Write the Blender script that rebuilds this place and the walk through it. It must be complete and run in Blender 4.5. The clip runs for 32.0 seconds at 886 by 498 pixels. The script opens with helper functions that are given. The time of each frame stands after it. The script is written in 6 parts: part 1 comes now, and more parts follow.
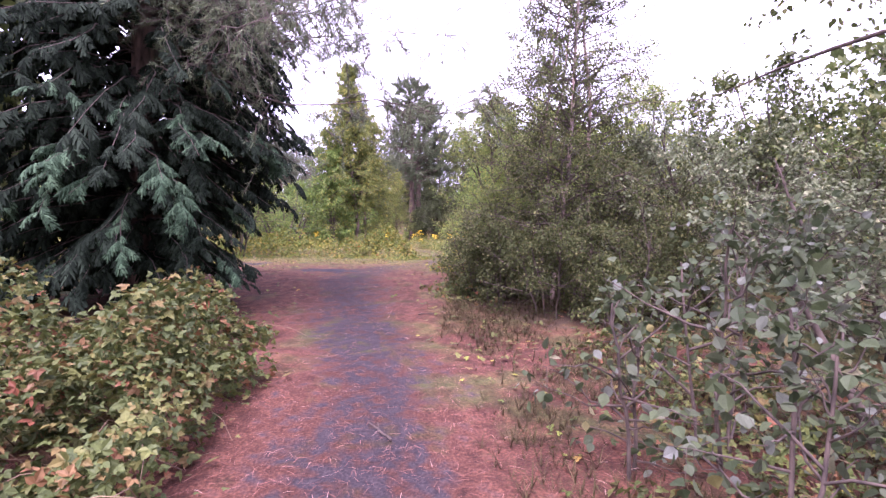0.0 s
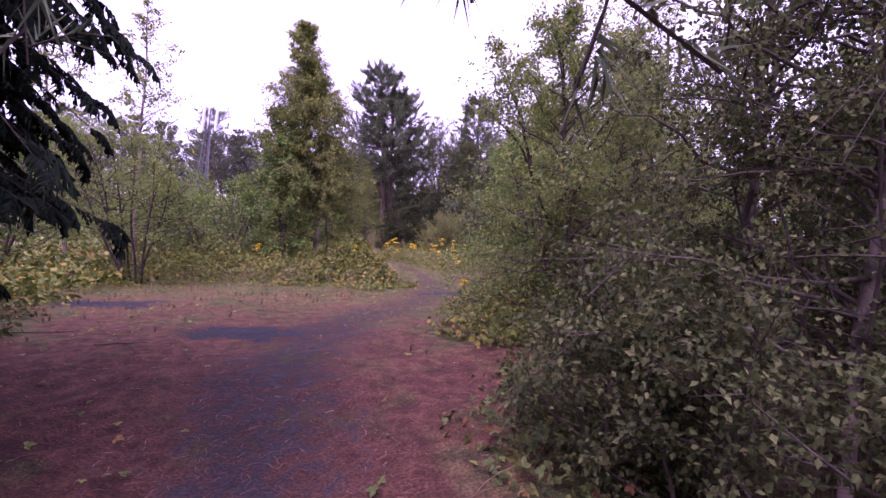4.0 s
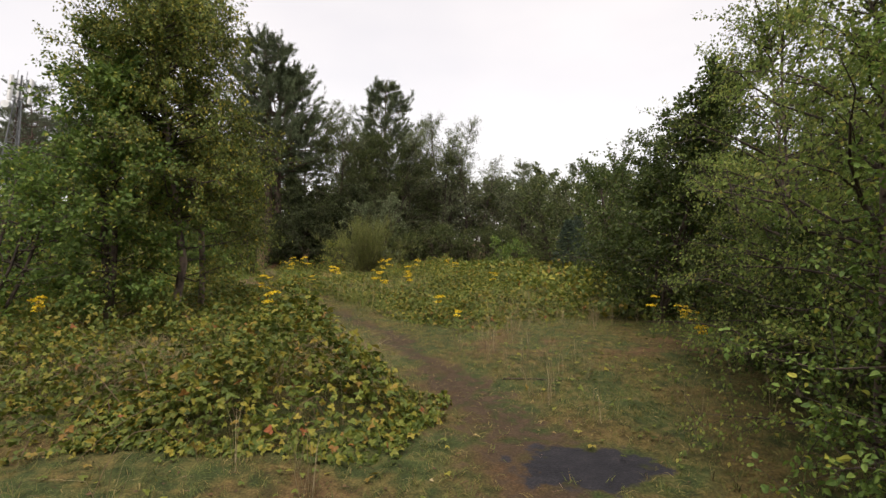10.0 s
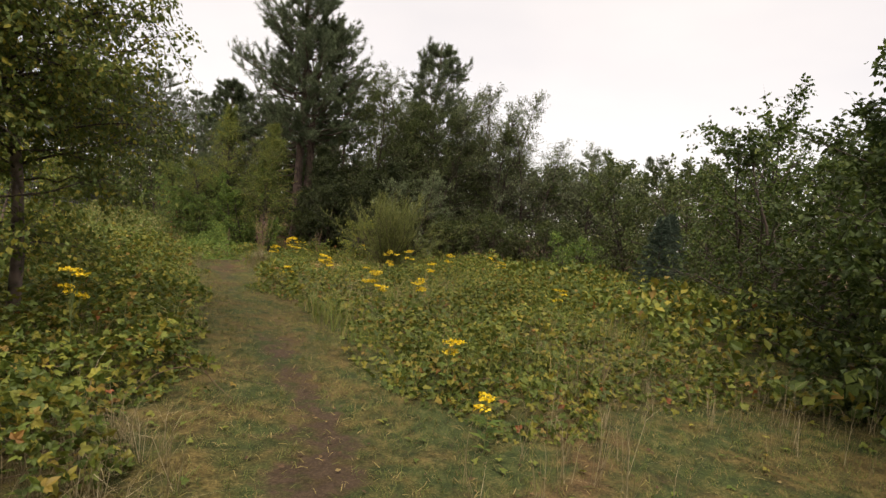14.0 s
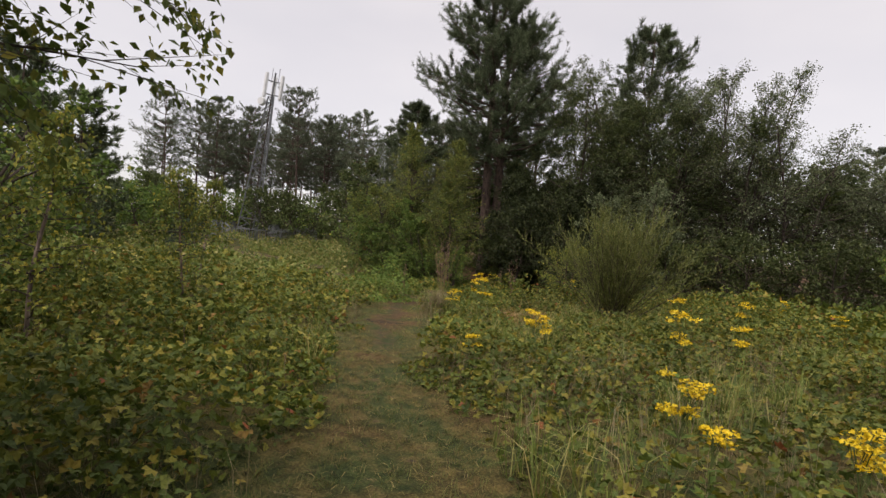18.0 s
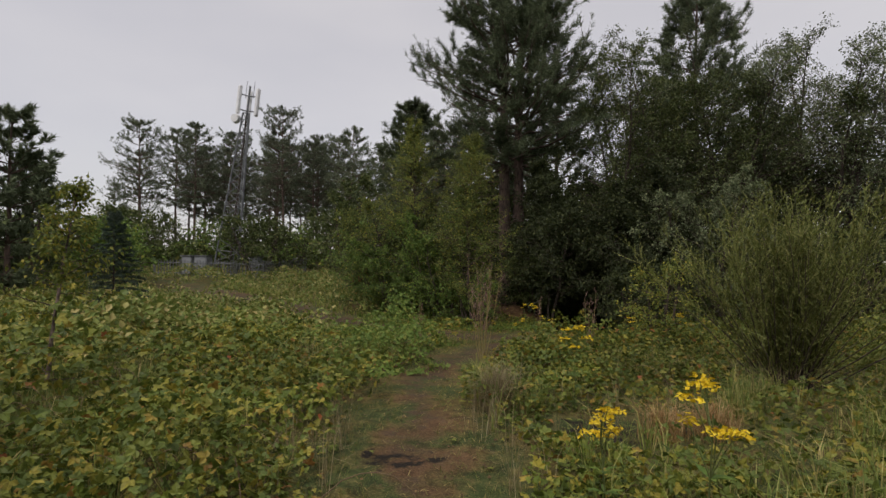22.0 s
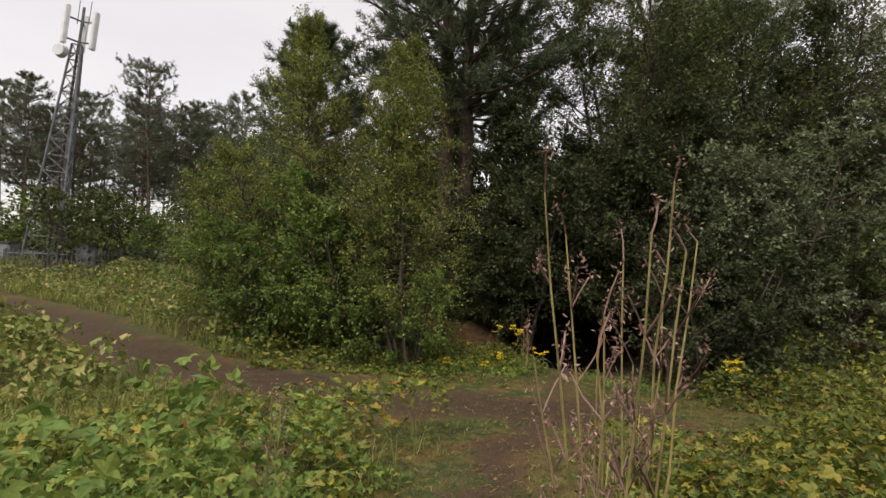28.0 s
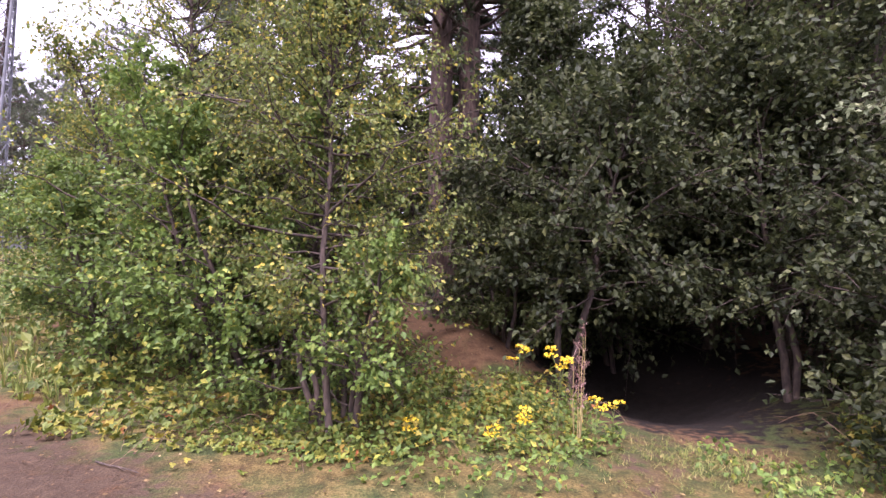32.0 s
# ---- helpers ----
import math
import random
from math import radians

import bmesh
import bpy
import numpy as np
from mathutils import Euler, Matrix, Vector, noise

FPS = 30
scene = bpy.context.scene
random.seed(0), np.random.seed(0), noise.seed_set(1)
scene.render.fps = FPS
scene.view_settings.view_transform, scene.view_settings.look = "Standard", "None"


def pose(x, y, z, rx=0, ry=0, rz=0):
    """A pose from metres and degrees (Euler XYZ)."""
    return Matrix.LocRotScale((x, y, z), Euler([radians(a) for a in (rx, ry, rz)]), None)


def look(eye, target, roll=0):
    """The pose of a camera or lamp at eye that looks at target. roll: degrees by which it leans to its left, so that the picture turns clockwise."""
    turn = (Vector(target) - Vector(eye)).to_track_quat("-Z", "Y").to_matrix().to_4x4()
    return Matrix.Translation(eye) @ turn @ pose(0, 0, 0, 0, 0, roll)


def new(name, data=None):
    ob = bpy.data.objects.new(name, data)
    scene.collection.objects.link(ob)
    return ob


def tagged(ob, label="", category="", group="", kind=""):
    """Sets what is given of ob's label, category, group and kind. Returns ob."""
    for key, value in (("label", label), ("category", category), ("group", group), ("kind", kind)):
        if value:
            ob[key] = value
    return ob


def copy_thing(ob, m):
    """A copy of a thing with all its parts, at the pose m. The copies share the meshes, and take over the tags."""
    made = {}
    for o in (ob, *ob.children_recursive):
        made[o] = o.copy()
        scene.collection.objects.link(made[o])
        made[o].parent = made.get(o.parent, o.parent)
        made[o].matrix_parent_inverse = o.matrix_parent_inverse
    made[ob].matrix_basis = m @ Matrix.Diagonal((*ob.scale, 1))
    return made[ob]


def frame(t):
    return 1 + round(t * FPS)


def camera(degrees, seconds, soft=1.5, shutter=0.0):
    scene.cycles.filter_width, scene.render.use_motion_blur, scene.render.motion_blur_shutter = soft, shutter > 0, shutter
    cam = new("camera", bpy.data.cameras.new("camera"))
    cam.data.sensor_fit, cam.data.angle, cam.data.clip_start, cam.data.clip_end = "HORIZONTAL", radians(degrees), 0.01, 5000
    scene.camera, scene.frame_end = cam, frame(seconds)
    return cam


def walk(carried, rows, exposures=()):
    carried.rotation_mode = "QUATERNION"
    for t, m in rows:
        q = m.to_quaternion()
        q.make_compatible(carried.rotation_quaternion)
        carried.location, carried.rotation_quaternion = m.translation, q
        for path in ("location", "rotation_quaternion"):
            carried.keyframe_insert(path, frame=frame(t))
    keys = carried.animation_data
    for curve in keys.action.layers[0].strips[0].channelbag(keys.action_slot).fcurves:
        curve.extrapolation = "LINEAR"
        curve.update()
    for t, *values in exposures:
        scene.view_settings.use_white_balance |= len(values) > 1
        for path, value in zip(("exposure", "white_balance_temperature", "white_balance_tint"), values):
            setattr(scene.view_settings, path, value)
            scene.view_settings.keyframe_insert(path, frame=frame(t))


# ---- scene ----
cam = camera(82.0, 32.0, soft=1.5)
PATH = [
    (0.0, pose(1.425, -7.263, 1.107, 90, 0, 1.95) @ pose(0, 0, 0, -1.92) @ pose(0, 0, 0, 0, 0, 0.44)),
    (0.5, pose(1.398, -6.620, 1.140, 90, 0, 11.12) @ pose(0, 0, 0, -1.88) @ pose(0, 0, 0, 0, 0, 0.06)),
    (1.0, pose(1.366, -5.978, 1.174, 90, 0, 10.14) @ pose(0, 0, 0, -1.72) @ pose(0, 0, 0, 0, 0, 0.18)),
    (1.5, pose(1.331, -5.341, 1.210, 90, 0, 1.65) @ pose(0, 0, 0, -2.48) @ pose(0, 0, 0, 0, 0, 0.52)),
    (2.0, pose(1.294, -4.708, 1.252, 90, 0, -1.96) @ pose(0, 0, 0, -1.68) @ pose(0, 0, 0, 0, 0, 0.71)),
    (2.5, pose(1.207, -4.059, 1.296, 90, 0, -1.70) @ pose(0, 0, 0, -1.69) @ pose(0, 0, 0, 0, 0, 0.91)),
    (3.0, pose(1.068, -3.430, 1.341, 90, 0, -1.63) @ pose(0, 0, 0, -1.66) @ pose(0, 0, 0, 0, 0, 0.96)),
    (3.5, pose(0.882, -2.810, 1.389, 90, 0, -1.53) @ pose(0, 0, 0, -1.71) @ pose(0, 0, 0, 0, 0, 1.02)),
    (5.5, pose(0.036, -0.329, 1.608, 90, 0, -2.14) @ pose(0, 0, 0, -0.95) @ pose(0, 0, 0, 0, 0, 0.71)),
    (6.0, pose(-0.134, 0.292, 1.667, 90, 0, -0.62) @ pose(0, 0, 0, 1.01) @ pose(0, 0, 0, 0, 0, 0.93)),
    (6.5, pose(-0.265, 0.912, 1.726, 90, 0, -2.30) @ pose(0, 0, 0, 0.48) @ pose(0, 0, 0, 0, 0, 0.37)),
    (7.0, pose(-0.400, 1.525, 1.783, 90, 0, -1.38) @ pose(0, 0, 0, 0.50) @ pose(0, 0, 0, 0, 0, -0.01)),
    (7.5, pose(-0.565, 2.123, 1.831, 90, 0, -1.35) @ pose(0, 0, 0, 0.90) @ pose(0, 0, 0, 0, 0, 0.06)),
    (8.0, pose(-0.762, 2.708, 1.867, 90, 0, -4.00) @ pose(0, 0, 0, 1.26) @ pose(0, 0, 0, 0, 0, 0.27)),
    (8.5, pose(-0.954, 3.286, 1.882, 90, 0, -11.42) @ pose(0, 0, 0, 0.91) @ pose(0, 0, 0, 0, 0, 0.07)),
    (9.0, pose(-1.079, 3.880, 1.883, 90, 0, -16.82) @ pose(0, 0, 0, 0.32) @ pose(0, 0, 0, 0, 0, 0.55)),
    (9.5, pose(-1.114, 4.491, 1.876, 90, 0, -17.34) @ pose(0, 0, 0, -0.19) @ pose(0, 0, 0, 0, 0, 0.51)),
    (10.0, pose(-1.032, 5.101, 1.857, 90, 0, -15.33) @ pose(0, 0, 0, -1.07) @ pose(0, 0, 0, 0, 0, 0.86)),
    (10.5, pose(-0.867, 5.693, 1.826, 90, 0, -21.55) @ pose(0, 0, 0, -1.21) @ pose(0, 0, 0, 0, 0, 2.95)),
    (11.0, pose(-0.628, 6.295, 1.793, 90, 0, -29.03) @ pose(0, 0, 0, -1.93) @ pose(0, 0, 0, 0, 0, 4.07)),
    (11.5, pose(-0.392, 6.927, 1.776, 90, 0, -25.99) @ pose(0, 0, 0, -3.08) @ pose(0, 0, 0, 0, 0, 2.59)),
    (12.0, pose(-0.140, 7.546, 1.760, 90, 0, -28.10) @ pose(0, 0, 0, -1.86) @ pose(0, 0, 0, 0, 0, 4.02)),
    (12.5, pose(0.106, 8.171, 1.756, 90, 0, -24.37) @ pose(0, 0, 0, -1.79) @ pose(0, 0, 0, 0, 0, 5.11)),
    (13.0, pose(0.330, 8.810, 1.769, 90, 0, -20.05) @ pose(0, 0, 0, -2.77) @ pose(0, 0, 0, 0, 0, 5.82)),
    (13.5, pose(0.489, 9.457, 1.788, 90, 0, -13.51) @ pose(0, 0, 0, -2.89) @ pose(0, 0, 0, 0, 0, 5.99)),
    (14.0, pose(0.569, 10.098, 1.801, 90, 0, -9.70) @ pose(0, 0, 0, -2.35) @ pose(0, 0, 0, 0, 0, 5.67)),
    (14.5, pose(0.601, 10.732, 1.809, 90, 0, -1.72) @ pose(0, 0, 0, -2.53) @ pose(0, 0, 0, 0, 0, 4.98)),
    (15.0, pose(0.580, 11.347, 1.803, 90, 0, 0.65) @ pose(0, 0, 0, -3.66) @ pose(0, 0, 0, 0, 0, 4.23)),
    (15.5, pose(0.527, 11.959, 1.787, 90, 0, 4.45) @ pose(0, 0, 0, -4.48) @ pose(0, 0, 0, 0, 0, 4.27)),
    (17.5, pose(0.117, 14.583, 1.767, 90, 0, 10.65) @ pose(0, 0, 0, -1.70) @ pose(0, 0, 0, 0, 0, 3.91)),
    (18.0, pose(-0.047, 15.231, 1.765, 90, 0, 11.16) @ pose(0, 0, 0, -1.14) @ pose(0, 0, 0, 0, 0, 4.14)),
    (18.5, pose(-0.260, 15.873, 1.765, 90, 0, 9.95) @ pose(0, 0, 0, -1.54) @ pose(0, 0, 0, 0, 0, 3.46)),
    (19.0, pose(-0.509, 16.513, 1.769, 90, 0, 11.33) @ pose(0, 0, 0, -1.76) @ pose(0, 0, 0, 0, 0, 2.31)),
    (19.5, pose(-0.755, 17.154, 1.778, 90, 0, 8.50) @ pose(0, 0, 0, -1.65) @ pose(0, 0, 0, 0, 0, 1.00)),
    (20.0, pose(-0.979, 17.796, 1.790, 90, 0, 10.50) @ pose(0, 0, 0, -0.52) @ pose(0, 0, 0, 0, 0, 1.22)),
    (20.5, pose(-1.177, 18.434, 1.797, 90, 0, 9.85) @ pose(0, 0, 0, -0.29) @ pose(0, 0, 0, 0, 0, 0.84)),
    (21.0, pose(-1.386, 19.066, 1.799, 90, 0, 13.06) @ pose(0, 0, 0, 0.25) @ pose(0, 0, 0, 0, 0, 1.10)),
    (21.5, pose(-1.604, 19.701, 1.802, 90, 0, 13.54) @ pose(0, 0, 0, 0.19) @ pose(0, 0, 0, 0, 0, 0.86)),
    (22.0, pose(-1.800, 20.349, 1.804, 90, 0, 10.92) @ pose(0, 0, 0, 1.26) @ pose(0, 0, 0, 0, 0, 0.60)),
    (22.5, pose(-1.988, 20.996, 1.792, 90, 0, 7.18) @ pose(0, 0, 0, 1.09) @ pose(0, 0, 0, 0, 0, 0.07)),
    (23.0, pose(-2.166, 21.642, 1.777, 90, 0, 9.05) @ pose(0, 0, 0, 0.71) @ pose(0, 0, 0, 0, 0, 0.05)),
    (23.5, pose(-2.268, 22.286, 1.761, 90, 0, 4.69) @ pose(0, 0, 0, 1.62) @ pose(0, 0, 0, 0, 0, 0.73)),
    (24.0, pose(-2.367, 22.913, 1.744, 90, 0, 2.31) @ pose(0, 0, 0, 2.44) @ pose(0, 0, 0, 0, 0, 0.93)),
    (24.5, pose(-2.507, 23.512, 1.724, 90, 0, 5.24) @ pose(0, 0, 0, 2.93) @ pose(0, 0, 0, 0, 0, 1.13)),
    (25.0, pose(-2.633, 24.093, 1.692, 90, 0, 8.02) @ pose(0, 0, 0, 3.11) @ pose(0, 0, 0, 0, 0, 1.93)),
    (25.5, pose(-2.778, 24.692, 1.660, 90, 0, 6.31) @ pose(0, 0, 0, 2.76) @ pose(0, 0, 0, 0, 0, 1.76)),
    (27.5, pose(-3.344, 27.327, 1.582, 90, 0, 7.25) @ pose(0, 0, 0, 0.19) @ pose(0, 0, 0, 0, 0, 0.50)),
    (28.0, pose(-3.393, 27.989, 1.572, 90, 0, 0.54) @ pose(0, 0, 0, 1.34) @ pose(0, 0, 0, 0, 0, 1.55)),
    (28.5, pose(-3.396, 28.654, 1.567, 90, 0, 0.61) @ pose(0, 0, 0, 1.73) @ pose(0, 0, 0, 0, 0, 1.88)),
    (29.0, pose(-3.348, 29.314, 1.561, 90, 0, 2.31) @ pose(0, 0, 0, 1.27) @ pose(0, 0, 0, 0, 0, 1.77)),
    (29.5, pose(-3.241, 29.965, 1.548, 90, 0, 5.48) @ pose(0, 0, 0, 2.45) @ pose(0, 0, 0, 0, 0, 0.05)),
    (30.0, pose(-3.091, 30.598, 1.521, 90, 0, -6.42) @ pose(0, 0, 0, 1.96) @ pose(0, 0, 0, 0, 0, 0.45)),
    (30.5, pose(-2.948, 31.209, 1.479, 90, 0, -7.15) @ pose(0, 0, 0, 0.10) @ pose(0, 0, 0, 0, 0, 1.53)),
    (31.0, pose(-2.861, 31.804, 1.420, 90, 0, -8.83) @ pose(0, 0, 0, -1.03) @ pose(0, 0, 0, 0, 0, 1.48)),
    (31.5, pose(-2.867, 32.408, 1.344, 90, 0, -5.54) @ pose(0, 0, 0, -0.40) @ pose(0, 0, 0, 0, 0, 1.87)),
    (32.0, pose(-2.931, 33.038, 1.254, 90, 0, 2.35) @ pose(0, 0, 0, 0.10) @ pose(0, 0, 0, 0, 0, 1.35)),
]
walk(cam, PATH, exposures=[
    (0.0, 2.56, 5750, 55), (1.5, 2.42, 5720, 66), (3.0, 1.82, 5700, 83), (5.5, 0.85, 5600, 80), (6.2, 0.67, 5950, 72),
    (6.9, 1.03, 6600, 40), (8.0, 0.56, 6800, 18), (9.0, 0.68, 6900, 13), (10.0, 0.72, 7000, 13), (11.0, 0.8, 7300, 12), (12.0, 0.95, 7500, 12), (13.0, 0.66, 7300, 13), (15.0, 0.76, 7300, 13), (18.0, 0.42, 6850, 15), (19.0, 0.3, 6750, 15), (20.0, 0.08, 6650, 15), (22.0, 0.06, 6700, 13), (23.0, 0.17, 6650, 14), (24.0, -0.02, 6650, 14), (25.0, 0.3, 6800, 12), (28.0, 0.58, 7000, 13), (29.0, 0.76, 7000, 14), (30.0, 1.2, 6500, 22), (31.0, 2.05, 6650, 20),
    (32.0, 2.24, 6000, 45)])

# ---- sky and sun: an even overcast; the sun is moved behind to brighten the foliage ----
SUN_EL, SUN_AZ = 60.0, 200.0
world = bpy.data.worlds.new("overcast")
scene.world = world
world.use_nodes = True
wn, wl = world.node_tree.nodes, world.node_tree.links
wn.clear()
w_out = wn.new("ShaderNodeOutputWorld")
w_add = wn.new("ShaderNodeAddShader")
w_sky = wn.new("ShaderNodeTexSky")
w_sky.sky_type, w_sky.sun_disc = "NISHITA", False
w_sky.sun_elevation, w_sky.sun_rotation = radians(SUN_EL), radians(SUN_AZ)
w_b1, w_b2 = wn.new("ShaderNodeBackground"), wn.new("ShaderNodeBackground")
w_b1.inputs["Strength"].default_value = 0.03
w_b2.inputs["Strength"].default_value = 0.53
w_co, w_map = wn.new("ShaderNodeTexCoord"), wn.new("ShaderNodeMapping")
w_map.inputs["Scale"].default_value = (1.0, 1.0, 2.6)
w_noise = wn.new("ShaderNodeTexNoise")
w_noise.inputs["Scale"].default_value, w_noise.inputs["Detail"].default_value = 1.6, 4.0
w_ramp = wn.new("ShaderNodeValToRGB")
w_ramp.color_ramp.elements[0].position, w_ramp.color_ramp.elements[0].color = 0.3, (0.84, 0.83, 0.86, 1)
w_ramp.color_ramp.elements[1].position, w_ramp.color_ramp.elements[1].color = 0.7, (1.03, 1.0, 0.99, 1)
wl.new(w_co.outputs["Generated"], w_map.inputs["Vector"])
wl.new(w_map.outputs["Vector"], w_noise.inputs["Vector"])
wl.new(w_noise.outputs["Fac"], w_ramp.inputs["Fac"])
wl.new(w_ramp.outputs["Color"], w_b2.inputs["Color"])
wl.new(w_sky.outputs["Color"], w_b1.inputs["Color"])
wl.new(w_b1.outputs[0], w_add.inputs[0])
wl.new(w_b2.outputs[0], w_add.inputs[1])
wl.new(w_add.outputs[0], w_out.inputs["Surface"])
sun = new("sun", bpy.data.lights.new("sun", "SUN"))
sun.data.energy, sun.data.angle, sun.data.color = 2.5, radians(45), (1.0, 0.97, 0.93)
_d = Vector((math.sin(radians(SUN_AZ)) * math.cos(radians(SUN_EL)), math.cos(radians(SUN_AZ)) * math.cos(radians(SUN_EL)), math.sin(radians(SUN_EL))))
sun.matrix_world = look(_d * 60, (0, 0, 0))


# ---- materials ----
def material(name):
    m = bpy.data.materials.new(name)
    m.use_nodes = True
    t = m.node_tree
    return m, t, t.nodes, t.links, t.nodes["Principled BSDF"]


def ramp_node(n, stops):
    r = n.new("ShaderNodeValToRGB")
    e = r.color_ramp.elements
    while len(e) < len(stops):
        e.new(0.5)
    for k, (p, c) in enumerate(stops):
        e[k].position, e[k].color = p, (*c, 1)
    return r


def leaf_material(name, stops, rough=0.62, through_light=0.36, scale=60.0, gloss=0.32):
    """A leaf: every leaf takes its own tone from the ramp, is faintly mottled and lets some light through."""
    m, t, n, l, b = material(name)
    geo = n.new("ShaderNodeNewGeometry")
    info = n.new("ShaderNodeObjectInfo")
    r = ramp_node(n, stops)
    mixr = n.new("ShaderNodeMath")
    mixr.operation = "ADD"
    l.new(geo.outputs["Random Per Island"], mixr.inputs[0])
    l.new(info.outputs["Random"], mixr.inputs[1])
    frac = n.new("ShaderNodeMath")
    frac.operation = "FRACT"
    l.new(mixr.outputs[0], frac.inputs[0])
    l.new(frac.outputs[0], r.inputs["Fac"])
    co = n.new("ShaderNodeTexCoord")
    noi = n.new("ShaderNodeTexNoise")
    noi.inputs["Scale"].default_value, noi.inputs["Detail"].default_value = scale, 3.0
    big = n.new("ShaderNodeTexNoise")
    big.inputs["Scale"].default_value = 0.9
    l.new(co.outputs["Object"], noi.inputs["Vector"])
    l.new(co.outputs["Object"], big.inputs["Vector"])
    add = n.new("ShaderNodeMath")
    add.operation = "ADD"
    l.new(noi.outputs["Fac"], add.inputs[0])
    l.new(big.outputs["Fac"], add.inputs[1])
    ran = n.new("ShaderNodeMapRange")
    ran.inputs["From Min"].default_value, ran.inputs["From Max"].default_value = 0.6, 1.4
    ran.inputs["To Min"].default_value, ran.inputs["To Max"].default_value = 0.6, 1.4
    l.new(add.outputs[0], ran.inputs["Value"])
    obr = n.new("ShaderNodeMapRange")
    obr.inputs["To Min"].default_value, obr.inputs["To Max"].default_value = 0.85, 1.15
    l.new(info.outputs["Random"], obr.inputs["Value"])
    mul = n.new("ShaderNodeMath")
    mul.operation = "MULTIPLY"
    l.new(ran.outputs[0], mul.inputs[0])
    l.new(obr.outputs[0], mul.inputs[1])
    hsv = n.new("ShaderNodeHueSaturation")
    l.new(r.outputs["Color"], hsv.inputs["Color"])
    l.new(mul.outputs[0], hsv.inputs["Value"])
    l.new(hsv.outputs["Color"], b.inputs["Base Color"])
    b.inputs["Roughness"].default_value = rough
    b.inputs["Specular IOR Level"].default_value = gloss
    tr = n.new("ShaderNodeBsdfTranslucent")
    l.new(hsv.outputs["Color"], tr.inputs["Color"])
    mix = n.new("ShaderNodeMixShader")
    mix.inputs["Fac"].default_value = through_light
    l.new(b.outputs[0], mix.inputs[1])
    l.new(tr.outputs[0], mix.inputs[2])
    l.new(mix.outputs[0], n["Material Output"].inputs["Surface"])
    return m


def bark_material(name, dark, light, scale=(14, 14, 3), contrast=(0.35, 0.65), rough=0.9, bump=0.5):
    m, t, n, l, b = material(name)
    co, mp = n.new("ShaderNodeTexCoord"), n.new("ShaderNodeMapping")
    mp.inputs["Scale"].default_value = scale
    noi = n.new("ShaderNodeTexNoise")
    noi.inputs["Scale"].default_value, noi.inputs["Detail"].default_value = 1.0, 8.0
    l.new(co.outputs["Object"], mp.inputs["Vector"])
    l.new(mp.outputs["Vector"], noi.inputs["Vector"])
    r = ramp_node(n, [(contrast[0], dark), (contrast[1], light)])
    l.new(noi.outputs["Fac"], r.inputs["Fac"])
    l.new(r.outputs["Color"], b.inputs["Base Color"])
    bp = n.new("ShaderNodeBump")
    bp.inputs["Strength"].default_value, bp.inputs["Distance"].default_value = bump, 0.02
    l.new(noi.outputs["Fac"], bp.inputs["Height"])
    l.new(bp.outputs[0], b.inputs["Normal"])
    b.inputs["Roughness"].default_value = rough
    return m


M_BIRCH_LEAF = leaf_material("birch_leaf", [(0.0, (0.074, 0.115, 0.024)), (0.5, (0.115, 0.155, 0.033)), (0.85, (0.162, 0.189, 0.050)), (0.97, (0.378, 0.324, 0.044))])
M_BIRCH_YELLOW = leaf_material("yellowing_birch_leaf", [(0.0, (0.09, 0.13, 0.026)), (0.5, (0.16, 0.19, 0.036)), (0.85, (0.26, 0.26, 0.045)), (1.0, (0.44, 0.36, 0.05))])
M_BIRCH_DARK = leaf_material("dull_birch_leaf", [(0.0, (0.040, 0.053, 0.017)), (0.5, (0.067, 0.084, 0.026)), (0.85, (0.103, 0.117, 0.041)), (1.0, (0.167, 0.161, 0.058))], 0.75, 0.4, gloss=0.2)
# Sallow leaf darkened: the hollow's shade is painted into its colour.
M_SHADED_SALLOW_LEAF = leaf_material("shaded_sallow_leaf", [(0.0, (0.022, 0.032, 0.011)), (0.5, (0.04, 0.053, 0.017)), (0.9, (0.068, 0.083, 0.027)), (1.0, (0.12, 0.13, 0.045))])
M_BIRCH_OLIVE = leaf_material("olive_birch_leaf", [(0.0, (0.085, 0.125, 0.026)), (0.5, (0.135, 0.17, 0.036)), (0.85, (0.21, 0.22, 0.045)), (1.0, (0.42, 0.35, 0.05))])
M_THICKET = leaf_material("thicket_leaf", [(0.0, (0.11, 0.165, 0.04)), (0.5, (0.185, 0.245, 0.058)), (0.9, (0.265, 0.31, 0.08)), (1.0, (0.4, 0.36, 0.08))], 0.7, 0.55)
M_SALLOW_LEAF = leaf_material("sallow_leaf", [(0.0, (0.04, 0.058, 0.017)), (0.5, (0.07, 0.092, 0.025)), (0.9, (0.108, 0.13, 0.04)), (1.0, (0.18, 0.18, 0.06))])
M_GREY_SALLOW = leaf_material("grey_sallow_leaf", [(0.0, (0.075, 0.095, 0.048)), (0.5, (0.125, 0.152, 0.074)), (0.9, (0.188, 0.213, 0.114)), (1.0, (0.275, 0.281, 0.144))], 0.7, 0.36)
M_OAK_LEAF = leaf_material("oak_leaf", [(0.0, (0.036, 0.058, 0.014)), (0.5, (0.058, 0.088, 0.018)), (0.9, (0.095, 0.128, 0.026)), (1.0, (0.17, 0.19, 0.04))])
M_HAZEL_LEAF = leaf_material("shrub_leaf", [(0.0, (0.068, 0.115, 0.028)), (0.5, (0.108, 0.176, 0.033)), (0.9, (0.162, 0.230, 0.044)), (1.0, (0.351, 0.338, 0.055))])
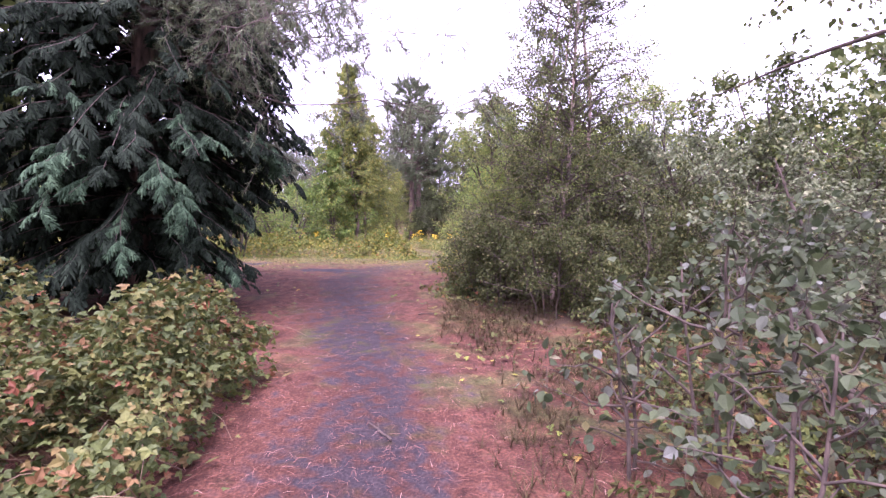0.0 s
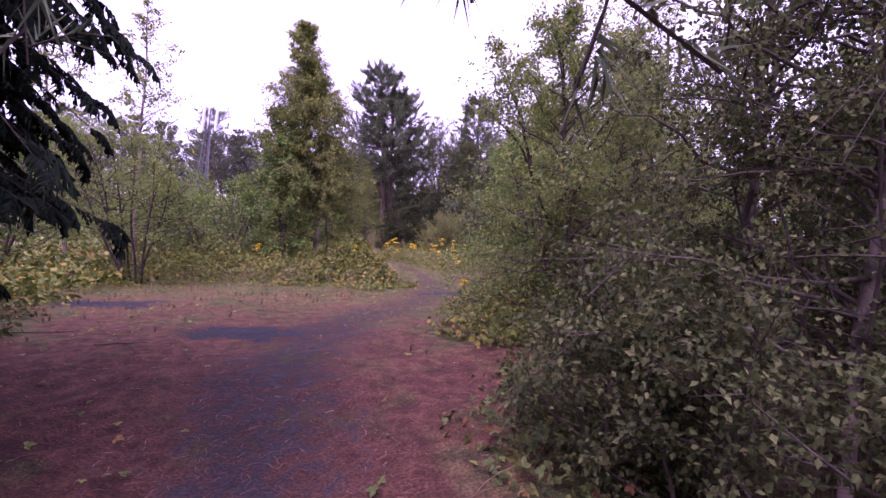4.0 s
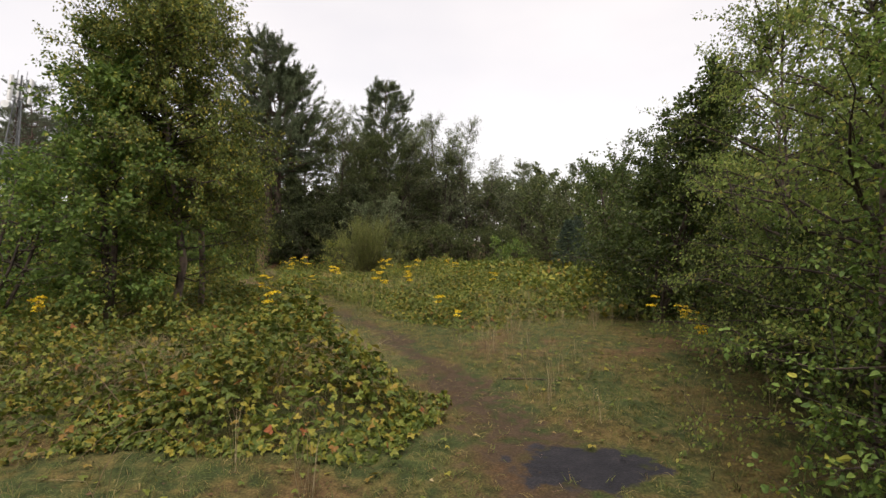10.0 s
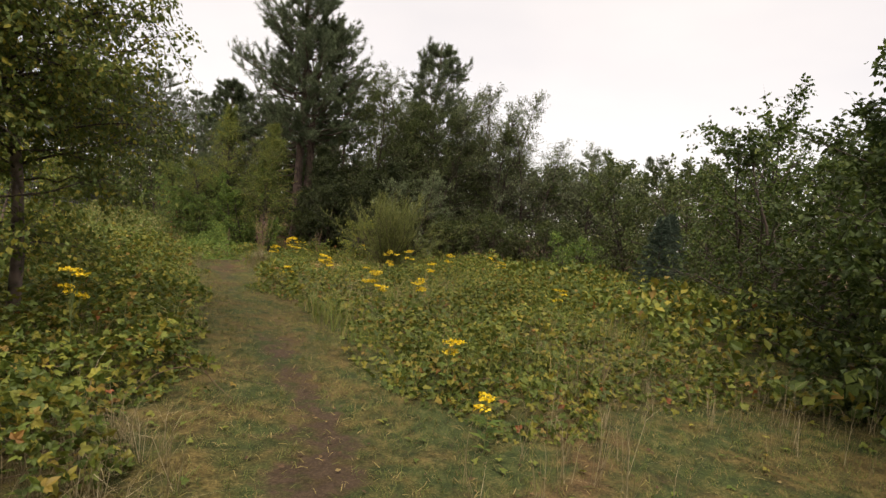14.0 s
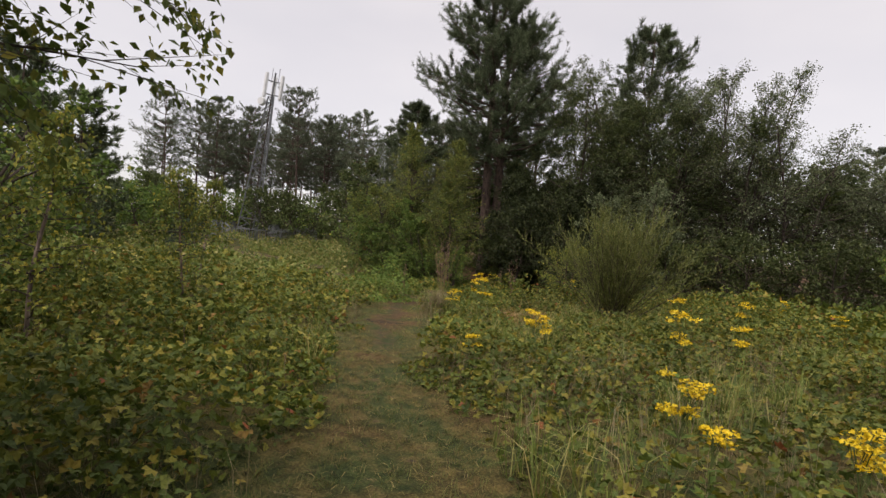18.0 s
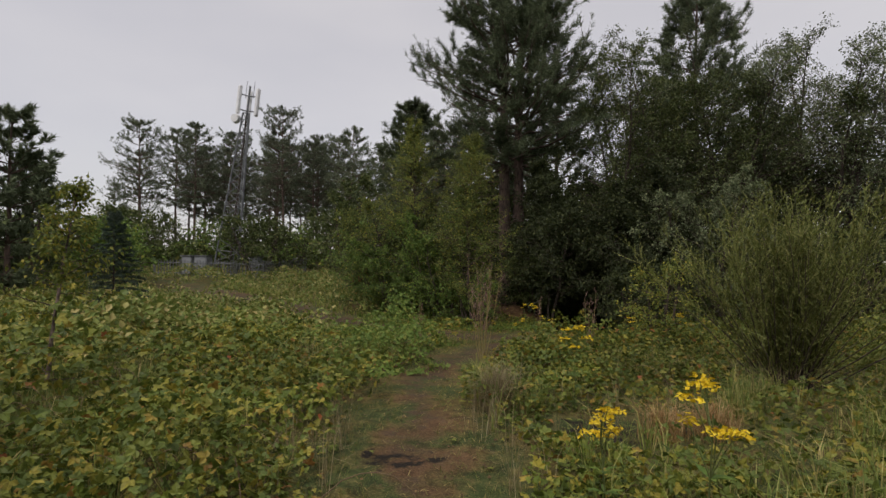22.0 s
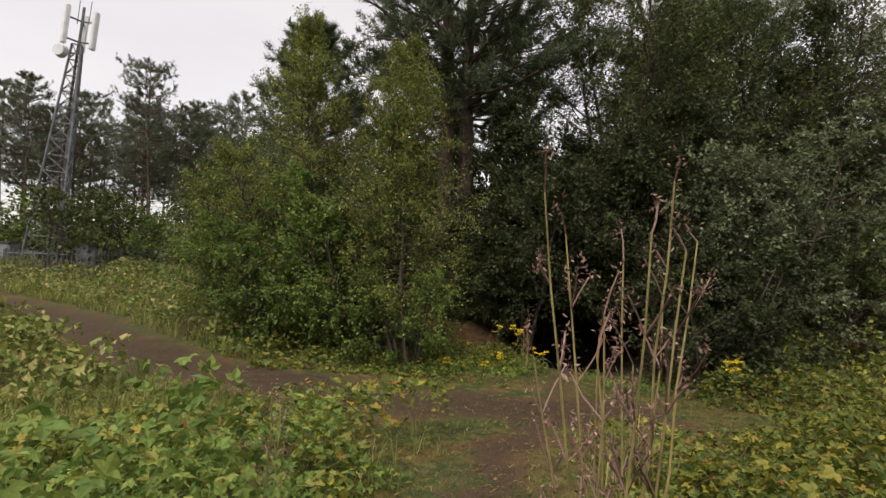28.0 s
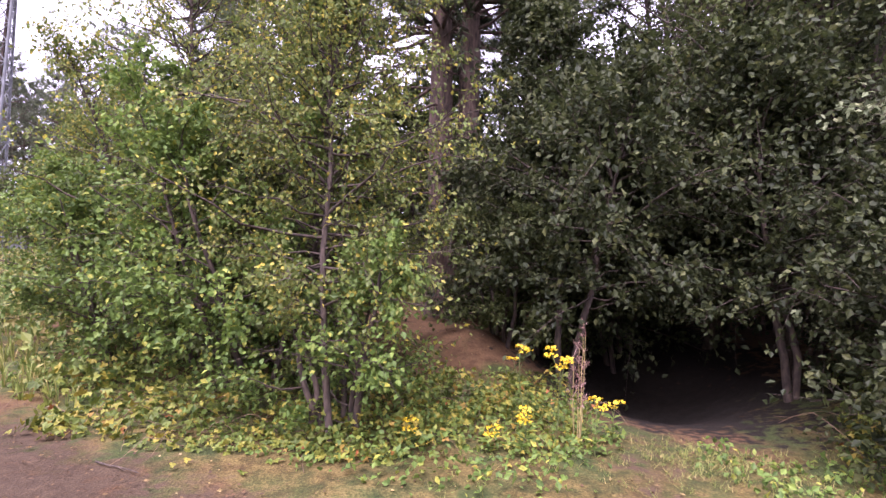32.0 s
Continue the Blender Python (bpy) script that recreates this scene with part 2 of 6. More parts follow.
M_POPLAR_LEAF = leaf_material("grey_poplar_leaf", [(0.0, (0.034, 0.052, 0.02)), (0.5, (0.058, 0.078, 0.032)), (0.85, (0.08, 0.096, 0.054)), (0.97, (0.15, 0.16, 0.13)), (1.0, (0.2, 0.18, 0.06))], 0.7, 0.35, 25.0)
M_RED_LEAF = leaf_material("red_leaf", [(0.0, (0.20, 0.05, 0.02)), (0.6, (0.32, 0.08, 0.03)), (1.0, (0.42, 0.14, 0.05))])
M_BRAMBLE = leaf_material("bramble_leaf", [(0.0, (0.050, 0.075, 0.012)), (0.4, (0.096, 0.129, 0.020)), (0.7, (0.156, 0.173, 0.026)), (0.92, (0.264, 0.222, 0.032)), (0.99, (0.228, 0.135, 0.030)), (1.0, (0.264, 0.082, 0.030))], 0.58, 0.25)
M_BRAMBLE_DRY = leaf_material("autumn_bramble_leaf", [(0.0, (0.038, 0.056, 0.014)), (0.45, (0.072, 0.094, 0.022)), (0.78, (0.125, 0.13, 0.032)), (0.92, (0.15, 0.105, 0.034)), (0.98, (0.18, 0.06, 0.028)), (1.0, (0.22, 0.15, 0.07))], 0.65, 0.25)
M_GRASS = leaf_material("grass_blade", [(0.0, (0.095, 0.135, 0.028)), (0.5, (0.162, 0.203, 0.044)), (0.8, (0.270, 0.257, 0.077)), (1.0, (0.405, 0.324, 0.133))], 0.6, 0.3)
M_TURF = leaf_material("turf_blade", [(0.0, (0.055, 0.08, 0.018)), (0.4, (0.1, 0.125, 0.026)), (0.7, (0.17, 0.165, 0.042)), (0.9, (0.2, 0.14, 0.05)), (1.0, (0.27, 0.21, 0.09))], 0.65, 0.25)
M_BLEACHED = leaf_material("bleached_grass_blade", [(0.0, (0.2, 0.11, 0.04)), (0.6, (0.36, 0.22, 0.09)), (1.0, (0.5, 0.36, 0.18))], 0.7, 0.25)
M_STRAW = leaf_material("withered_grass", [(0.0, (0.03, 0.022, 0.01)), (0.3, (0.085, 0.058, 0.02)), (0.55, (0.1, 0.11, 0.026)), (0.8, (0.19, 0.15, 0.046)), (1.0, (0.33, 0.25, 0.1))], 0.75, 0.2)
M_DRY_GRASS = leaf_material("dry_grass_blade", [(0.0, (0.15, 0.115, 0.058)), (0.6, (0.24, 0.19, 0.1)), (1.0, (0.36, 0.3, 0.18))], 0.7, 0.25)
M_WEED = leaf_material("fresh_weed_leaf", [(0.0, (0.1, 0.16, 0.035)), (0.5, (0.15, 0.23, 0.045)), (0.9, (0.22, 0.28, 0.06)), (1.0, (0.34, 0.33, 0.08))])
M_RED_GRASS = leaf_material("russet_grass_blade", [(0.0, (0.024, 0.016, 0.009)), (0.4, (0.05, 0.032, 0.016)), (0.7, (0.044, 0.046, 0.016)), (0.92, (0.09, 0.064, 0.03)), (1.0, (0.18, 0.13, 0.07))], 0.8, 0.2, gloss=0.15)
# One foliage in two tones: shade painted near-black, lit tips painted paler.
M_CYPRESS_SHADED = leaf_material("cypress_frond_shaded", [(0.0, (0.007, 0.011, 0.007)), (0.5, (0.014, 0.021, 0.013)), (1.0, (0.026, 0.039, 0.024))], 0.9, 0.03, gloss=0.06)
M_CYPRESS_LIT = leaf_material("cypress_spray_lit", [(0.0, (0.018, 0.036, 0.018)), (0.5, (0.03, 0.06, 0.03)), (1.0, (0.07, 0.12, 0.064))], 0.8, 0.1, gloss=0.15)
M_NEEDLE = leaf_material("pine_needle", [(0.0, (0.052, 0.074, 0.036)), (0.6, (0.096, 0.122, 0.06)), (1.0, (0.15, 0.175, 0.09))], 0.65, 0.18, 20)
# Pine needle made paler: distance haze is painted into the colour.
M_HAZED_NEEDLE = leaf_material("hazed_pine_needle", [(0.0, (0.07, 0.09, 0.052)), (0.6, (0.115, 0.14, 0.08)), (1.0, (0.17, 0.19, 0.115))], 0.7, 0.2, 20)
M_SPRUCE = leaf_material("spruce_needle", [(0.0, (0.032, 0.051, 0.034)), (0.6, (0.050, 0.077, 0.051)), (1.0, (0.082, 0.112, 0.069))], 0.6, 0.12, 20)
M_BROOM = leaf_material("broom_stem_green", [(0.0, (0.1, 0.122, 0.028)), (0.6, (0.165, 0.185, 0.042)), (1.0, (0.27, 0.26, 0.085))], 0.6, 0.2)
M_YELLOW = leaf_material("ragwort_flower", [(0.0, (0.62, 0.42, 0.012)), (0.6, (0.75, 0.55, 0.02)), (1.0, (0.8, 0.62, 0.06))], 0.6, 0.25)
M_LITTER = leaf_material("fallen_leaf", [(0.0, (0.05, 0.028, 0.015)), (0.6, (0.1, 0.056, 0.026)), (0.9, (0.17, 0.11, 0.045)), (0.985, (0.27, 0.2, 0.08)), (1.0, (0.38, 0.32, 0.2))], 0.8, 0.05)
M_FALLEN_NEEDLE = leaf_material("fallen_pine_needle", [(0.0, (0.05, 0.02, 0.015)), (0.6, (0.12, 0.048, 0.034)), (0.95, (0.22, 0.115, 0.085)), (1.0, (0.34, 0.23, 0.19))], 0.85, 0.0)
M_SEED = leaf_material("withered_seed_head", [(0.0, (0.10, 0.05, 0.04)), (0.6, (0.26, 0.15, 0.12)), (1.0, (0.42, 0.28, 0.24))], 0.8, 0.15)
M_PINE_BARK = bark_material("pine_bark", (0.035, 0.025, 0.02), (0.16, 0.105, 0.08), (16, 16, 4), (0.3, 0.7), 0.95, 0.9)
M_BIRCH_BARK = bark_material("birch_bark", (0.05, 0.036, 0.03), (0.28, 0.2, 0.165), (7, 7, 5), (0.38, 0.62), 0.8, 0.3)
M_TWIG = bark_material("brown_twig", (0.028, 0.02, 0.015), (0.085, 0.06, 0.044), (20, 20, 8))
M_CANE = bark_material("bramble_cane", (0.09, 0.05, 0.035), (0.17, 0.12, 0.06), (25, 25, 8))
M_STALK = bark_material("dry_stalk", (0.16, 0.125, 0.045), (0.32, 0.26, 0.1), (30, 30, 10))
M_GREEN_STALK = bark_material("green_stalk", (0.06, 0.09, 0.02), (0.14, 0.16, 0.05), (30, 30, 10))


def metal_material(name, dark, light, rough=0.5, metal=0.7, scale=3.0):
    m, t, n, l, b = material(name)
    co, noi = n.new("ShaderNodeTexCoord"), n.new("ShaderNodeTexNoise")
    noi.inputs["Scale"].default_value, noi.inputs["Detail"].default_value = scale, 6.0
    l.new(co.outputs["Object"], noi.inputs["Vector"])
    r = ramp_node(n, [(0.3, dark), (0.7, light)])
    l.new(noi.outputs["Fac"], r.inputs["Fac"])
    l.new(r.outputs["Color"], b.inputs["Base Color"])
    b.inputs["Roughness"].default_value, b.inputs["Metallic"].default_value = rough, metal
    return m


M_STEEL = metal_material("galvanised_steel", (0.09, 0.095, 0.1), (0.17, 0.175, 0.18), 0.6, 0.3)
M_CABINET = metal_material("painted_cabinet", (0.16, 0.17, 0.18), (0.24, 0.25, 0.26), 0.5, 0.0)
M_PANEL = metal_material("antenna_cover", (0.6, 0.6, 0.6), (0.72, 0.72, 0.72), 0.5, 0.0)


def ground_material():
    """Soil, needle litter and mossy turf, mixed by where they lie and broken up by noise at several scales; the
    hollow's shade is painted in near-black.
    """
    m, t, n, l, b = material("heath_ground")
    co = n.new("ShaderNodeTexCoord")

    def nz(scale, detail=6.0):
        k = n.new("ShaderNodeTexNoise")
        k.inputs["Scale"].default_value, k.inputs["Detail"].default_value = scale, detail
        l.new(co.outputs["Object"], k.inputs["Vector"])
        return k.outputs["Fac"]

    def ramped(fac, stops):
        r = ramp_node(n, stops)
        l.new(fac, r.inputs["Fac"])
        return r.outputs["Color"]

    def attr(name):
        a = n.new("ShaderNodeAttribute")
        a.attribute_name = name
        return a.outputs["Fac"]

    def mask(name, noise, sharp):
        """The zone, eaten at its border by noise."""
        s = n.new("ShaderNodeMath")
        s.operation = "MULTIPLY_ADD"
        s.inputs[1].default_value = 1.9
        l.new(noise, s.inputs[0])
        l.new(attr(name), s.inputs[2])
        r = n.new("ShaderNodeMapRange")
        r.inputs["From Min"].default_value, r.inputs["From Max"].default_value = 1.5 - sharp, 1.5 + sharp
        l.new(s.outputs[0], r.inputs["Value"])
        return r.outputs[0]

    def mixed(f, a, c):
        x = n.new("ShaderNodeMix")
        x.data_type = "RGBA"
        l.new(f, x.inputs["Factor"])
        l.new(a, x.inputs["A"])
        l.new(c, x.inputs["B"])
        return x.outputs["Result"]

    def blend(p, q, f):
        x = n.new("ShaderNodeMix")
        x.inputs["Factor"].default_value = f
        l.new(p, x.inputs["A"])
        l.new(q, x.inputs["B"])
        return x.outputs["Result"]

    fine, mid, broad = nz(55), nz(7), nz(1.6)
    fine = blend(fine, mid, 0.45)
    green = ramped(fine, [(0.36, (0.018, 0.026, 0.008)), (0.5, (0.042, 0.056, 0.016)), (0.64, (0.095, 0.1, 0.033))])
    brown = ramped(fine, [(0.36, (0.034, 0.024, 0.009)), (0.5, (0.08, 0.058, 0.019)), (0.64, (0.165, 0.125, 0.042))])
    turf = mixed(ramped(blend(broad, mid, 0.3), [(0.42, (0, 0, 0)), (0.58, (1, 1, 1))]), green, brown)
    litter = ramped(fine, [(0.34, (0.022, 0.009, 0.007)), (0.5, (0.064, 0.026, 0.017)), (0.66, (0.15, 0.064, 0.039))])
    soil = ramped(fine, [(0.3, (0.008, 0.0065, 0.008)), (0.5, (0.021, 0.0165, 0.019)), (0.75, (0.058, 0.043, 0.043))])
    blackened = ramped(fine, [(0.3, (0.010, 0.010, 0.012)), (0.55, (0.024, 0.023, 0.027)), (0.8, (0.06, 0.05, 0.05))])
    loam = ramped(fine, [(0.3, (0.022, 0.014, 0.009)), (0.5, (0.05, 0.033, 0.02)), (0.75, (0.105, 0.07, 0.04))])
    mould = ramped(fine, [(0.34, (0.045, 0.025, 0.013)), (0.5, (0.095, 0.054, 0.026)), (0.66, (0.17, 0.1, 0.05))])
    soil = mixed(attr("loam"), soil, loam)
    litter = mixed(attr("loam"), litter, mould)
    # Near-black for dark soil patches; it also paints the hollow floor's shade.
    humus_shade = ramped(fine, [(0.3, (0.006, 0.005, 0.003)), (0.55, (0.013, 0.01, 0.007)), (0.8, (0.03, 0.022, 0.015))])
    blackened = mixed(attr("humus_shade"), blackened, humus_shade)
    c = mixed(mask("litter", broad, 0.22), turf, litter)
    c = mixed(mask("soil", mid, 0.2), c, soil)
    c = mixed(mask("blackened", mid, 0.12), c, blackened)
    l.new(c, b.inputs["Base Color"])
    b.inputs["Roughness"].default_value = 0.95
    b.inputs["Specular IOR Level"].default_value = 0.2
    bp = n.new("ShaderNodeBump")
    bp.inputs["Strength"].default_value, bp.inputs["Distance"].default_value = 0.8, 0.03
    l.new(fine, bp.inputs["Height"])
    l.new(bp.outputs[0], b.inputs["Normal"])
    return m


M_GROUND = ground_material()

# ---- mesh helpers ----
def mesh_np(name, verts, faces, mat, smooth=False):
    """A mesh from numpy arrays: verts (n, 3) and one array (m, k) of faces, or several."""
    faces = faces if isinstance(faces, (list, tuple)) else [faces]
    faces = [f for f in faces if len(f)]
    me = bpy.data.meshes.new(name)
    verts = np.asarray(verts, np.float32)
    me.vertices.add(len(verts))
    me.vertices.foreach_set("co", verts.ravel())
    loops = np.concatenate([f.ravel() for f in faces]).astype(np.int32)
    sizes = np.concatenate([np.full(len(f), f.shape[1], np.int32) for f in faces])
    me.loops.add(len(loops))
    me.loops.foreach_set("vertex_index", loops)
    me.polygons.add(len(sizes))
    me.polygons.foreach_set("loop_start", np.r_[0, np.cumsum(sizes)[:-1]].astype(np.int32))
    me.polygons.foreach_set("use_smooth", np.full(len(sizes), smooth))
    me.update(calc_edges=True)
    me.materials.append(mat)
    return me


def part_np(name, verts, faces, mat, parent, label="", smooth=False, kind=""):
    ob = new(name, mesh_np(name, verts, faces, mat, smooth))
    ob.parent = parent
    return tagged(ob, label, kind=kind)


def part(name, bm, mat, parent, label=""):
    me = bpy.data.meshes.new(name)
    bm.to_mesh(me)
    bm.free()
    me.materials.append(mat)
    ob = new(name, me)
    ob.parent = parent
    return tagged(ob, label)


def unit(v):
    return v / np.maximum(np.linalg.norm(v, axis=-1, keepdims=True), 1e-9)


def turns(ahead, up):
    """Rotations whose y runs ahead and whose z is as near up as can be."""
    y = unit(ahead)
    x = unit(np.cross(y, up) + 1e-6)
    return np.stack([x, y, np.cross(x, y)], -1)


def bake(template, rot, place, scale):
    """The template set down at every place, as one body of vertices and faces."""
    tv, tf = template
    n, k = len(place), len(tv)
    v = np.einsum("nij,kj->nki", rot, tv) * np.reshape(scale, (-1, 1, 1)) + place[:, None]
    f = [(np.arange(n)[:, None, None] * k + q[None]).reshape(-1, q.shape[1]) for q in tf]
    return v.reshape(-1, 3), f


def tubes(pts, radii, sides=5):
    """Tapered tubes along many polylines of equal length: pts (b, k, 3), radii (b, k)."""
    b, k, _ = pts.shape
    tan = unit(np.gradient(pts, axis=1))
    ref = np.where(np.abs(tan[..., 2:3]) > 0.9, np.array([1.0, 0, 0]), np.array([0, 0, 1.0]))
    u = unit(np.cross(tan, ref))
    w = np.cross(tan, u)
    a = np.linspace(0, 2 * np.pi, sides, endpoint=False)
    ring = u[:, :, None] * np.cos(a)[None, None, :, None] + w[:, :, None] * np.sin(a)[None, None, :, None]
    v = pts[:, :, None] + ring * radii[:, :, None, None]
    i = np.arange(b * k * sides).reshape(b, k, sides)
    j = np.roll(i, -1, axis=2)
    f = np.stack([i[:, :-1], j[:, :-1], j[:, 1:], i[:, 1:]], -1).reshape(-1, 4)
    return v.reshape(-1, 3), f


def joined(*bodies):
    vs, fs, o = [], [], 0
    for v, f in bodies:
        for q in f if isinstance(f, list) else [f]:
            fs.append(q + o)
        vs.append(v)
        o += len(v)
    return np.concatenate(vs), fs


# leaf shapes: base at the origin, running along y, face up along z
LEAF = (np.array([(0, 0, 0), (-0.34, 0.42, 0.09), (0, 1.0, -0.06), (0.34, 0.42, 0.09)], float), [np.array([(0, 3, 2, 1)])])
OVATE = (np.array([(0, 0, 0), (-0.3, 0.22, 0.07), (-0.27, 0.55, 0.05), (0, 1.0, -0.08), (0.27, 0.55, 0.05), (0.3, 0.22, 0.07)], float), [np.array([(0, 3, 2, 1), (0, 5, 4, 3)])])
NARROW = (np.array([(0, 0, 0), (-0.19, 0.45, 0.05), (0, 1.0, -0.05), (0.19, 0.45, 0.05)], float), [np.array([(0, 3, 2, 1)])])
BROAD = (np.array([(0, 0, 0), (-0.3, 0.18, 0.05), (-0.42, 0.5, 0.08), (-0.22, 0.8, 0.03), (0, 1.0, -0.08), (0.22, 0.8, 0.03), (0.42, 0.5, 0.08), (0.3, 0.18, 0.05), (0, 0.5, -0.02)], float),
         [np.array([(8, 1, 0), (8, 0, 7)]), np.array([(8, 3, 2, 1), (8, 7, 6, 5)]), np.array([(8, 4, 3), (8, 5, 4)])])


def trifoliate():
    """A bramble leaf: three leaflets that meet at the end of a short stalk."""
    v, f = [np.array([(0, 0.26, 0)])], []
    for yaw, s in ((0, 0.76), (72, 0.6), (-72, 0.6)):
        c, si = math.cos(radians(yaw)), math.sin(radians(yaw))
        leaf = np.array([(-0.3, 0.28, 0.08), (-0.33, 0.6, 0.06), (0, 1.03, -0.12), (0.33, 0.6, 0.06), (0.3, 0.28, 0.08)]) * s
        v.append(leaf @ np.array([(c, -si, 0), (si, c, 0), (0, 0, 1)]).T + np.array((0, 0.26, 0)))
        o = 1 + 5 * len(f)
        f.append(np.array([(0, o + 2, o + 1, o), (0, o + 4, o + 3, o + 2)]))
    return np.concatenate(v), [np.concatenate(f)]


TRIFOLIATE = trifoliate()
TRIFOLIATE_FAR = (np.array([(0, 0.2, 0), (-0.26, 0.6, 0.05), (0, 1.05, -0.08), (0.26, 0.6, 0.05), (-0.5, 0.2, 0.06), (-0.55, 0.62, -0.03), (0.5, 0.2, 0.06), (0.55, 0.62, -0.03)], float), [np.array([(0, 3, 2, 1), (0, 1, 5, 4), (0, 6, 7, 3)])])


def needle_tuft(count, length, width, seed, spread=0.9):
    """A brush of pine needles round a shoot that runs along y."""
    r = np.random.default_rng(seed)
    v, f = [], []
    for k in range(count):
        a, s = r.uniform(0, 2 * np.pi), r.uniform(0, 1)
        d = unit(np.array((math.cos(a) * spread, 0.55 + 0.5 * s, math.sin(a) * spread)))
        side = unit(np.cross(d, r.normal(size=3))) * width
        o = np.array((0, s * 0.5, 0))
        v += [o - side, o + side, o + d * length * r.uniform(0.7, 1.1)]
        f.append((3 * k, 3 * k + 1, 3 * k + 2))
    return np.array(v), [np.array(f)]


def frond(seed=1, sprigs=6, fingers=2, wide=0.02):
    """A flat drooping cypress spray: a rachis with side sprigs, each a comb of short scaly fingers."""
    r = np.random.default_rng(seed)
    v, q, t = [], [], []

    def bend(y):
        return -0.35 * y * y - 0.35 * y ** 4

    def comb(a, d, ln, n, w):
        """A tapering strip with a finger on both sides of every step; its tip hangs."""
        side = unit(np.cross(d, np.array((0, 0, 1.0))))
        o = len(v)
        for i in range(n + 1):
            s = i / n
            c = a + d * ln * s + np.array((0, 0, -0.55 * ln * s * s))
            v.extend([c - side * w * (1 - 0.7 * s), c + side * w * (1 - 0.7 * s)])
        for i in range(n):
            k = o + 2 * i
            q.append((k, k + 1, k + 3, k + 2))
            s = (i + 1) / n
            c = (v[k] + v[k + 1]) / 2
            for sg, m in ((-1, 0), (1, 1)):
                f = ln * 0.42 * (1.15 - 0.65 * s) * r.uniform(0.7, 1.15)
                v.append(c + (d * 0.85 + side * sg * 0.62) * f + np.array((0, 0, -0.3 * f - 0.3 * ln * s)))
                t.append((k + m, k + 2 + m, len(v) - 1))

    comb(np.array((0, 0, 0.0)), np.array((0, 1.0, 0)), 0.98, 3, 0.012)
    for i in range(sprigs):
        y = 0.05 + 0.88 * i / sprigs
        for sgn in (-1, 1):
            ln = 0.4 * math.sin(0.5 + 2.35 * y) * r.uniform(0.75, 1.15)
            d = unit(np.array((sgn * (0.78 - 0.3 * y), 0.66, -0.15 - 0.6 * y)))
            comb(np.array((0, y, bend(y))), d, ln, fingers, wide)
    return np.array(v), [np.array(q), np.array(t)]


FROND = frond()
COARSE_FROND = frond(2, 4, 1, 0.07)


def turf_tuft(blades, seed):
    """Short spreading blades, one sliver each."""
    r = np.random.default_rng(seed)
    v, t = [], []
    for k in range(blades):
        a = r.uniform(0, 2 * np.pi)
        d = np.array((math.cos(a), math.sin(a), 0))
        s = np.array((-d[1], d[0], 0)) * 0.034
        o = np.array((*r.normal(0, 0.5, 2), 0))
        n = len(v)
        v += [o - s, o + s, o + d * r.uniform(0.3, 1.1) + np.array((0, 0, r.uniform(0.35, 1.0)))]
        t.append((n, n + 1, n + 2))
    return np.array(v), [np.array(t)]


def grass_tuft(blades, height, seed, width=0.006, lean=0.5):
    r = np.random.default_rng(seed)
    v, q, t = [], [], []
    for k in range(blades):
        a, b = r.uniform(0, 2 * np.pi), r.uniform(0.1, lean)
        d = np.array((math.cos(a), math.sin(a), 0))
        s = np.array((-d[1], d[0], 0)) * width
        h = height * r.uniform(0.5, 1.0)
        o = np.array((*r.normal(0, 0.03, 2), 0))
        m = o + d * b * h * 0.3 + np.array((0, 0, h * 0.6))
        e = o + d * b * h + np.array((0, 0, h * (1 - 0.35 * b)))
        n = len(v)
        v += [o - s, o + s, m + s * 0.7, m - s * 0.7, e]
        q.append((n, n + 1, n + 2, n + 3))
        t.append((n + 3, n + 2, n + 4))
    return np.array(v), [np.array(q), np.array(t)]


# ---- the ground ----
G_Y = (-60, -30, -9, -4.7, -2.8, 0, 3, 5, 8, 12, 20, 24, 28, 31, 33, 35.7, 38.7, 42, 60, 100, 400)
G_Z = (-0.7, -0.7, -0.5, -0.33, -0.19, 0.05, 0.26, 0.26, 0.18, 0.2, 0.2, 0.12, 0.0, -0.12, -0.28, -0.48, -0.55, -0.3, 0.5, 1.0, 1.0)


def ground_z(x, y):
    x, y = np.asarray(x, float), np.asarray(y, float)
    z = (np.interp(y - 0.8, G_Y, G_Z) + np.interp(y, G_Y, G_Z) * 2 + np.interp(y + 0.8, G_Y, G_Z)) / 4
    rise = np.clip((-x - 6) / 24, 0, 1) * np.clip((y - 34) / 24, 0, 1) * 0.3
    bank = 0.4 * np.exp(-((x + 2.8) / 0.9) ** 2 - ((y - 41.2) / 0.9) ** 2)
    bank = bank - 0.9 * np.exp(-((x + 0.1) / 1.5) ** 2 - ((y - 41.3) / 1.9) ** 2)
    return z + rise + bank + 0.03 * np.sin(1.3 * x + 0.7 * y) * np.cos(0.9 * y - 0.4 * x) + 0.012 * np.sin(4.1 * x + 1.0) * np.sin(3.7 * y)


WAY = np.array([(1.2, -14), (1.1, -7.5), (0.75, -3.2), (0.0, -0.5), (-0.7, 2), (-0.6, 4.1), (0.2, 6.5), (0.8, 8.9), (0.68, 11), (0.4, 14.2), (-0.42, 17), (-1.1, 18.8),
                (-2.3, 22.5), (-3.1, 25.5), (-3.6, 28), (-3.25, 31), (-2.8, 33), (-2.15, 34.6), (-1.6, 36.4), (-1.0, 38.2), (-0.5, 41), (0, 46)], float)
TRACK = np.array([(-26, 49), (-13.8, 41.8), (-8.8, 37.8), (-5.6, 36.1), (-3.6, 35.3), (-2.2, 35.0), (-1.2, 35.0)], float)


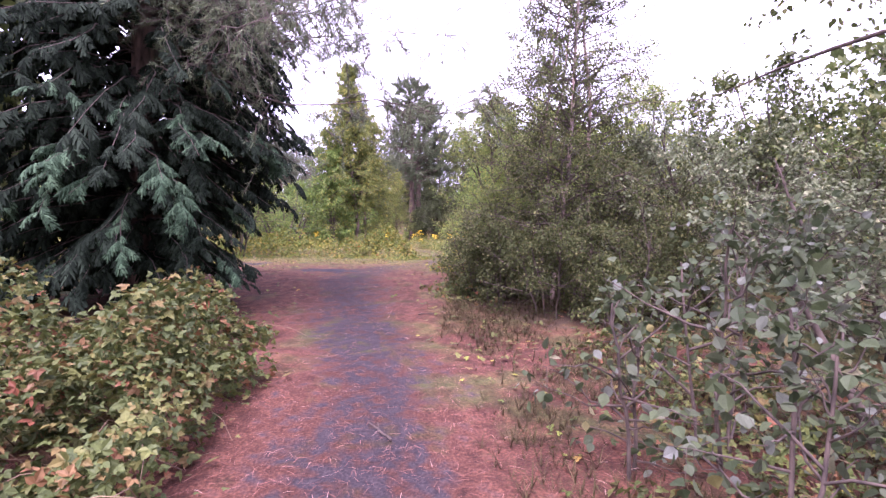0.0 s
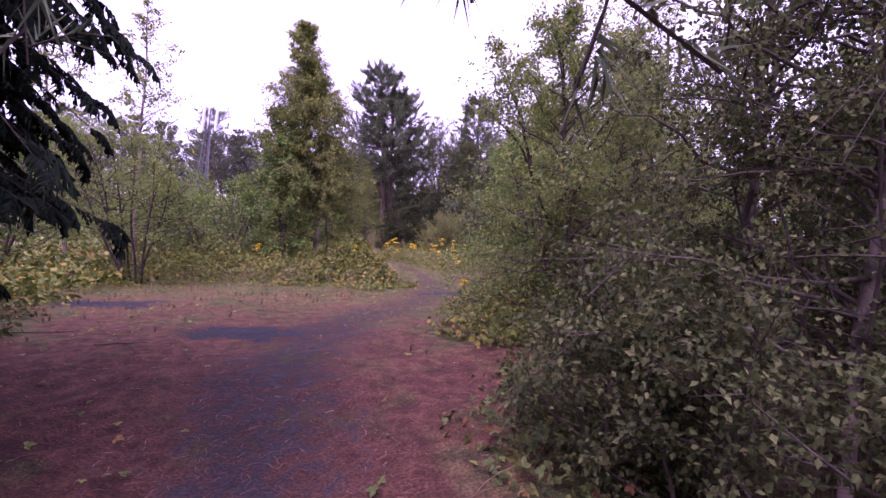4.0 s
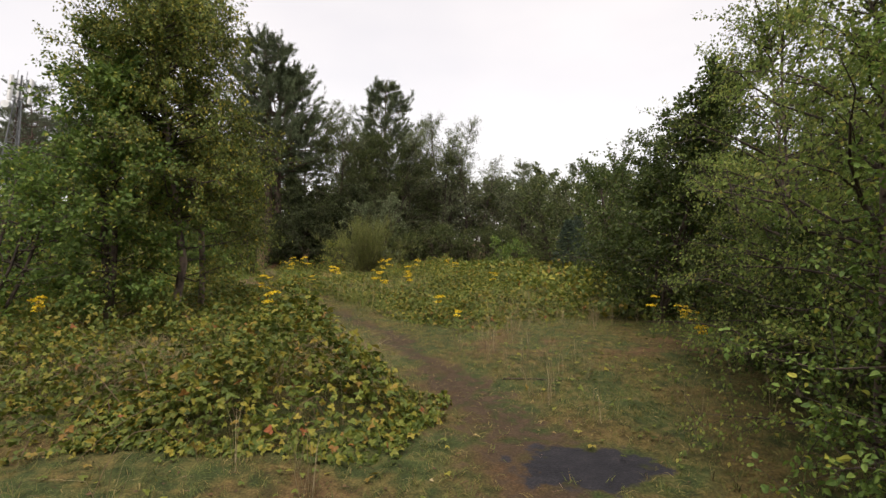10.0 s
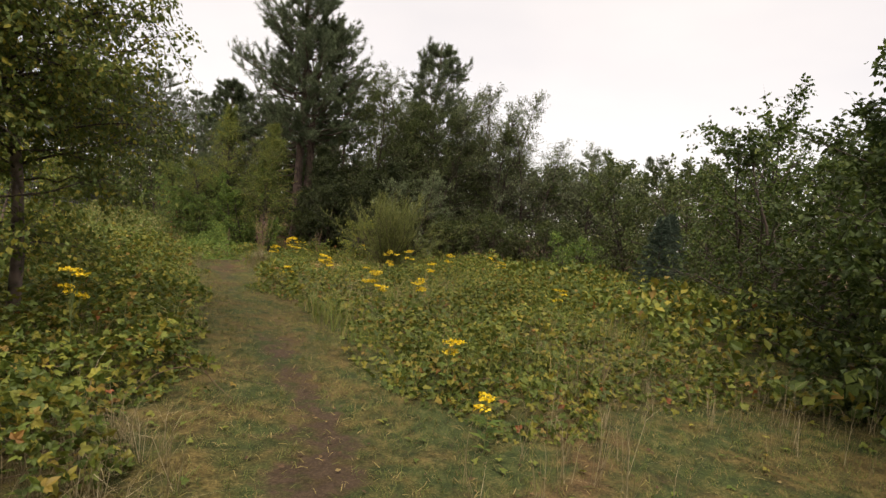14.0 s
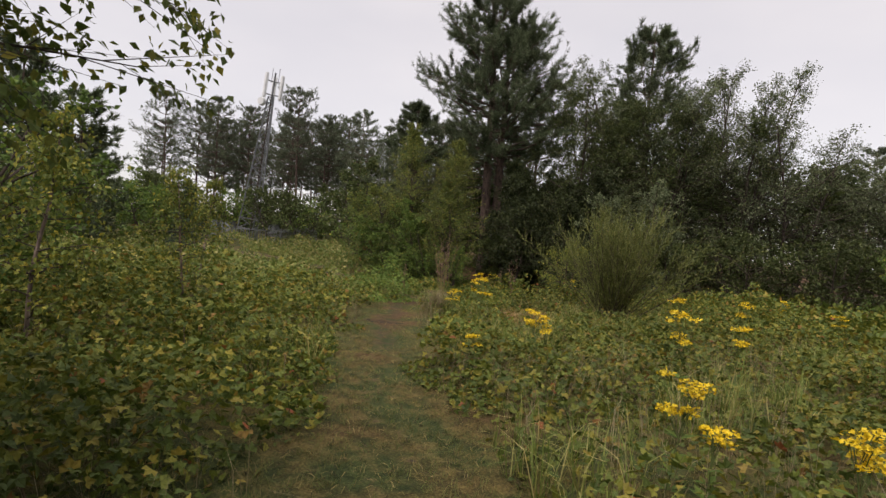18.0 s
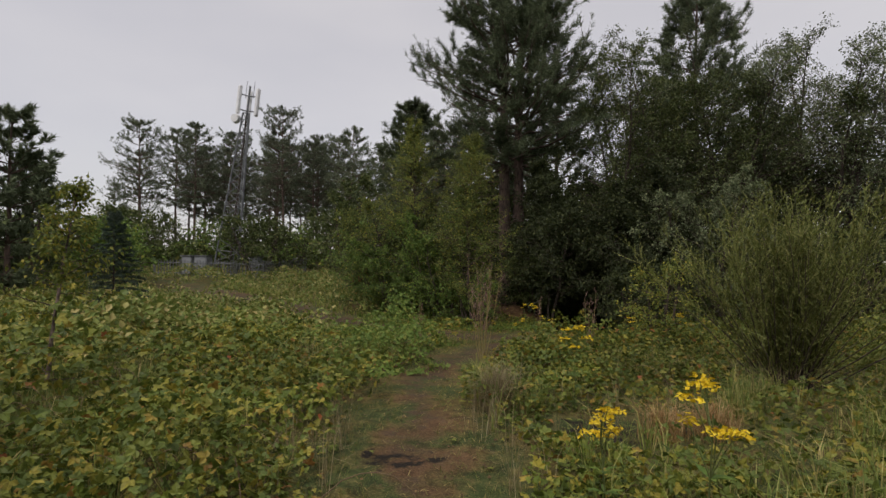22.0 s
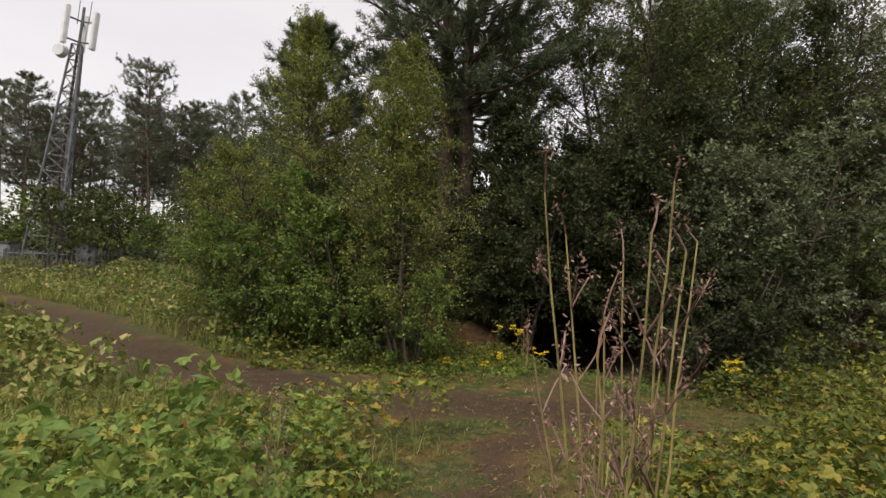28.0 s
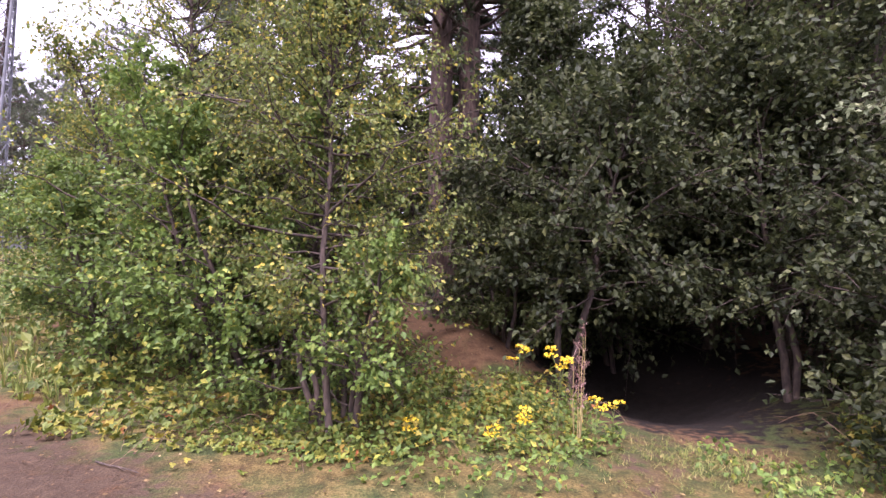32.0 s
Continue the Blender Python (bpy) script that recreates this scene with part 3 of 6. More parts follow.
def off_line(x, y, line):
    """The distance of every point from a polyline."""
    p = np.stack([x, y], -1)
    best = np.full(np.shape(x), 1e9)
    for a, b in zip(line[:-1], line[1:]):
        d = b - a
        s = np.clip(((p - a) @ d) / (d @ d), 0, 1)
        best = np.minimum(best, np.linalg.norm(p - a - s[..., None] * d, axis=-1))
    return best


def blob(x, y, cx, cy, rx, ry):
    return np.exp(-(((x - cx) / rx) ** 2 + ((y - cy) / ry) ** 2) ** 2)


BURNT = ((-4.4, 6.2, 0.9, 0.55), (-1.4, 3.8, 0.8, 0.5), (1.03, 8.45, 0.55, 0.42), (-1.2, 25.9, 0.7, 0.7), (-0.3, 26.1, 0.7, 0.4), (-3.0, 24.6, 0.32, 0.4))


def zones(x, y):
    x, y = x + 0.1 * np.sin(4.3 * x + 2.9 * y) + 0.07 * np.sin(9.7 * y - 6.1 * x), y + 0.1 * np.sin(3.7 * y - 3.3 * x) + 0.07 * np.sin(10.3 * x + 5.9 * y)
    w = off_line(x, y, WAY)
    tr = off_line(x, y, TRACK)
    clearing = np.maximum.reduce([blob(x, y, -1.6, 1.8, 4.2, 6.2), blob(x, y, 0.8, -6, 3.4, 5.5), 0.9 * blob(x, y, 2.8, -2.6, 2.4, 3.2), blob(x, y, -2.6, 6.2, 4.2, 3.0), 0.82 * blob(x, y, 2.3, 12.6, 1.6, 1.3), 0.8 * blob(x, y, -2.7, 24.9, 0.7, 1.5), blob(x, y, -1.4, 12.6, 0.6, 0.8), blob(x, y, 4.5, 12, 1.4, 0.8), 0.8 * blob(x, y, -3.4, 28.4, 0.6, 1.2)])
    wood = np.clip((y - 39.5) / 2, 0, 1) * np.clip((x + 12) / 3, 0, 1)
    litter = np.maximum.reduce([clearing * np.interp(y, (-8, 2, 6, 9), (0.9, 0.84, 0.7, 0.6)), wood, blob(x, y, -2.8, 40.9, 0.9, 0.8), blob(x, y, -0.4, 40.0, 1.1, 2.1), np.exp(-(w / np.interp(y, (8, 14, 28, 32), (0.55, 0.34, 0.34, 0.5))) ** 2) * np.interp(y, (8, 12, 17, 21, 22.5, 24, 35.5, 37), (0.55, 0.36, 0.2, 0.14, 0.5, 0.6, 0.55, 0.1)), np.exp(-(tr / 1.1) ** 4) * 0.7])
    # Trodden soil; the blob under the birch clump is painted shade.
    soil = np.maximum(np.exp(-(w / np.interp(y, (-10, 9, 12, 28, 32), (0.75, 0.68, 0.3, 0.28, 0.4))) ** 2) * np.interp(y, (-10, 9, 12, 16, 17.5, 22, 22.7, 24, 34, 36), (0.72, 0.72, 0.8, 0.7, 0.26, 0.28, 0.6, 0.5, 0.8, 0.5)) + 0.9 * blob(x, y, 3.0, 0.2, 1.5, 1.3), np.exp(-(tr / 1.0) ** 4) * 0.85)
    # Burnt patches; the last blob paints shade onto the hollow's floor.
    blackened = np.maximum.reduce([blob(x, y, *q) * (0.65 if q[1] > 20 else 1) for q in BURNT] + [blob(x, y, 0.1, 42.3, 2.3, 4.3)])
    return litter, soil, blackened


def build_ground():
    def axis(lo, a, b, hi, step):
        far = np.geomspace(step, 60, 26).cumsum()
        return np.r_[(a - far[far < a - lo])[::-1], np.arange(a, b, step), (b + far[far < hi - b])]
    xs, ys = axis(-420, -9, 8, 420, 0.13), axis(-420, -10, 42, 460, 0.13)
    gx, gy = np.meshgrid(xs, ys)
    z = ground_z(gx, gy)
    litter, soil, blackened = zones(gx, gy)
    r = np.random.default_rng(3)
    near = (np.abs(gx) < 9) & (gy < 42) & (gy > -10)
    z = z + r.normal(0, 0.006, z.shape) * near - 0.02 * soil * near
    v = np.stack([gx, gy, z], -1).reshape(-1, 3)
    i = np.arange(gx.size).reshape(gx.shape)
    f = np.stack([i[:-1, :-1], i[:-1, 1:], i[1:, 1:], i[1:, :-1]], -1).reshape(-1, 4)
    me = mesh_np("ground", v, f, M_GROUND, True)
    # The loam blob browns the painted shade under the birch clump.
    for name, a in (("litter", litter), ("soil", soil), ("blackened", blackened), ("loam", np.maximum(np.clip((gy - 2) / 6, 0, 1), blob(gx, gy, 3.0, 0.2, 1.8, 1.6))), ("humus_shade", np.clip((gy - 20) / 2, 0, 1))):
        at = me.attributes.new(name, "FLOAT", "POINT")
        at.data.foreach_set("value", a.ravel().astype(np.float32))
    tagged(new("ground", me), "heath ground of turf, brown needle litter and trodden dark soil, with shade painted in places", "ground", kind="structure")


build_ground()


# ---- trees and shrubs ----
def thing(name, x, y, label, category, group="", kind="", sink=0.0):
    e = new(name)
    e.location = (x, y, float(ground_z(x, y)) - sink)
    return tagged(e, label, category, group, kind)


def wander(r, base, head, length, k, sag=0.0, wob=0.06):
    """Polylines from base points along head directions, each with its length, wobble and sag."""
    s = np.linspace(0, 1, k)[None, :, None]
    p = base[:, None] + head[:, None] * length[:, None, None] * s
    p = p + np.cumsum(r.normal(0, 1, (len(base), k, 3)), axis=1) * (wob * length[:, None, None] / k) * (s > 0)
    p[..., 2] -= (sag * length)[:, None] * s[..., 0] ** 2 if np.ndim(sag) else sag * length[:, None] * s[..., 0] ** 2
    return p


def skeleton(r, h, stems, limbs, base, reach, rise, sag, twigs, stem_r, spread=0.1, twig_len=0.35, wob=0.08):
    """Stems, limbs and twigs of a broad-leaved tree. reach(u) is the limb's length at the crown's height u (0 to 1), rise(u) its climb."""
    ang = r.uniform(0, 2 * np.pi, stems)
    foot = np.stack([np.cos(ang), np.sin(ang), 0 * ang], -1) * (spread * r.uniform(0.3, 1, (stems, 1)) if stems > 1 else 0)
    head = unit(np.stack([np.cos(ang) * spread, np.sin(ang) * spread, np.ones(stems)], -1))
    hs = h * r.uniform(0.78, 1.0, stems)
    hs[0] = h
    K = 9
    stem = wander(r, foot, head, hs, K, 0.0, wob)
    stem[:, 0, 2] = -0.15
    sr = stem_r * (hs / h)[:, None] * (1 - np.linspace(0, 1, K)[None]) ** 0.8 + 0.006
    who = r.integers(0, stems, limbs)
    u = np.sort(r.uniform(0, 1, limbs)) ** 0.85
    t = base + (0.985 - base) * u
    fi = t * (K - 1)
    lo = np.minimum(fi.astype(int), K - 2)
    org = stem[who, lo] + (stem[who, lo + 1] - stem[who, lo]) * (fi - lo)[:, None]
    az = np.arange(limbs) * 2.39996 + r.uniform(-0.5, 0.5, limbs)
    el = np.array([rise(x) for x in u]) + r.normal(0, 0.16, limbs)
    dirs = np.stack([np.cos(az) * np.cos(el), np.sin(az) * np.cos(el), np.sin(el)], -1)
    ln = np.array([reach(x) for x in u]) * r.uniform(0.62, 1.12, limbs)
    limb = wander(r, org, dirs, ln, 6, sag, 0.22)
    lr = np.minimum(0.009 * ln + 0.003, 0.03)[:, None] * (1 - np.linspace(0, 0.85, 6)[None])
    tw_of = np.repeat(np.arange(limbs), twigs)
    ft = r.uniform(0.12, 1.0, len(tw_of)) ** 0.75 * 4.999
    lo = ft.astype(int)
    torg = limb[tw_of, lo] + (limb[tw_of, lo + 1] - limb[tw_of, lo]) * (ft - lo)[:, None]
    tdir = unit(dirs[tw_of] * 0.55 + r.normal(0, 0.55, (len(tw_of), 3)) + np.array((0, 0, 0.12)))
    tln = (twig_len * ln[tw_of] * r.uniform(0.4, 1.1, len(tw_of)) + 0.06)
    twig = wander(r, torg, tdir, tln, 4, sag * 1.6, 0.2)
    tr = np.minimum(0.004 * tln + 0.0011, 0.006)[:, None] * (1 - np.linspace(0, 0.7, 4)[None])
    return stem, sr, limb, lr, twig, tr


def on_twigs(r, twig, per):
    """Places and headings of leaves along the twigs."""
    b = len(twig)
    who = np.repeat(np.arange(b), per)
    f = r.uniform(0.05, 1.0, len(who)) * 2.999
    lo = f.astype(int)
    seg = twig[who, lo + 1] - twig[who, lo]
    return twig[who, lo] + seg * (f - lo)[:, None], unit(seg)


def broadleaf(name, seed, h, stems, limbs, base, reach, rise, sag, twigs, per, leaf, size, mat, bark, label, category, stem_r=0.06,
              spread=0.1, twig_len=0.35, hang=0.3, at=(0, 0), jitter=0.035, group="", wob=0.08, twig_bark=None, close=False):
    """One tree or bush: stems, limbs with twigs, and a crown of separate leaves."""
    r = np.random.default_rng(seed)
    stem, sr, limb, lr, twig, tr = skeleton(r, h, stems, limbs, base, reach, rise, sag, twigs, stem_r, spread, twig_len, wob)
    ob = thing(name, *at, label, category, group)
    for k in range(stems):
        v, f = tubes(stem[k:k + 1], sr[k:k + 1], 9)
        part_np("trunk" if stems < 3 else "stem", v, f, bark, ob, smooth=True)
    if close:
        for k in range(limbs):
            part_np("limb", *tubes(limb[k:k + 1], lr[k:k + 1], 6), twig_bark or bark, ob, smooth=True)
        part_np("twig_spray", *tubes(twig[:, ::3], tr[:, ::3], 3), twig_bark or bark, ob, smooth=True, kind="stuff")
    else:
        v, f = joined(tubes(limb[:, ::2] if size > 0.1 else limb, lr[:, ::2] if size > 0.1 else lr, 4), tubes(twig[::1 if size < 0.2 else 5, ::3], tr[::1 if size < 0.2 else 5, ::3], 3))
        part_np("branchwork", v, f, twig_bark or bark, ob, smooth=True, kind="stuff")
    p, d = on_twigs(r, twig, per)
    p = p + r.normal(0, jitter, p.shape)
    leaf = OVATE if leaf is LEAF and close is True else leaf
    head = unit(d * 0.5 + r.normal(0, 0.6, d.shape) + np.array((0, 0, -hang)))
    up = unit(r.normal(0, 0.55, d.shape) + np.array((0, 0, 0.9)))
    rot, big = turns(head, up), size * r.uniform(0.65, 1.2, len(p))
    if len(p) < 300:
        shared = mesh_np("leaf", leaf[0], leaf[1], mat)
        for k in range(len(p)):
            one = new("leaf", shared)
            one.parent = ob
            m = np.eye(4)
            m[:3, :3], m[:3, 3] = rot[k] * big[k], p[k]
            one.matrix_local = Matrix(m.tolist())
        return ob
    v, f = bake(leaf, rot, p, big)
    part_np("crown", v, f, mat, ob, "leafy crown of many separate leaves", kind="stuff")
    return ob


def pine(name, seed, h, base, radius, whorls, per_whorl, tufts, tuft, scale, mat, label, at, stems=1, stem_r=0.2, group="", tier=0.25, twig_per=6, rise=0.25, fork=0.5, dead=0, sag=-0.12):
    """A pine: bare lower trunk, whorled limbs that turn up at their ends, and brushes of needles on every shoot."""
    r = np.random.default_rng(seed)
    ob = thing(name, *at, label, "pine tree", group)
    limbs, offs = [], []
    for k in range(stems):
        o = np.array([[0.0, 0, -0.2]]) + (np.array([[fork * (k - (stems - 1) / 2), r.uniform(-0.15, 0.15), 0]]) if stems > 1 else 0)
        st = wander(r, o, unit(np.array([[0.05 * (k - (stems - 1) / 2), 0, 1.0]])), np.array([h * (1 - 0.13 * k)]), 10, 0.0, 0.03)
        rad = stem_r * (1 - np.linspace(0, 0.93, 10)[None]) ** 0.8
        rad[:, 0] *= 1.35
        v, f = tubes(st, rad, 11)
        part_np("trunk", v, f, M_PINE_BARK, ob, smooth=True)
        hk = h * (1 - 0.13 * k)
        for w in range(whorls):
            u = (w + r.uniform(-0.3, 0.3)) / whorls
            u = min(max(u, 0.0), 0.98)
            z = base + (hk - base) * u
            i = min(int(z / hk * 9), 8)
            org = st[0, i] + (st[0, i + 1] - st[0, i]) * (z / hk * 9 - i)
            ln = radius * (1 - u ** 1.9) ** 0.75 * (0.6 + 0.4 * min(1, u / 0.3 + 0.2)) + 0.3
            for b in range(per_whorl):
                a = w * 1.1 + b * 2 * np.pi / per_whorl + r.uniform(-0.5, 0.5)
                e = rise * (0.1 + 1.7 * u) + r.normal(0, 0.12)
                limbs.append((*org, math.cos(a) * math.cos(e), math.sin(a) * math.cos(e), math.sin(e), ln * r.uniform(0.6, 1.15)))
        for b in range(dead):
            z = base * r.uniform(0.35, 1.0)
            i = min(int(z / hk * 9), 8)
            org = st[0, i] + (st[0, i + 1] - st[0, i]) * (z / hk * 9 - i)
            a = r.uniform(0, 6.28)
            offs.append((*org, math.cos(a), math.sin(a), r.uniform(-0.25, 0.15), radius * r.uniform(0.25, 0.7)))
    L = np.array(limbs)
    limb = wander(r, L[:, :3], L[:, 3:6], L[:, 6], 6, sag, 0.16)
    lr = (0.014 * L[:, 6] + 0.008)[:, None] * (1 - np.linspace(0, 0.85, 6)[None])
    who = np.repeat(np.arange(len(L)), twig_per)
    ft = r.uniform(0.3, 1.0, len(who)) * 4.999
    lo = ft.astype(int)
    org = limb[who, lo] + (limb[who, lo + 1] - limb[who, lo]) * (ft - lo)[:, None]
    td = unit(L[who, 3:6] * 0.8 + r.normal(0, 0.45, (len(who), 3)) + np.array((0, 0, 0.45)))
    tl = L[who, 6] * r.uniform(0.12, tier, len(who)) + 0.1
    twig = wander(r, org, td, tl, 4, -0.1, 0.2)
    twr = (0.006 * tl + 0.003)[:, None] * (1 - np.linspace(0, 0.7, 4)[None])
    bodies = [tubes(limb[:, ::2] if stem_r < 0.19 else limb, lr[:, ::2] if stem_r < 0.19 else lr, 4), tubes(twig[:, ::3], twr[:, ::3], 3)]
    if offs:
        O = np.array(offs)
        dl = wander(r, O[:, :3], unit(O[:, 3:6]), O[:, 6], 5, 0.15, 0.25)
        bodies.append(tubes(dl, (0.012 * O[:, 6] + 0.004)[:, None] * (1 - np.linspace(0, 0.9, 5)[None]), 4))
    v, f = joined(*bodies)
    part_np("branchwork", v, f, M_PINE_BARK, ob, smooth=True, kind="stuff")
    p, d = on_twigs(r, twig, tufts)
    head = unit(d + r.normal(0, 0.3, d.shape) + np.array((0, 0, 0.2)))
    v, f = bake(tuft, turns(head, r.normal(size=d.shape)), p, scale * r.uniform(0.7, 1.2, len(p)))
    part_np("needle_foliage", v, f, mat, ob, "dark green brushes of needles", kind="stuff")
    return ob


# ---- the trees and bushes of the walk ----
def birch(seed, h, at, label, mat=None, limbs=70, twigs=13, per=14, width=1.5, size=0.055, stems=1, base=0.06, stem_r=0.05, group="birches", hang=0.7, leaf=None, name="birch_tree", category="birch tree", spread=0.12, wob=0.08, close=False):
    return broadleaf(name, seed, h, stems, limbs, base, lambda u: width * (0.8 + 0.4 * math.sin(math.pi * u ** 0.7)) * (1.02 - u) ** 0.48 + 0.16,
                     lambda u: 0.25 + 0.7 * u, 0.2, twigs, per, leaf or LEAF, size, mat or M_BIRCH_LEAF, M_BIRCH_BARK, label, category, stem_r=stem_r,
                     spread=spread, hang=hang, at=at, group=group, wob=wob, twig_bark=M_TWIG, close=close)


def bush(seed, h, at, label, mat, limbs=80, twigs=12, per=14, width=1.4, size=0.06, stems=5, leaf=None, spread=0.3, base=0.04, name="bush", category="bush", group="bushes", hang=0.25, stem_r=0.035, jitter=0.035, close=False):
    return broadleaf(name, seed, h, stems, limbs, base, lambda u: width * (0.8 + 0.4 * math.sin(math.pi * u)) * (1.0 - 0.6 * u ** 1.8),
                     lambda u: 0.15 + 0.85 * u, 0.1, twigs, per, leaf or LEAF, size, mat, M_TWIG, label, category, stem_r=stem_r, spread=spread, hang=hang,
                     at=at, group=group, jitter=jitter, close=close)


# birch clump beside the start of the path
birch(11, 7.4, (2.75, 0.25), "slender young birch with a pinkish white trunk and small leaves", mat=M_BIRCH_DARK, limbs=150, twigs=14, per=18, width=1.25, size=0.034, stems=1, base=0.05, stem_r=0.03, group="birch clump", close=True)
birch(12, 8.0, (3.35, 0.15), "slender birch with peeling pale bark beside the path", mat=M_BIRCH_DARK, limbs=95, twigs=13, per=15, width=1.05, size=0.034, stems=1, base=0.1, stem_r=0.028, group="birch clump", close=True)
birch(13, 6.8, (2.5, 1.3), "low bushy birch sapling thick with small leaves", mat=M_BIRCH_DARK, limbs=90, twigs=14, per=16, width=1.2, size=0.038, stems=2, base=0.02, stem_r=0.02, group="birch clump", close=True, name="birch_sapling", category="birch sapling")
for k, (x, y, h, w) in enumerate(((2.1, 0.2, 1.2, 0.6), (2.7, -0.45, 1.15, 0.65), (3.6, -0.85, 1.2, 0.65), (4.3, -0.6, 1.6, 0.75), (3.1, -0.8, 0.8, 0.5), (1.7, 0.6, 0.9, 0.5), (4.3, 0.3, 1.9, 0.8), (2.0, 1.0, 1.3, 0.6), (3.1, 0.6, 2.6, 0.9), (3.8, 1.0, 2.6, 0.9))):
    bush(140 + k, h, (x, y), "dense low birch growth at the foot of the clump", M_BIRCH_DARK, limbs=55, twigs=10, per=15, width=w, size=0.038, stems=6, spread=0.3, base=0.01, name="birch_sapling", category="birch sapling", group="birch clump", stem_r=0.006)
# the close bush with grey-backed leaves
bush(14, 1.5, (4.2, -4.4), "poplar sucker bush with large pale-backed leaves", M_POPLAR_LEAF, limbs=60, twigs=8, per=8, width=1.1, size=0.056, stems=4, leaf=BROAD, spread=0.5, name="poplar_bush")
bush(25, 1.15, (2.65, -5.3), "poplar sucker with large pale leaves beside the path", M_POPLAR_LEAF, limbs=24, twigs=3, per=4, width=0.6, size=0.075, stems=2, leaf=BROAD, spread=0.15, name="poplar_sucker", category="poplar sucker", stem_r=0.007, close=True)
bush(26, 1.05, (2.45, -4.35), "poplar sucker with large pale leaves beside the path", M_POPLAR_LEAF, limbs=22, twigs=3, per=4, width=0.6, size=0.065, stems=2, leaf=BROAD, spread=0.12, name="poplar_sucker", category="poplar sucker", stem_r=0.007, close=True)
bush(27, 1.5, (3.0, -4.2), "poplar sucker with large pale leaves beside the path", M_POPLAR_LEAF, limbs=30, twigs=4, per=4, width=0.8, size=0.062, stems=3, leaf=BROAD, spread=0.2, name="poplar_sucker", category="poplar sucker", stem_r=0.007, close=True)
bush(28, 1.35, (3.6, -5.6), "poplar sucker with large pale leaves beside the path", M_POPLAR_LEAF, limbs=30, twigs=4, per=4, width=0.8, size=0.062, stems=3, leaf=BROAD, spread=0.2, name="poplar_sucker", category="poplar sucker", stem_r=0.007, close=True)
bush(29, 2.6, (5.4, 0.4), "grey-green sallow bush behind the birch clump", M_GREY_SALLOW, limbs=80, twigs=11, per=13, width=1.4, size=0.06, stems=5, spread=0.4, name="sallow_bush", category="sallow bush")
bush(265, 2.3, (5.6, -2.0), "grey-green sallow bush behind the birch clump", M_GREY_SALLOW, limbs=80, twigs=11, per=13, width=1.3, size=0.06, stems=5, spread=0.4, name="sallow_bush", category="sallow bush")
bush(266, 3.0, (5.6, 2.2), "grey-green sallow bush behind the birch clump", M_GREY_SALLOW, limbs=80, twigs=11, per=13, width=1.4, size=0.06, stems=5, spread=0.4, name="sallow_bush", category="sallow bush")
bush(15, 3.3, (7.3, -0.4), "tall grey-green poplar bush", M_SALLOW_LEAF, limbs=90, twigs=10, per=12, width=2.0, size=0.085, stems=5, spread=0.5, name="poplar_bush")
bush(16, 3.8, (7.6, 2.6), "dense grey-green bush beyond the poplars", M_SALLOW_LEAF, limbs=80, twigs=10, per=12, width=1.9, size=0.085, spread=0.4)
bush(17, 4.2, (9.5, 7.0), "dense green bush beyond the thicket", M_HAZEL_LEAF, limbs=80, twigs=10, per=12, width=1.9, size=0.09, spread=0.4)
bush(18, 3.6, (11.5, 10.5), "red-leaved bush among green ones", M_RED_LEAF, limbs=40, twigs=8, per=10, width=1.2, size=0.09, spread=0.4)
birch(19, 4.6, (4.25, -5.2), "birch with drooping leafy twigs over the path", mat=M_BIRCH_DARK, limbs=34, twigs=9, per=10, width=1.5, size=0.045, base=0.5, group="birch clump", close=True)
# thicket along the right of the clearing
for k, (x, y, h, w) in enumerate(((2.45, 3.4, 3.5, 1.35), (3.1, 4.9, 4.8, 1.5), (2.75, 6.3, 3.1, 1.2), (3.2, 7.8, 4.3, 1.3), (4.7, 6.6, 4.6, 1.6), (4.4, 9.4, 5.4, 1.45), (5.9, 9.2, 4.2, 1.7), (5.2, 3.2, 3.4, 1.6))):
    if k % 2:
        birch(30 + k, h, (x, y), "leaning young birch in the thicket by the path", mat=M_THICKET, limbs=84, twigs=13, per=19, width=w, size=0.036, stems=2, base=0.03, stem_r=0.02, group="thicket", close=True)
    else:
        bush(30 + k, h, (x, y), "dense sallow bush crowding the path", M_THICKET if k % 4 == 0 else M_HAZEL_LEAF, limbs=110, twigs=14, per=24, width=w, size=0.04, stems=4, spread=0.25, group="thicket", close=True, name="sallow_bush", category="sallow bush")
for k, (x, y, h, w) in enumerate(((3.5, 7.2, 1.8, 0.8), (3.9, 8.7, 1.8, 0.8), (3.0, 5.4, 1.4, 0.6), (4.9, 10.6, 1.9, 0.9))):
    bush(270 + k, h, (x, y), "dark low undergrowth beneath the thicket", M_OAK_LEAF, limbs=70, twigs=11, per=14, width=w, size=0.05, stems=5, spread=0.25, base=0.01, group="thicket", stem_r=0.008)
bush(150, 3.6, (6.3, 11.2), "green sallow bush behind the thicket", M_THICKET, limbs=80, twigs=11, per=13, width=1.4, size=0.065, spread=0.3, name="sallow_bush", category="sallow bush", group="thicket")
bush(151, 3.2, (8.6, 12.4), "green sallow bush behind the thicket", M_HAZEL_LEAF, limbs=70, twigs=10, per=12, width=1.6, size=0.08, spread=0.3, name="sallow_bush", category="sallow bush", group="thicket")
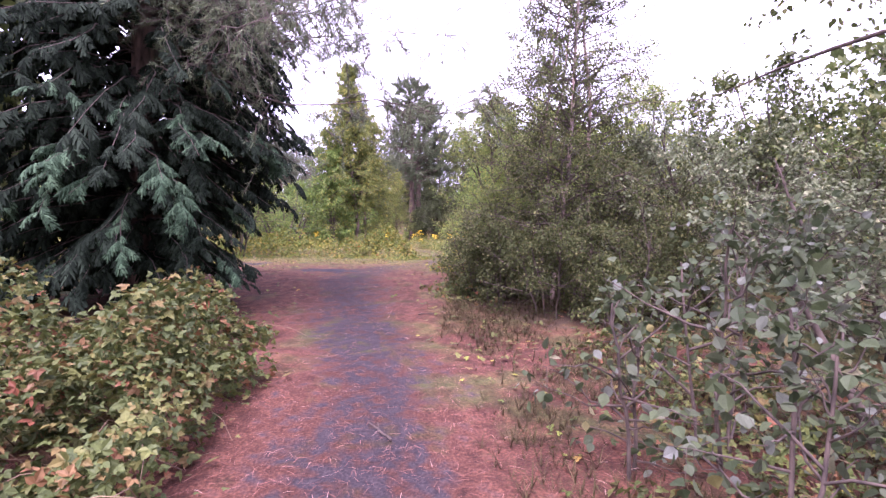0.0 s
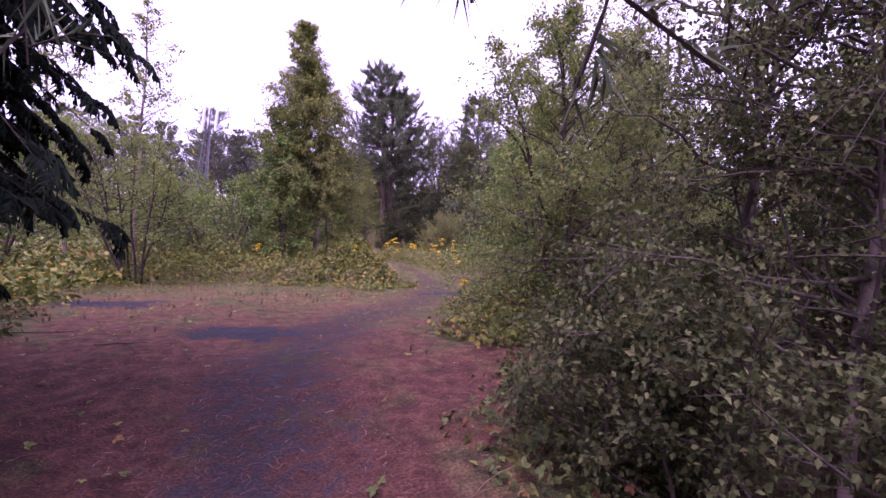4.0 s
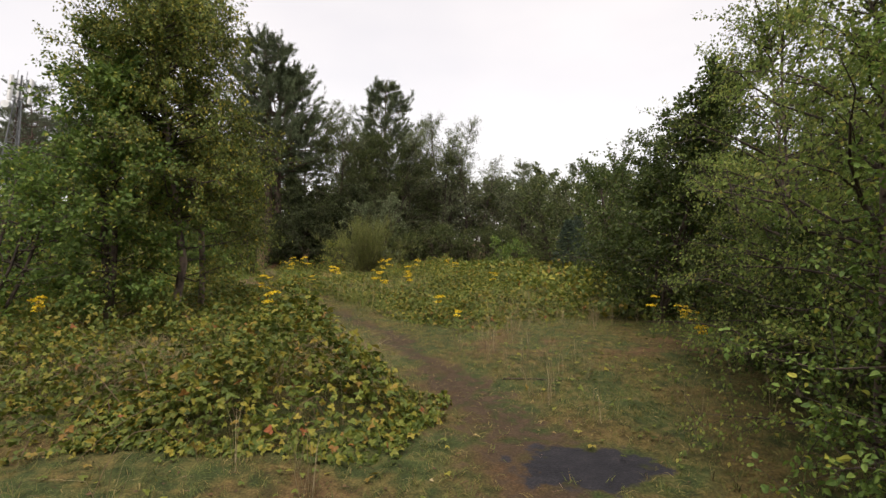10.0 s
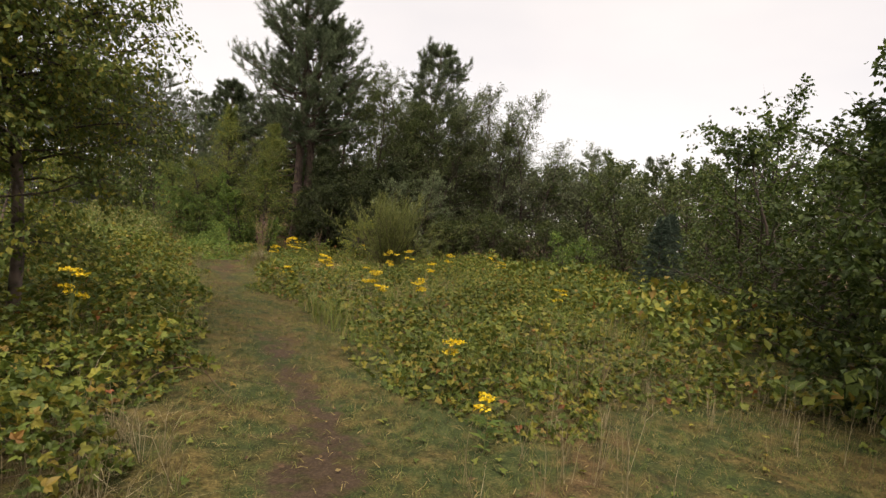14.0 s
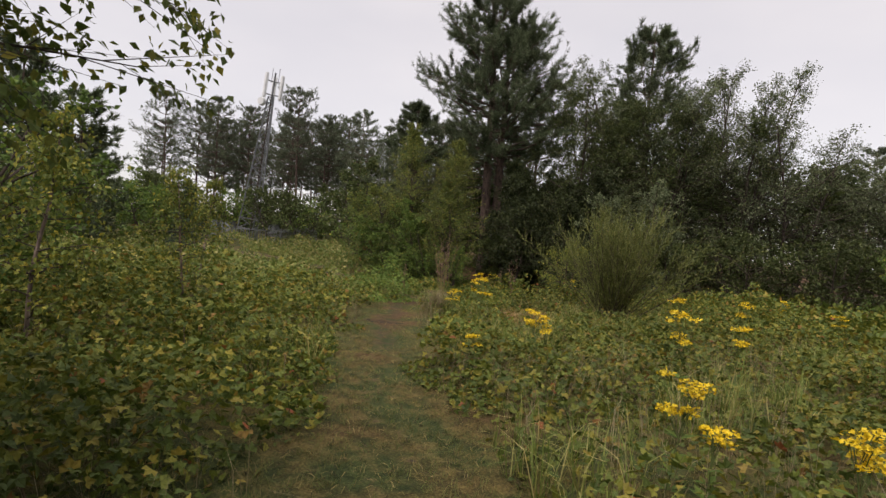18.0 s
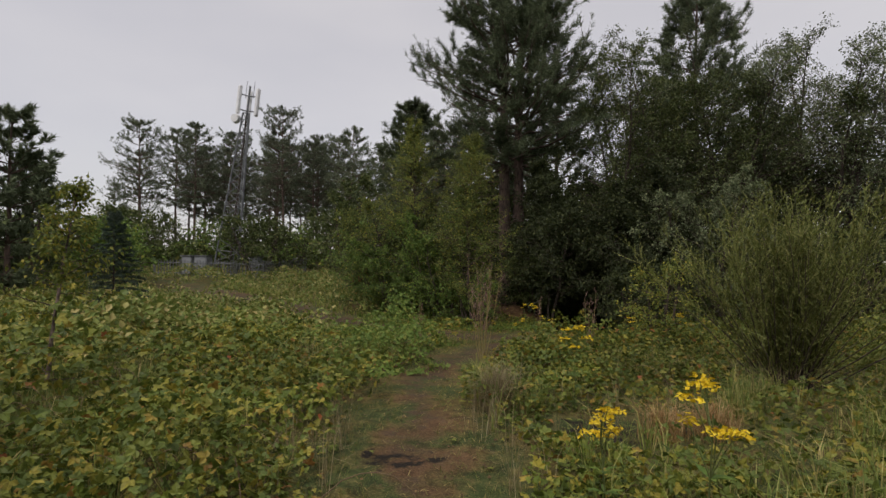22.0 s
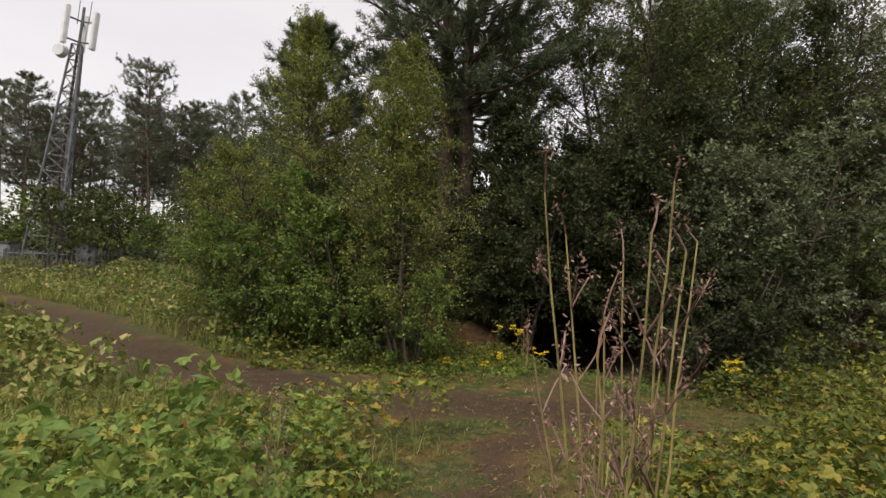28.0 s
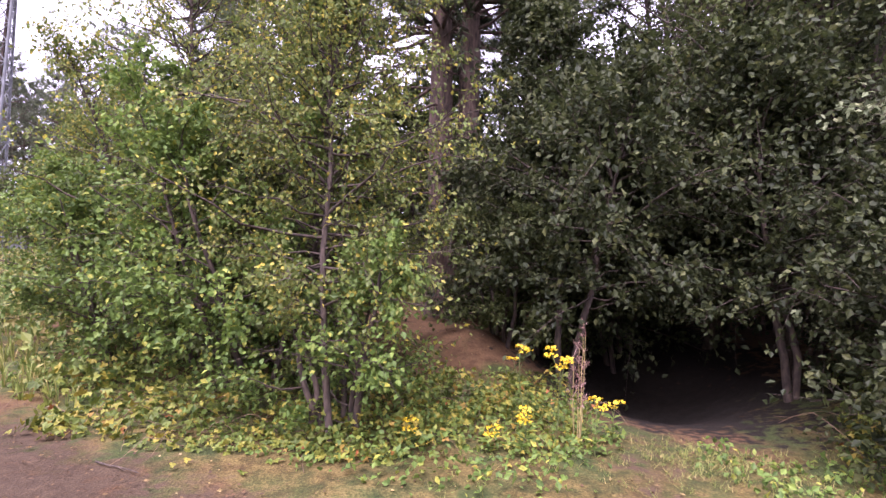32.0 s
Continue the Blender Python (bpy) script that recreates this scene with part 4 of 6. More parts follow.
# dark oak bush and hazels on the right of the meadow
bush(41, 5.3, (6.0, 14.2), "dark green oak bush with bare twigs on top", M_OAK_LEAF, limbs=140, twigs=15, per=15, width=1.4, size=0.085, stems=5, spread=0.3, name="oak_bush", category="oak bush")
bush(47, 4.0, (8.4, 15.2), "dark green hawthorn bush beside the oak", M_OAK_LEAF, limbs=80, twigs=11, per=12, width=1.5, size=0.09, spread=0.3, name="hawthorn_bush", category="hawthorn bush")
bush(42, 3.6, (8.0, 17.3), "dark green hawthorn bush beside the oak", M_OAK_LEAF, limbs=80, twigs=11, per=13, width=1.6, size=0.075, spread=0.3, name="hawthorn_bush", category="hawthorn bush")
# This sallow also gets the leaves painted dark for the hollow's shade.
bush(46, 2.3, (1.15, 36.9), "leafy sallow bush at the mouth of the dark hollow", M_SHADED_SALLOW_LEAF, limbs=90, twigs=11, per=12, width=1.15, size=0.085, spread=0.4, name="sallow_bush", category="sallow bush")
bush(43, 4.8, (9.6, 20.5), "rounded dark green hazel bush", M_OAK_LEAF, limbs=100, twigs=11, per=12, width=2.3, size=0.095, spread=0.4, name="hazel_bush", category="hazel bush")
bush(44, 5.2, (13.0, 26.5), "rounded dark green hazel bush", M_SALLOW_LEAF, limbs=100, twigs=10, per=11, width=2.6, size=0.12, spread=0.4, name="hazel_bush", category="hazel bush")
bush(45, 5.6, (14.0, 33.0), "rounded dark green hazel bush", M_SALLOW_LEAF, limbs=100, twigs=10, per=11, width=2.6, size=0.13, spread=0.4, name="hazel_bush", category="hazel bush")
bush(46, 2.0, (9.0, 29.5), "light green hawthorn bush in the meadow", M_HAZEL_LEAF, limbs=60, twigs=9, per=10, width=1.2, size=0.08, spread=0.3, name="hawthorn_bush", category="hawthorn bush")
# left side: broom-like willow and birches seen over the brambles
birch(51, 7.3, (-7.4, 12.0), "thin upright birch with sparse leaves", limbs=46, twigs=9, per=9, width=1.2, size=0.075, base=0.2, stem_r=0.05)
birch(52, 7.6, (-8.9, 11.6), "thin upright birch with sparse leaves", limbs=46, twigs=9, per=9, width=1.3, size=0.075, base=0.2, stem_r=0.05)
bush(53, 3.2, (-9.4, 9.6), "rough green bush beside the birches", M_HAZEL_LEAF, limbs=60, twigs=9, per=11, width=1.7, size=0.08, spread=0.4)
bush(54, 3.0, (-6.3, 15.0), "light green hazel bush among brambles", M_HAZEL_LEAF, limbs=80, twigs=10, per=12, width=1.7, size=0.08, spread=0.4, name="hazel_bush", category="hazel bush")
bush(55, 2.6, (-9.0, 15.6), "light green hazel bush among brambles", M_HAZEL_LEAF, limbs=70, twigs=10, per=11, width=1.9, size=0.09, spread=0.4, name="hazel_bush", category="hazel bush")
# the big birches with the oak at their foot
birch(56, 8.0, (-3.35, 15.3), "tall birch with a fine drooping crown", mat=M_BIRCH_OLIVE, limbs=180, twigs=17, per=20, width=1.65, size=0.058, base=0.03, stem_r=0.07, group="tall birches", close=1)
birch(57, 7.2, (-3.05, 16.3), "tall birch with a fine drooping crown", mat=M_BIRCH_OLIVE, limbs=180, twigs=17, per=21, width=1.45, size=0.056, base=0.24, stem_r=0.06, group="tall birches", close=1)
bush(58, 5.4, (-4.15, 14.7), "fresh green young oak at the foot of the birches", M_HAZEL_LEAF, limbs=120, twigs=12, per=13, width=1.3, size=0.085, stems=2, spread=0.12, name="oak_tree", category="oak tree", stem_r=0.07)
bush(59, 3.4, (-7.6, 19.6), "light green hazel bush among brambles", M_HAZEL_LEAF, limbs=80, twigs=10, per=11, width=2.0, size=0.1, spread=0.4, name="hazel_bush", category="hazel bush")
bush(60, 3.0, (-10.6, 20.5), "light green hazel bush among brambles", M_HAZEL_LEAF, limbs=70, twigs=9, per=10, width=2.2, size=0.11, spread=0.4, name="hazel_bush", category="hazel bush")


def broom(name, seed, at, h, width, shoots, label, group=""):
    """A broom or willow bush: a fan of long upright green shoots with slim leaves."""
    r = np.random.default_rng(seed)
    ob = thing(name, *at, label, "broom bush", group)
    a, e = r.uniform(0, 2 * np.pi, shoots), np.abs(r.normal(0, 0.28, shoots))
    e = np.minimum(e, 0.75)
    hd = np.stack([np.cos(a) * np.sin(e), np.sin(a) * np.sin(e), np.cos(e)], -1)
    ln = h * r.uniform(0.55, 1.02, shoots)
    stem = wander(r, np.stack([np.cos(a) * 0.1, np.sin(a) * 0.1, 0 * a - 0.1], -1), hd * np.array((width / 1.2, width / 1.2, 1)), ln, 7, 0.0, 0.1)
    v, f = tubes(stem, 0.011 * (1 - np.linspace(0, 0.85, 7)[None]) * np.ones((shoots, 1)), 4)
    part_np("stem_fan", v, f, M_TWIG, ob, smooth=True, kind="stuff")
    who = np.repeat(np.arange(shoots), 32)
    ft = r.uniform(0.1, 1, len(who)) ** 0.8 * 5.999
    lo = ft.astype(int)
    org = stem[who, lo] + (stem[who, lo + 1] - stem[who, lo]) * (ft - lo)[:, None]
    tw = wander(r, org, unit(hd[who] + r.normal(0, 0.5, (len(who), 3)) + np.array((0, 0, 0.25))), h * r.uniform(0.06, 0.17, len(who)), 4, 0.0, 0.2)
    v1, f1 = tubes(tw, 0.005 * (1 - np.linspace(0, 0.8, 4)[None]) * np.ones((len(who), 1)), 3)
    p, d = on_twigs(r, tw, 10)
    head = unit(d + r.normal(0, 0.3, d.shape))
    v2, f2 = bake(NARROW, turns(head, r.normal(size=d.shape)), p, 0.05 * r.uniform(0.6, 1.2, len(p)))
    v, f = joined((v1, f1), (v2, f2))
    part_np("shoot_fan", v, f, M_BROOM, ob, "fine upright olive green shoots", kind="stuff")
    return ob


broom("broom_bush", 61, (1.75, 28.7), 2.9, 1.7, 150, "olive green broom bush with upright shoots")
bush(62, 3.7, (-6.0, 9.6), "open grey-green willow bush with bare lower stems", M_THICKET, limbs=110, twigs=11, per=14, width=1.35, size=0.062, stems=9, spread=0.42, base=0.3, name="willow_bush", category="willow bush", leaf=NARROW, stem_r=0.025)


# ---- the far clump with its pines ----
TUFT = needle_tuft(10, 0.8, 0.045, 5)
TUFT_FAR = needle_tuft(5, 0.95, 0.1, 6)
TUFT_NEAR = needle_tuft(9, 0.9, 0.028, 7, 0.55)
pine("pine_tree", 71, 16.6, 6.6, 4.4, 15, 6, 11, TUFT, 0.31, M_NEEDLE, "tall dark pine with a twin reddish trunk", (-3.15, 44.6), stems=2, stem_r=0.34, twig_per=11, dead=22, fork=0.5, tier=0.34)
pine("pine_tree", 72, 14.6, 2.0, 3.7, 17, 6, 11, TUFT, 0.31, M_NEEDLE, "dark bushy pine behind the sallows", (5.2, 45.2), stem_r=0.2, twig_per=10, dead=6, tier=0.34)
pine("pine_tree", 73, 10.4, 1.2, 2.5, 17, 7, 10, TUFT, 0.28, M_NEEDLE, "dark pine at the wood's edge", (-8.3, 46.2), stem_r=0.17, twig_per=10, tier=0.34)
pine("pine_tree", 74, 12.0, 3.0, 2.8, 12, 5, 10, TUFT, 0.3, M_NEEDLE, "dark pine at the wood's edge", (-1.0, 50.0), stem_r=0.17, twig_per=8, dead=10)
for k, (x, y, h, w) in enumerate(((1.6, 42.8, 10.4, 2.9), (4.4, 42.0, 11.9, 3.0), (8.4, 42.6, 11.8, 3.0), (11.2, 42.0, 9.9, 3.1), (14.8, 41.0, 7.8, 2.8), (18.5, 39.5, 6.6, 2.8), (2.6, 45.5, 11.2, 3.2), (7.4, 44.6, 12.4, 3.2), (3.4, 43.6, 9.6, 3.4), (6.4, 43.2, 9.8, 3.4), (10.0, 43.8, 8.8, 3.2))):
    bush(80 + k, h, (x, y), "tall dark sallow tree with leaves to the ground", M_GREY_SALLOW if k in (1, 2, 3, 4, 5, 7) else M_SALLOW_LEAF, limbs=135, twigs=13, per=10 if k in (1, 2, 3, 4, 5, 7) else 15, width=w, size=0.092, stems=3, spread=0.25, name="sallow_tree", category="sallow tree", group="sallow trees", stem_r=0.1, base=0.14 if k == 0 else 0.05, jitter=0.08)
# Sallows round the hollow; their leaf colour holds the painted shade.
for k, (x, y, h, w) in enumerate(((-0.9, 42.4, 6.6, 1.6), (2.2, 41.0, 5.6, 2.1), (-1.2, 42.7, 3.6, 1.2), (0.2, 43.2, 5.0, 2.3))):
    bush(180 + k, h, (x, y), "dark alder arching over the hollow path", M_SHADED_SALLOW_LEAF, limbs=110, twigs=13, per=13, width=w, size=0.1, stems=3, spread=0.2, name="alder_tree", category="alder tree", group="alder trees", stem_r=0.05, base=(0.17, 0.14, 0.06, 0.1)[k], jitter=0.06)
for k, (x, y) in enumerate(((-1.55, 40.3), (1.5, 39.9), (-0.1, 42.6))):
    bush(220 + k, 4.6, (x, y), "dark alder arching over the hollow path", M_SHADED_SALLOW_LEAF, limbs=110, twigs=12, per=14, width=1.75, size=0.1, stems=2, spread=0.12, name="alder_tree", category="alder tree", group="alder trees", stem_r=0.05, base=0.27, jitter=0.06)
# Added growth that shuts light out of the hollow, in the darkened leaf.
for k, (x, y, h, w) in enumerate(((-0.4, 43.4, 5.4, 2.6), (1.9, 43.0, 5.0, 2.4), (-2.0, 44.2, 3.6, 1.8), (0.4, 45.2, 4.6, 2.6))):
    bush(260 + k, h, (x, y), "dense dark alder closing the hollow", M_SHADED_SALLOW_LEAF, limbs=120, twigs=12, per=14, width=w, size=0.12, stems=3, spread=0.2, name="alder_tree", category="alder tree", group="alder trees", stem_r=0.05, base=0.02 if k > 1 else 0.1, jitter=0.07)
w0 = bush(185, 8.5, (9.0, 52.5), "dense dark tree inside the wood", M_SALLOW_LEAF, limbs=60, twigs=6, per=9, width=2.9, size=0.28, stems=3, spread=0.2, name="wood_tree", category="tree", group="inner wood", stem_r=0.1, base=0.02, jitter=0.12)
# The two smallest copies are added at the hollow's back to keep it dark.
for k, (x, y, s) in enumerate(((-0.9, 45.0, 0.5), (0.9, 45.6, 0.55), (0.1, 43.6, 0.3), (-0.9, 43.9, 0.28), (-0.5, 48.0, 0.6), (2.5, 48.5, 0.62), (6.5, 49.5, 0.7), (11, 49, 0.75), (15.5, 47, 0.75), (20, 45, 0.95), (-8, 50, 0.5), (-12, 53, 0.5), (0, 54, 0.6), (5, 56, 0.7), (-5, 56, 0.5), (24, 40, 0.95), (27, 33, 0.95), (28, 26, 0.9), (29, 18, 0.9), (29, 10, 0.95), (26, 2, 0.95), (-16, 56, 0.9), (12, 55, 0.8), (20, 54, 0.9), (28, 48, 1.0), (1, 45.4, 0.62), (-1.6, 46.6, 0.55), (6.2, 44.6, 0.8), (10, 44.5, 0.85), (13.5, 44, 0.8), (17, 42, 0.75), (-4, 49, 0.75), (-2.4, 48.2, 0.7), (-5.6, 50, 0.7), (-6.6, 0.6, 0.75), (-7.2, -3.4, 0.85), (-8.5, 3.0, 0.5))):
    copy_thing(w0, pose(x, y, float(ground_z(x, y)), 0, 0, 50 * k) @ Matrix.Scale(s, 4))
for k in range(11):
    x = -66 + 5.6 * k
    y = 71 - 0.1 * (x + 30) + 3 * (k % 2)
    copy_thing(w0, pose(x, y, float(ground_z(x, y)), 0, 0, 31 * k) @ Matrix.Scale((0.6, 0.7, 0.64)[k % 3], 4))
for k in range(15):
    x = -76 + 4.6 * k
    copy_thing(w0, pose(x, 88 - 0.16 * x * (x < -40), float(ground_z(x, 88)), 0, 0, 43 * k) @ Matrix.Scale((0.6, 0.5, 0.66, 0.54)[k % 4], 4))
for k, (x, y, h, w) in enumerate(((5.6, 39.6, 3.0, 1.9), (8.4, 39.4, 3.4, 2.1), (11.4, 38.8, 3.2, 2.1), (14.6, 38.0, 3.0, 2.1), (17.8, 36.6, 3.0, 2.2), (21.0, 34.5, 3.2, 2.3))):
    bush(240 + k, h, (x, y), "dark leafy bush at the foot of the wood", M_SALLOW_LEAF, limbs=80, twigs=10, per=12, width=w, size=0.11, spread=0.4, group="wood edge bushes", base=0.01)
bush(91, 6.9, (-4.07, 37.55), "yellowing birch with airy foliage", M_BIRCH_OLIVE, limbs=150, twigs=13, per=15, width=1.5, size=0.05, stems=1, base=0.12, stem_r=0.03, name="birch_tree", category="birch tree", group="birches", hang=0.7)
bush(92, 7.6, (-6.6, 40.1), "birch with a slim pale trunk", M_BIRCH_OLIVE, limbs=150, twigs=12, per=13, width=1.5, size=0.05, stems=1, base=0.16, stem_r=0.04, name="birch_tree", category="birch tree", group="birches", hang=0.7, spread=0.02)
bush(198, 4.9, (-5.0, 40.0), "olive green birch behind the dogwoods", M_BIRCH_LEAF, limbs=100, twigs=12, per=13, width=1.6, size=0.06, stems=2, base=0.05, stem_r=0.035, name="birch_tree", category="birch tree", group="birches", hang=0.6)
bush(93, 3.3, (-5.3, 38.9), "leafy dogwood bush on the verge", M_HAZEL_LEAF, limbs=90, twigs=12, per=13, width=1.3, size=0.075, spread=0.3, name="dogwood_bush", category="dogwood bush")
bush(94, 3.8, (-6.6, 40.2), "leafy dogwood bush on the verge", M_HAZEL_LEAF, limbs=90, twigs=12, per=13, width=1.5, size=0.075, spread=0.3, name="dogwood_bush", category="dogwood bush")
bush(193, 4.1, (-5.3, 40.0), "leafy green bush under the birches", M_SALLOW_LEAF, limbs=90, twigs=11, per=12, width=1.4, size=0.08, spread=0.3)
bush(250, 5.0, (-7.9, 41.2), "olive green birch behind the dogwoods", M_BIRCH_OLIVE, limbs=120, twigs=12, per=14, width=1.7, size=0.056, stems=2, base=0.04, stem_r=0.035, name="birch_tree", category="birch tree", group="birches", hang=0.6)
bush(251, 4.3, (-9.6, 43.8), "olive green birch behind the dogwoods", M_BIRCH_LEAF, limbs=110, twigs=12, per=13, width=1.7, size=0.062, stems=2, base=0.04, stem_r=0.035, name="birch_tree", category="birch tree", group="birches", hang=0.6)
bush(252, 2.6, (-8.6, 41.2), "leafy dogwood bush on the verge", M_HAZEL_LEAF, limbs=90, twigs=12, per=13, width=1.4, size=0.075, spread=0.3, name="dogwood_bush", category="dogwood bush")
bush(253, 2.5, (-7.6, 39.9), "leafy dogwood bush on the verge", M_HAZEL_LEAF, limbs=80, twigs=12, per=13, width=1.2, size=0.07, spread=0.3, name="dogwood_bush", category="dogwood bush")
bush(194, 1.9, (-4.1, 38.0), "low leafy dogwood round the birch foot", M_HAZEL_LEAF, limbs=60, twigs=10, per=10, width=0.9, size=0.065, spread=0.3, name="dogwood_bush", category="dogwood bush")
bush(95, 3.0, (-8.2, 43.6), "leafy green bush behind the verge", M_SALLOW_LEAF, limbs=80, twigs=11, per=12, width=1.7, size=0.09, spread=0.3)
bush(96, 4.2, (-6.4, 41.8), "dark leafy bush under the pines", M_SALLOW_LEAF, limbs=90, twigs=11, per=12, width=1.8, size=0.09, spread=0.3)
bush(97, 2.3, (-11.2, 46.0), "small russet-leaved bush beyond the track", M_RED_LEAF, limbs=16, twigs=6, per=7, width=0.4, size=0.09, spread=0.2)

bush(195, 2.0, (-1.75, 42.0), "dark undergrowth bush on the bank", M_SALLOW_LEAF, limbs=70, twigs=10, per=11, width=1.0, size=0.075, spread=0.3)
bush(196, 3.4, (2.3, 39.4), "dark alder bush beside the hollow path", M_SHADED_SALLOW_LEAF, limbs=90, twigs=12, per=12, width=0.9, size=0.075, spread=0.25, name="alder_bush", category="alder bush")
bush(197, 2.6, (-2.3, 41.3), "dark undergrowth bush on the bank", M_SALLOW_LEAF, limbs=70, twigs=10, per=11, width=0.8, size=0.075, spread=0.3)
bush(99, 2.8, (2.3, 38.4), "dark alder bush beside the hollow path", M_SHADED_SALLOW_LEAF, limbs=90, twigs=12, per=13, width=1.3, size=0.075, spread=0.3, name="alder_bush", category="alder bush")
bush(100, 5.5, (3.6, 39.6), "grey-green alder bush beside the hollow path", M_GREY_SALLOW, limbs=110, twigs=12, per=13, width=1.9, size=0.09, spread=0.3, name="alder_bush", category="alder bush")
bush(101, 1.9, (0.6, 31.6), "yellow-green hawthorn sapling among brambles", M_BIRCH_YELLOW, limbs=50, twigs=9, per=10, width=0.85, size=0.05, stems=3, spread=0.2, name="hawthorn_sapling", category="hawthorn sapling")

# ---- left distance: small spruce, pines, the mast ----
def spruce(seed, at, h, label):
    r = np.random.default_rng(seed)
    ob = thing("spruce_tree", *at, label, "spruce tree", "young spruces")
    v, f = tubes(wander(r, np.array([[0, 0, -0.1]]), np.array([[0, 0, 1.0]]), np.array([h]), 8, 0, 0.03), 0.04 * (1 - np.linspace(0, 0.9, 8)[None]), 7)
    part_np("trunk", v, f, M_TWIG, ob, smooth=True)
    n = 90
    u = np.linspace(0.04, 0.97, n)
    a = np.arange(n) * 2.4
    d = np.stack([np.cos(a), np.sin(a), -0.1 + 0.5 * u], -1)
    lim = wander(r, np.stack([0 * u, 0 * u, u * h], -1), unit(d), (1 - u) * h * 0.36 + 0.08, 5, 0.15, 0.1)
    v1, f1 = tubes(lim, 0.008 * np.ones((n, 5)), 3)
    part_np("branchwork", v1, f1, M_TWIG, ob, kind="stuff")
    who = np.repeat(np.arange(n), 60)
    ft = r.uniform(0.1, 1, len(who)) * 3.999
    lo = ft.astype(int)
    p = lim[who, lo] + (lim[who, lo + 1] - lim[who, lo]) * (ft - lo)[:, None]
    hd = unit(unit(d)[who] + r.normal(0, 0.5, (len(who), 3)))
    v, f = bake(needle_tuft(12, 0.4, 0.035, 8), turns(hd, r.normal(size=hd.shape)), p, 0.16 * r.uniform(0.7, 1.2, len(p)))
    part_np("needle_foliage", v, f, M_SPRUCE, ob, "bluish green needles", kind="stuff")
    return ob


for k, (x, y, h) in enumerate(((-6.3, 23.2, 2.4), (-7.8, 25.6, 2.8), (-9.8, 23.0, 3.0), (-5.3, 19.6, 2.6))):
    birch(170 + k, h, (x, y), "yellow-green birch sapling above the brambles", M_BIRCH_YELLOW, limbs=36, twigs=8, per=9, width=0.55, size=0.06, stem_r=0.02, name="birch_sapling", category="birch sapling", group="saplings")
spruce(111, (-13.9, 33.0), 3.4, "small bluish spruce above the brambles")
spruce(112, (9.6, 24.2), 2.7, "small bluish spruce beside the hazels")
spruce(113, (11.2, 26.2), 3.0, "small bluish spruce beside the hazels")
TUFT_FINE = needle_tuft(9, 0.85, 0.05, 6, 1.1)
p0 = pine("pine_tree", 120, 17.5, 7.4, 3.6, 11, 6, 6, TUFT_FINE, 0.3, M_HAZED_NEEDLE, "tall plantation pine with a bare trunk", (-43.0, 75), stem_r=0.17, group="pine wood", twig_per=10, dead=26, tier=0.4)
p1 = pine("pine_tree", 121, 18.4, 8.4, 3.9, 11, 6, 6, TUFT_FINE, 0.3, M_HAZED_NEEDLE, "tall plantation pine with a bare trunk", (-31.3, 75), stem_r=0.17, group="pine wood", twig_per=10, dead=26, tier=0.4)
p2 = pine("pine_tree", 122, 16.4, 6.2, 3.2, 11, 6, 6, TUFT_FINE, 0.3, M_HAZED_NEEDLE, "plantation pine with a ragged crown", (-23.3, 76), stem_r=0.16, group="pine wood", twig_per=10, dead=26, tier=0.4)
rr = np.random.default_rng(5)
# the front row stands in clumps, with a gap beyond the mast and a lone thin pine at its end
for x, y, s, q in ((-50.6, 75, 0.98, 1), (-47.4, 77, 1.0, 0), (-40.2, 78, 0.98, 2), (-45.2, 80, 0.97, 2), (-37.0, 82, 0.86, 0), (-33.6, 78, 0.96, 0), (-28.6, 77, 0.94, 2), (-29.8, 81, 0.96, 0), (-26.2, 86, 0.78, 2), (-20.9, 80, 0.88, 0),
                   (-18.0, 84, 0.86, 2), (-14.6, 82, 0.9, 1), (-11.0, 84, 0.9, 0), (-7.0, 83, 0.92, 1), (-3.0, 84, 0.9, 2), (-54.5, 79, 0.86, 0), (-41.3, 61.5, 0.5, 2), (-49.0, 82, 1.0, 0), (-43.4, 84, 1.0, 1), (-46.6, 86, 1.02, 2), (-38.6, 86, 0.96, 1), (-31.4, 84, 1.0, 2), (-34.6, 86, 0.9, 1), (-27.4, 82, 0.9, 1)):
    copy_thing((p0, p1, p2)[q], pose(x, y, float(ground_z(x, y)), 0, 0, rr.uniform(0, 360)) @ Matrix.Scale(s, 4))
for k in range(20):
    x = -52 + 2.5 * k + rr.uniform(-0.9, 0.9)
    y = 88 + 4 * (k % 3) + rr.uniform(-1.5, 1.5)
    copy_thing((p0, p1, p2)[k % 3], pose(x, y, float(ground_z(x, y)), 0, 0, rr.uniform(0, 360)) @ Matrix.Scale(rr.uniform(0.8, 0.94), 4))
p3 = pine("pine_tree", 123, 9.4, 0.6, 2.5, 11, 6, 8, TUFT_FAR, 0.34, M_NEEDLE, "dense young pine green to the ground", (-30.0, 36.0), stem_r=0.15, group="young pines", twig_per=7)
for x, y, s in ((-28.6, 38.0, 1.22), (-27.0, 40.5, 1.0), (-32.0, 41.0, 1.1), (-31.0, 45.0, 0.78), (-33.5, 47.5, 0.8), (-30.5, 32.5, 1.1)):
    copy_thing(p3, pose(x, y, float(ground_z(x, y)), 0, 0, 77 * x) @ Matrix.Scale(s, 4))
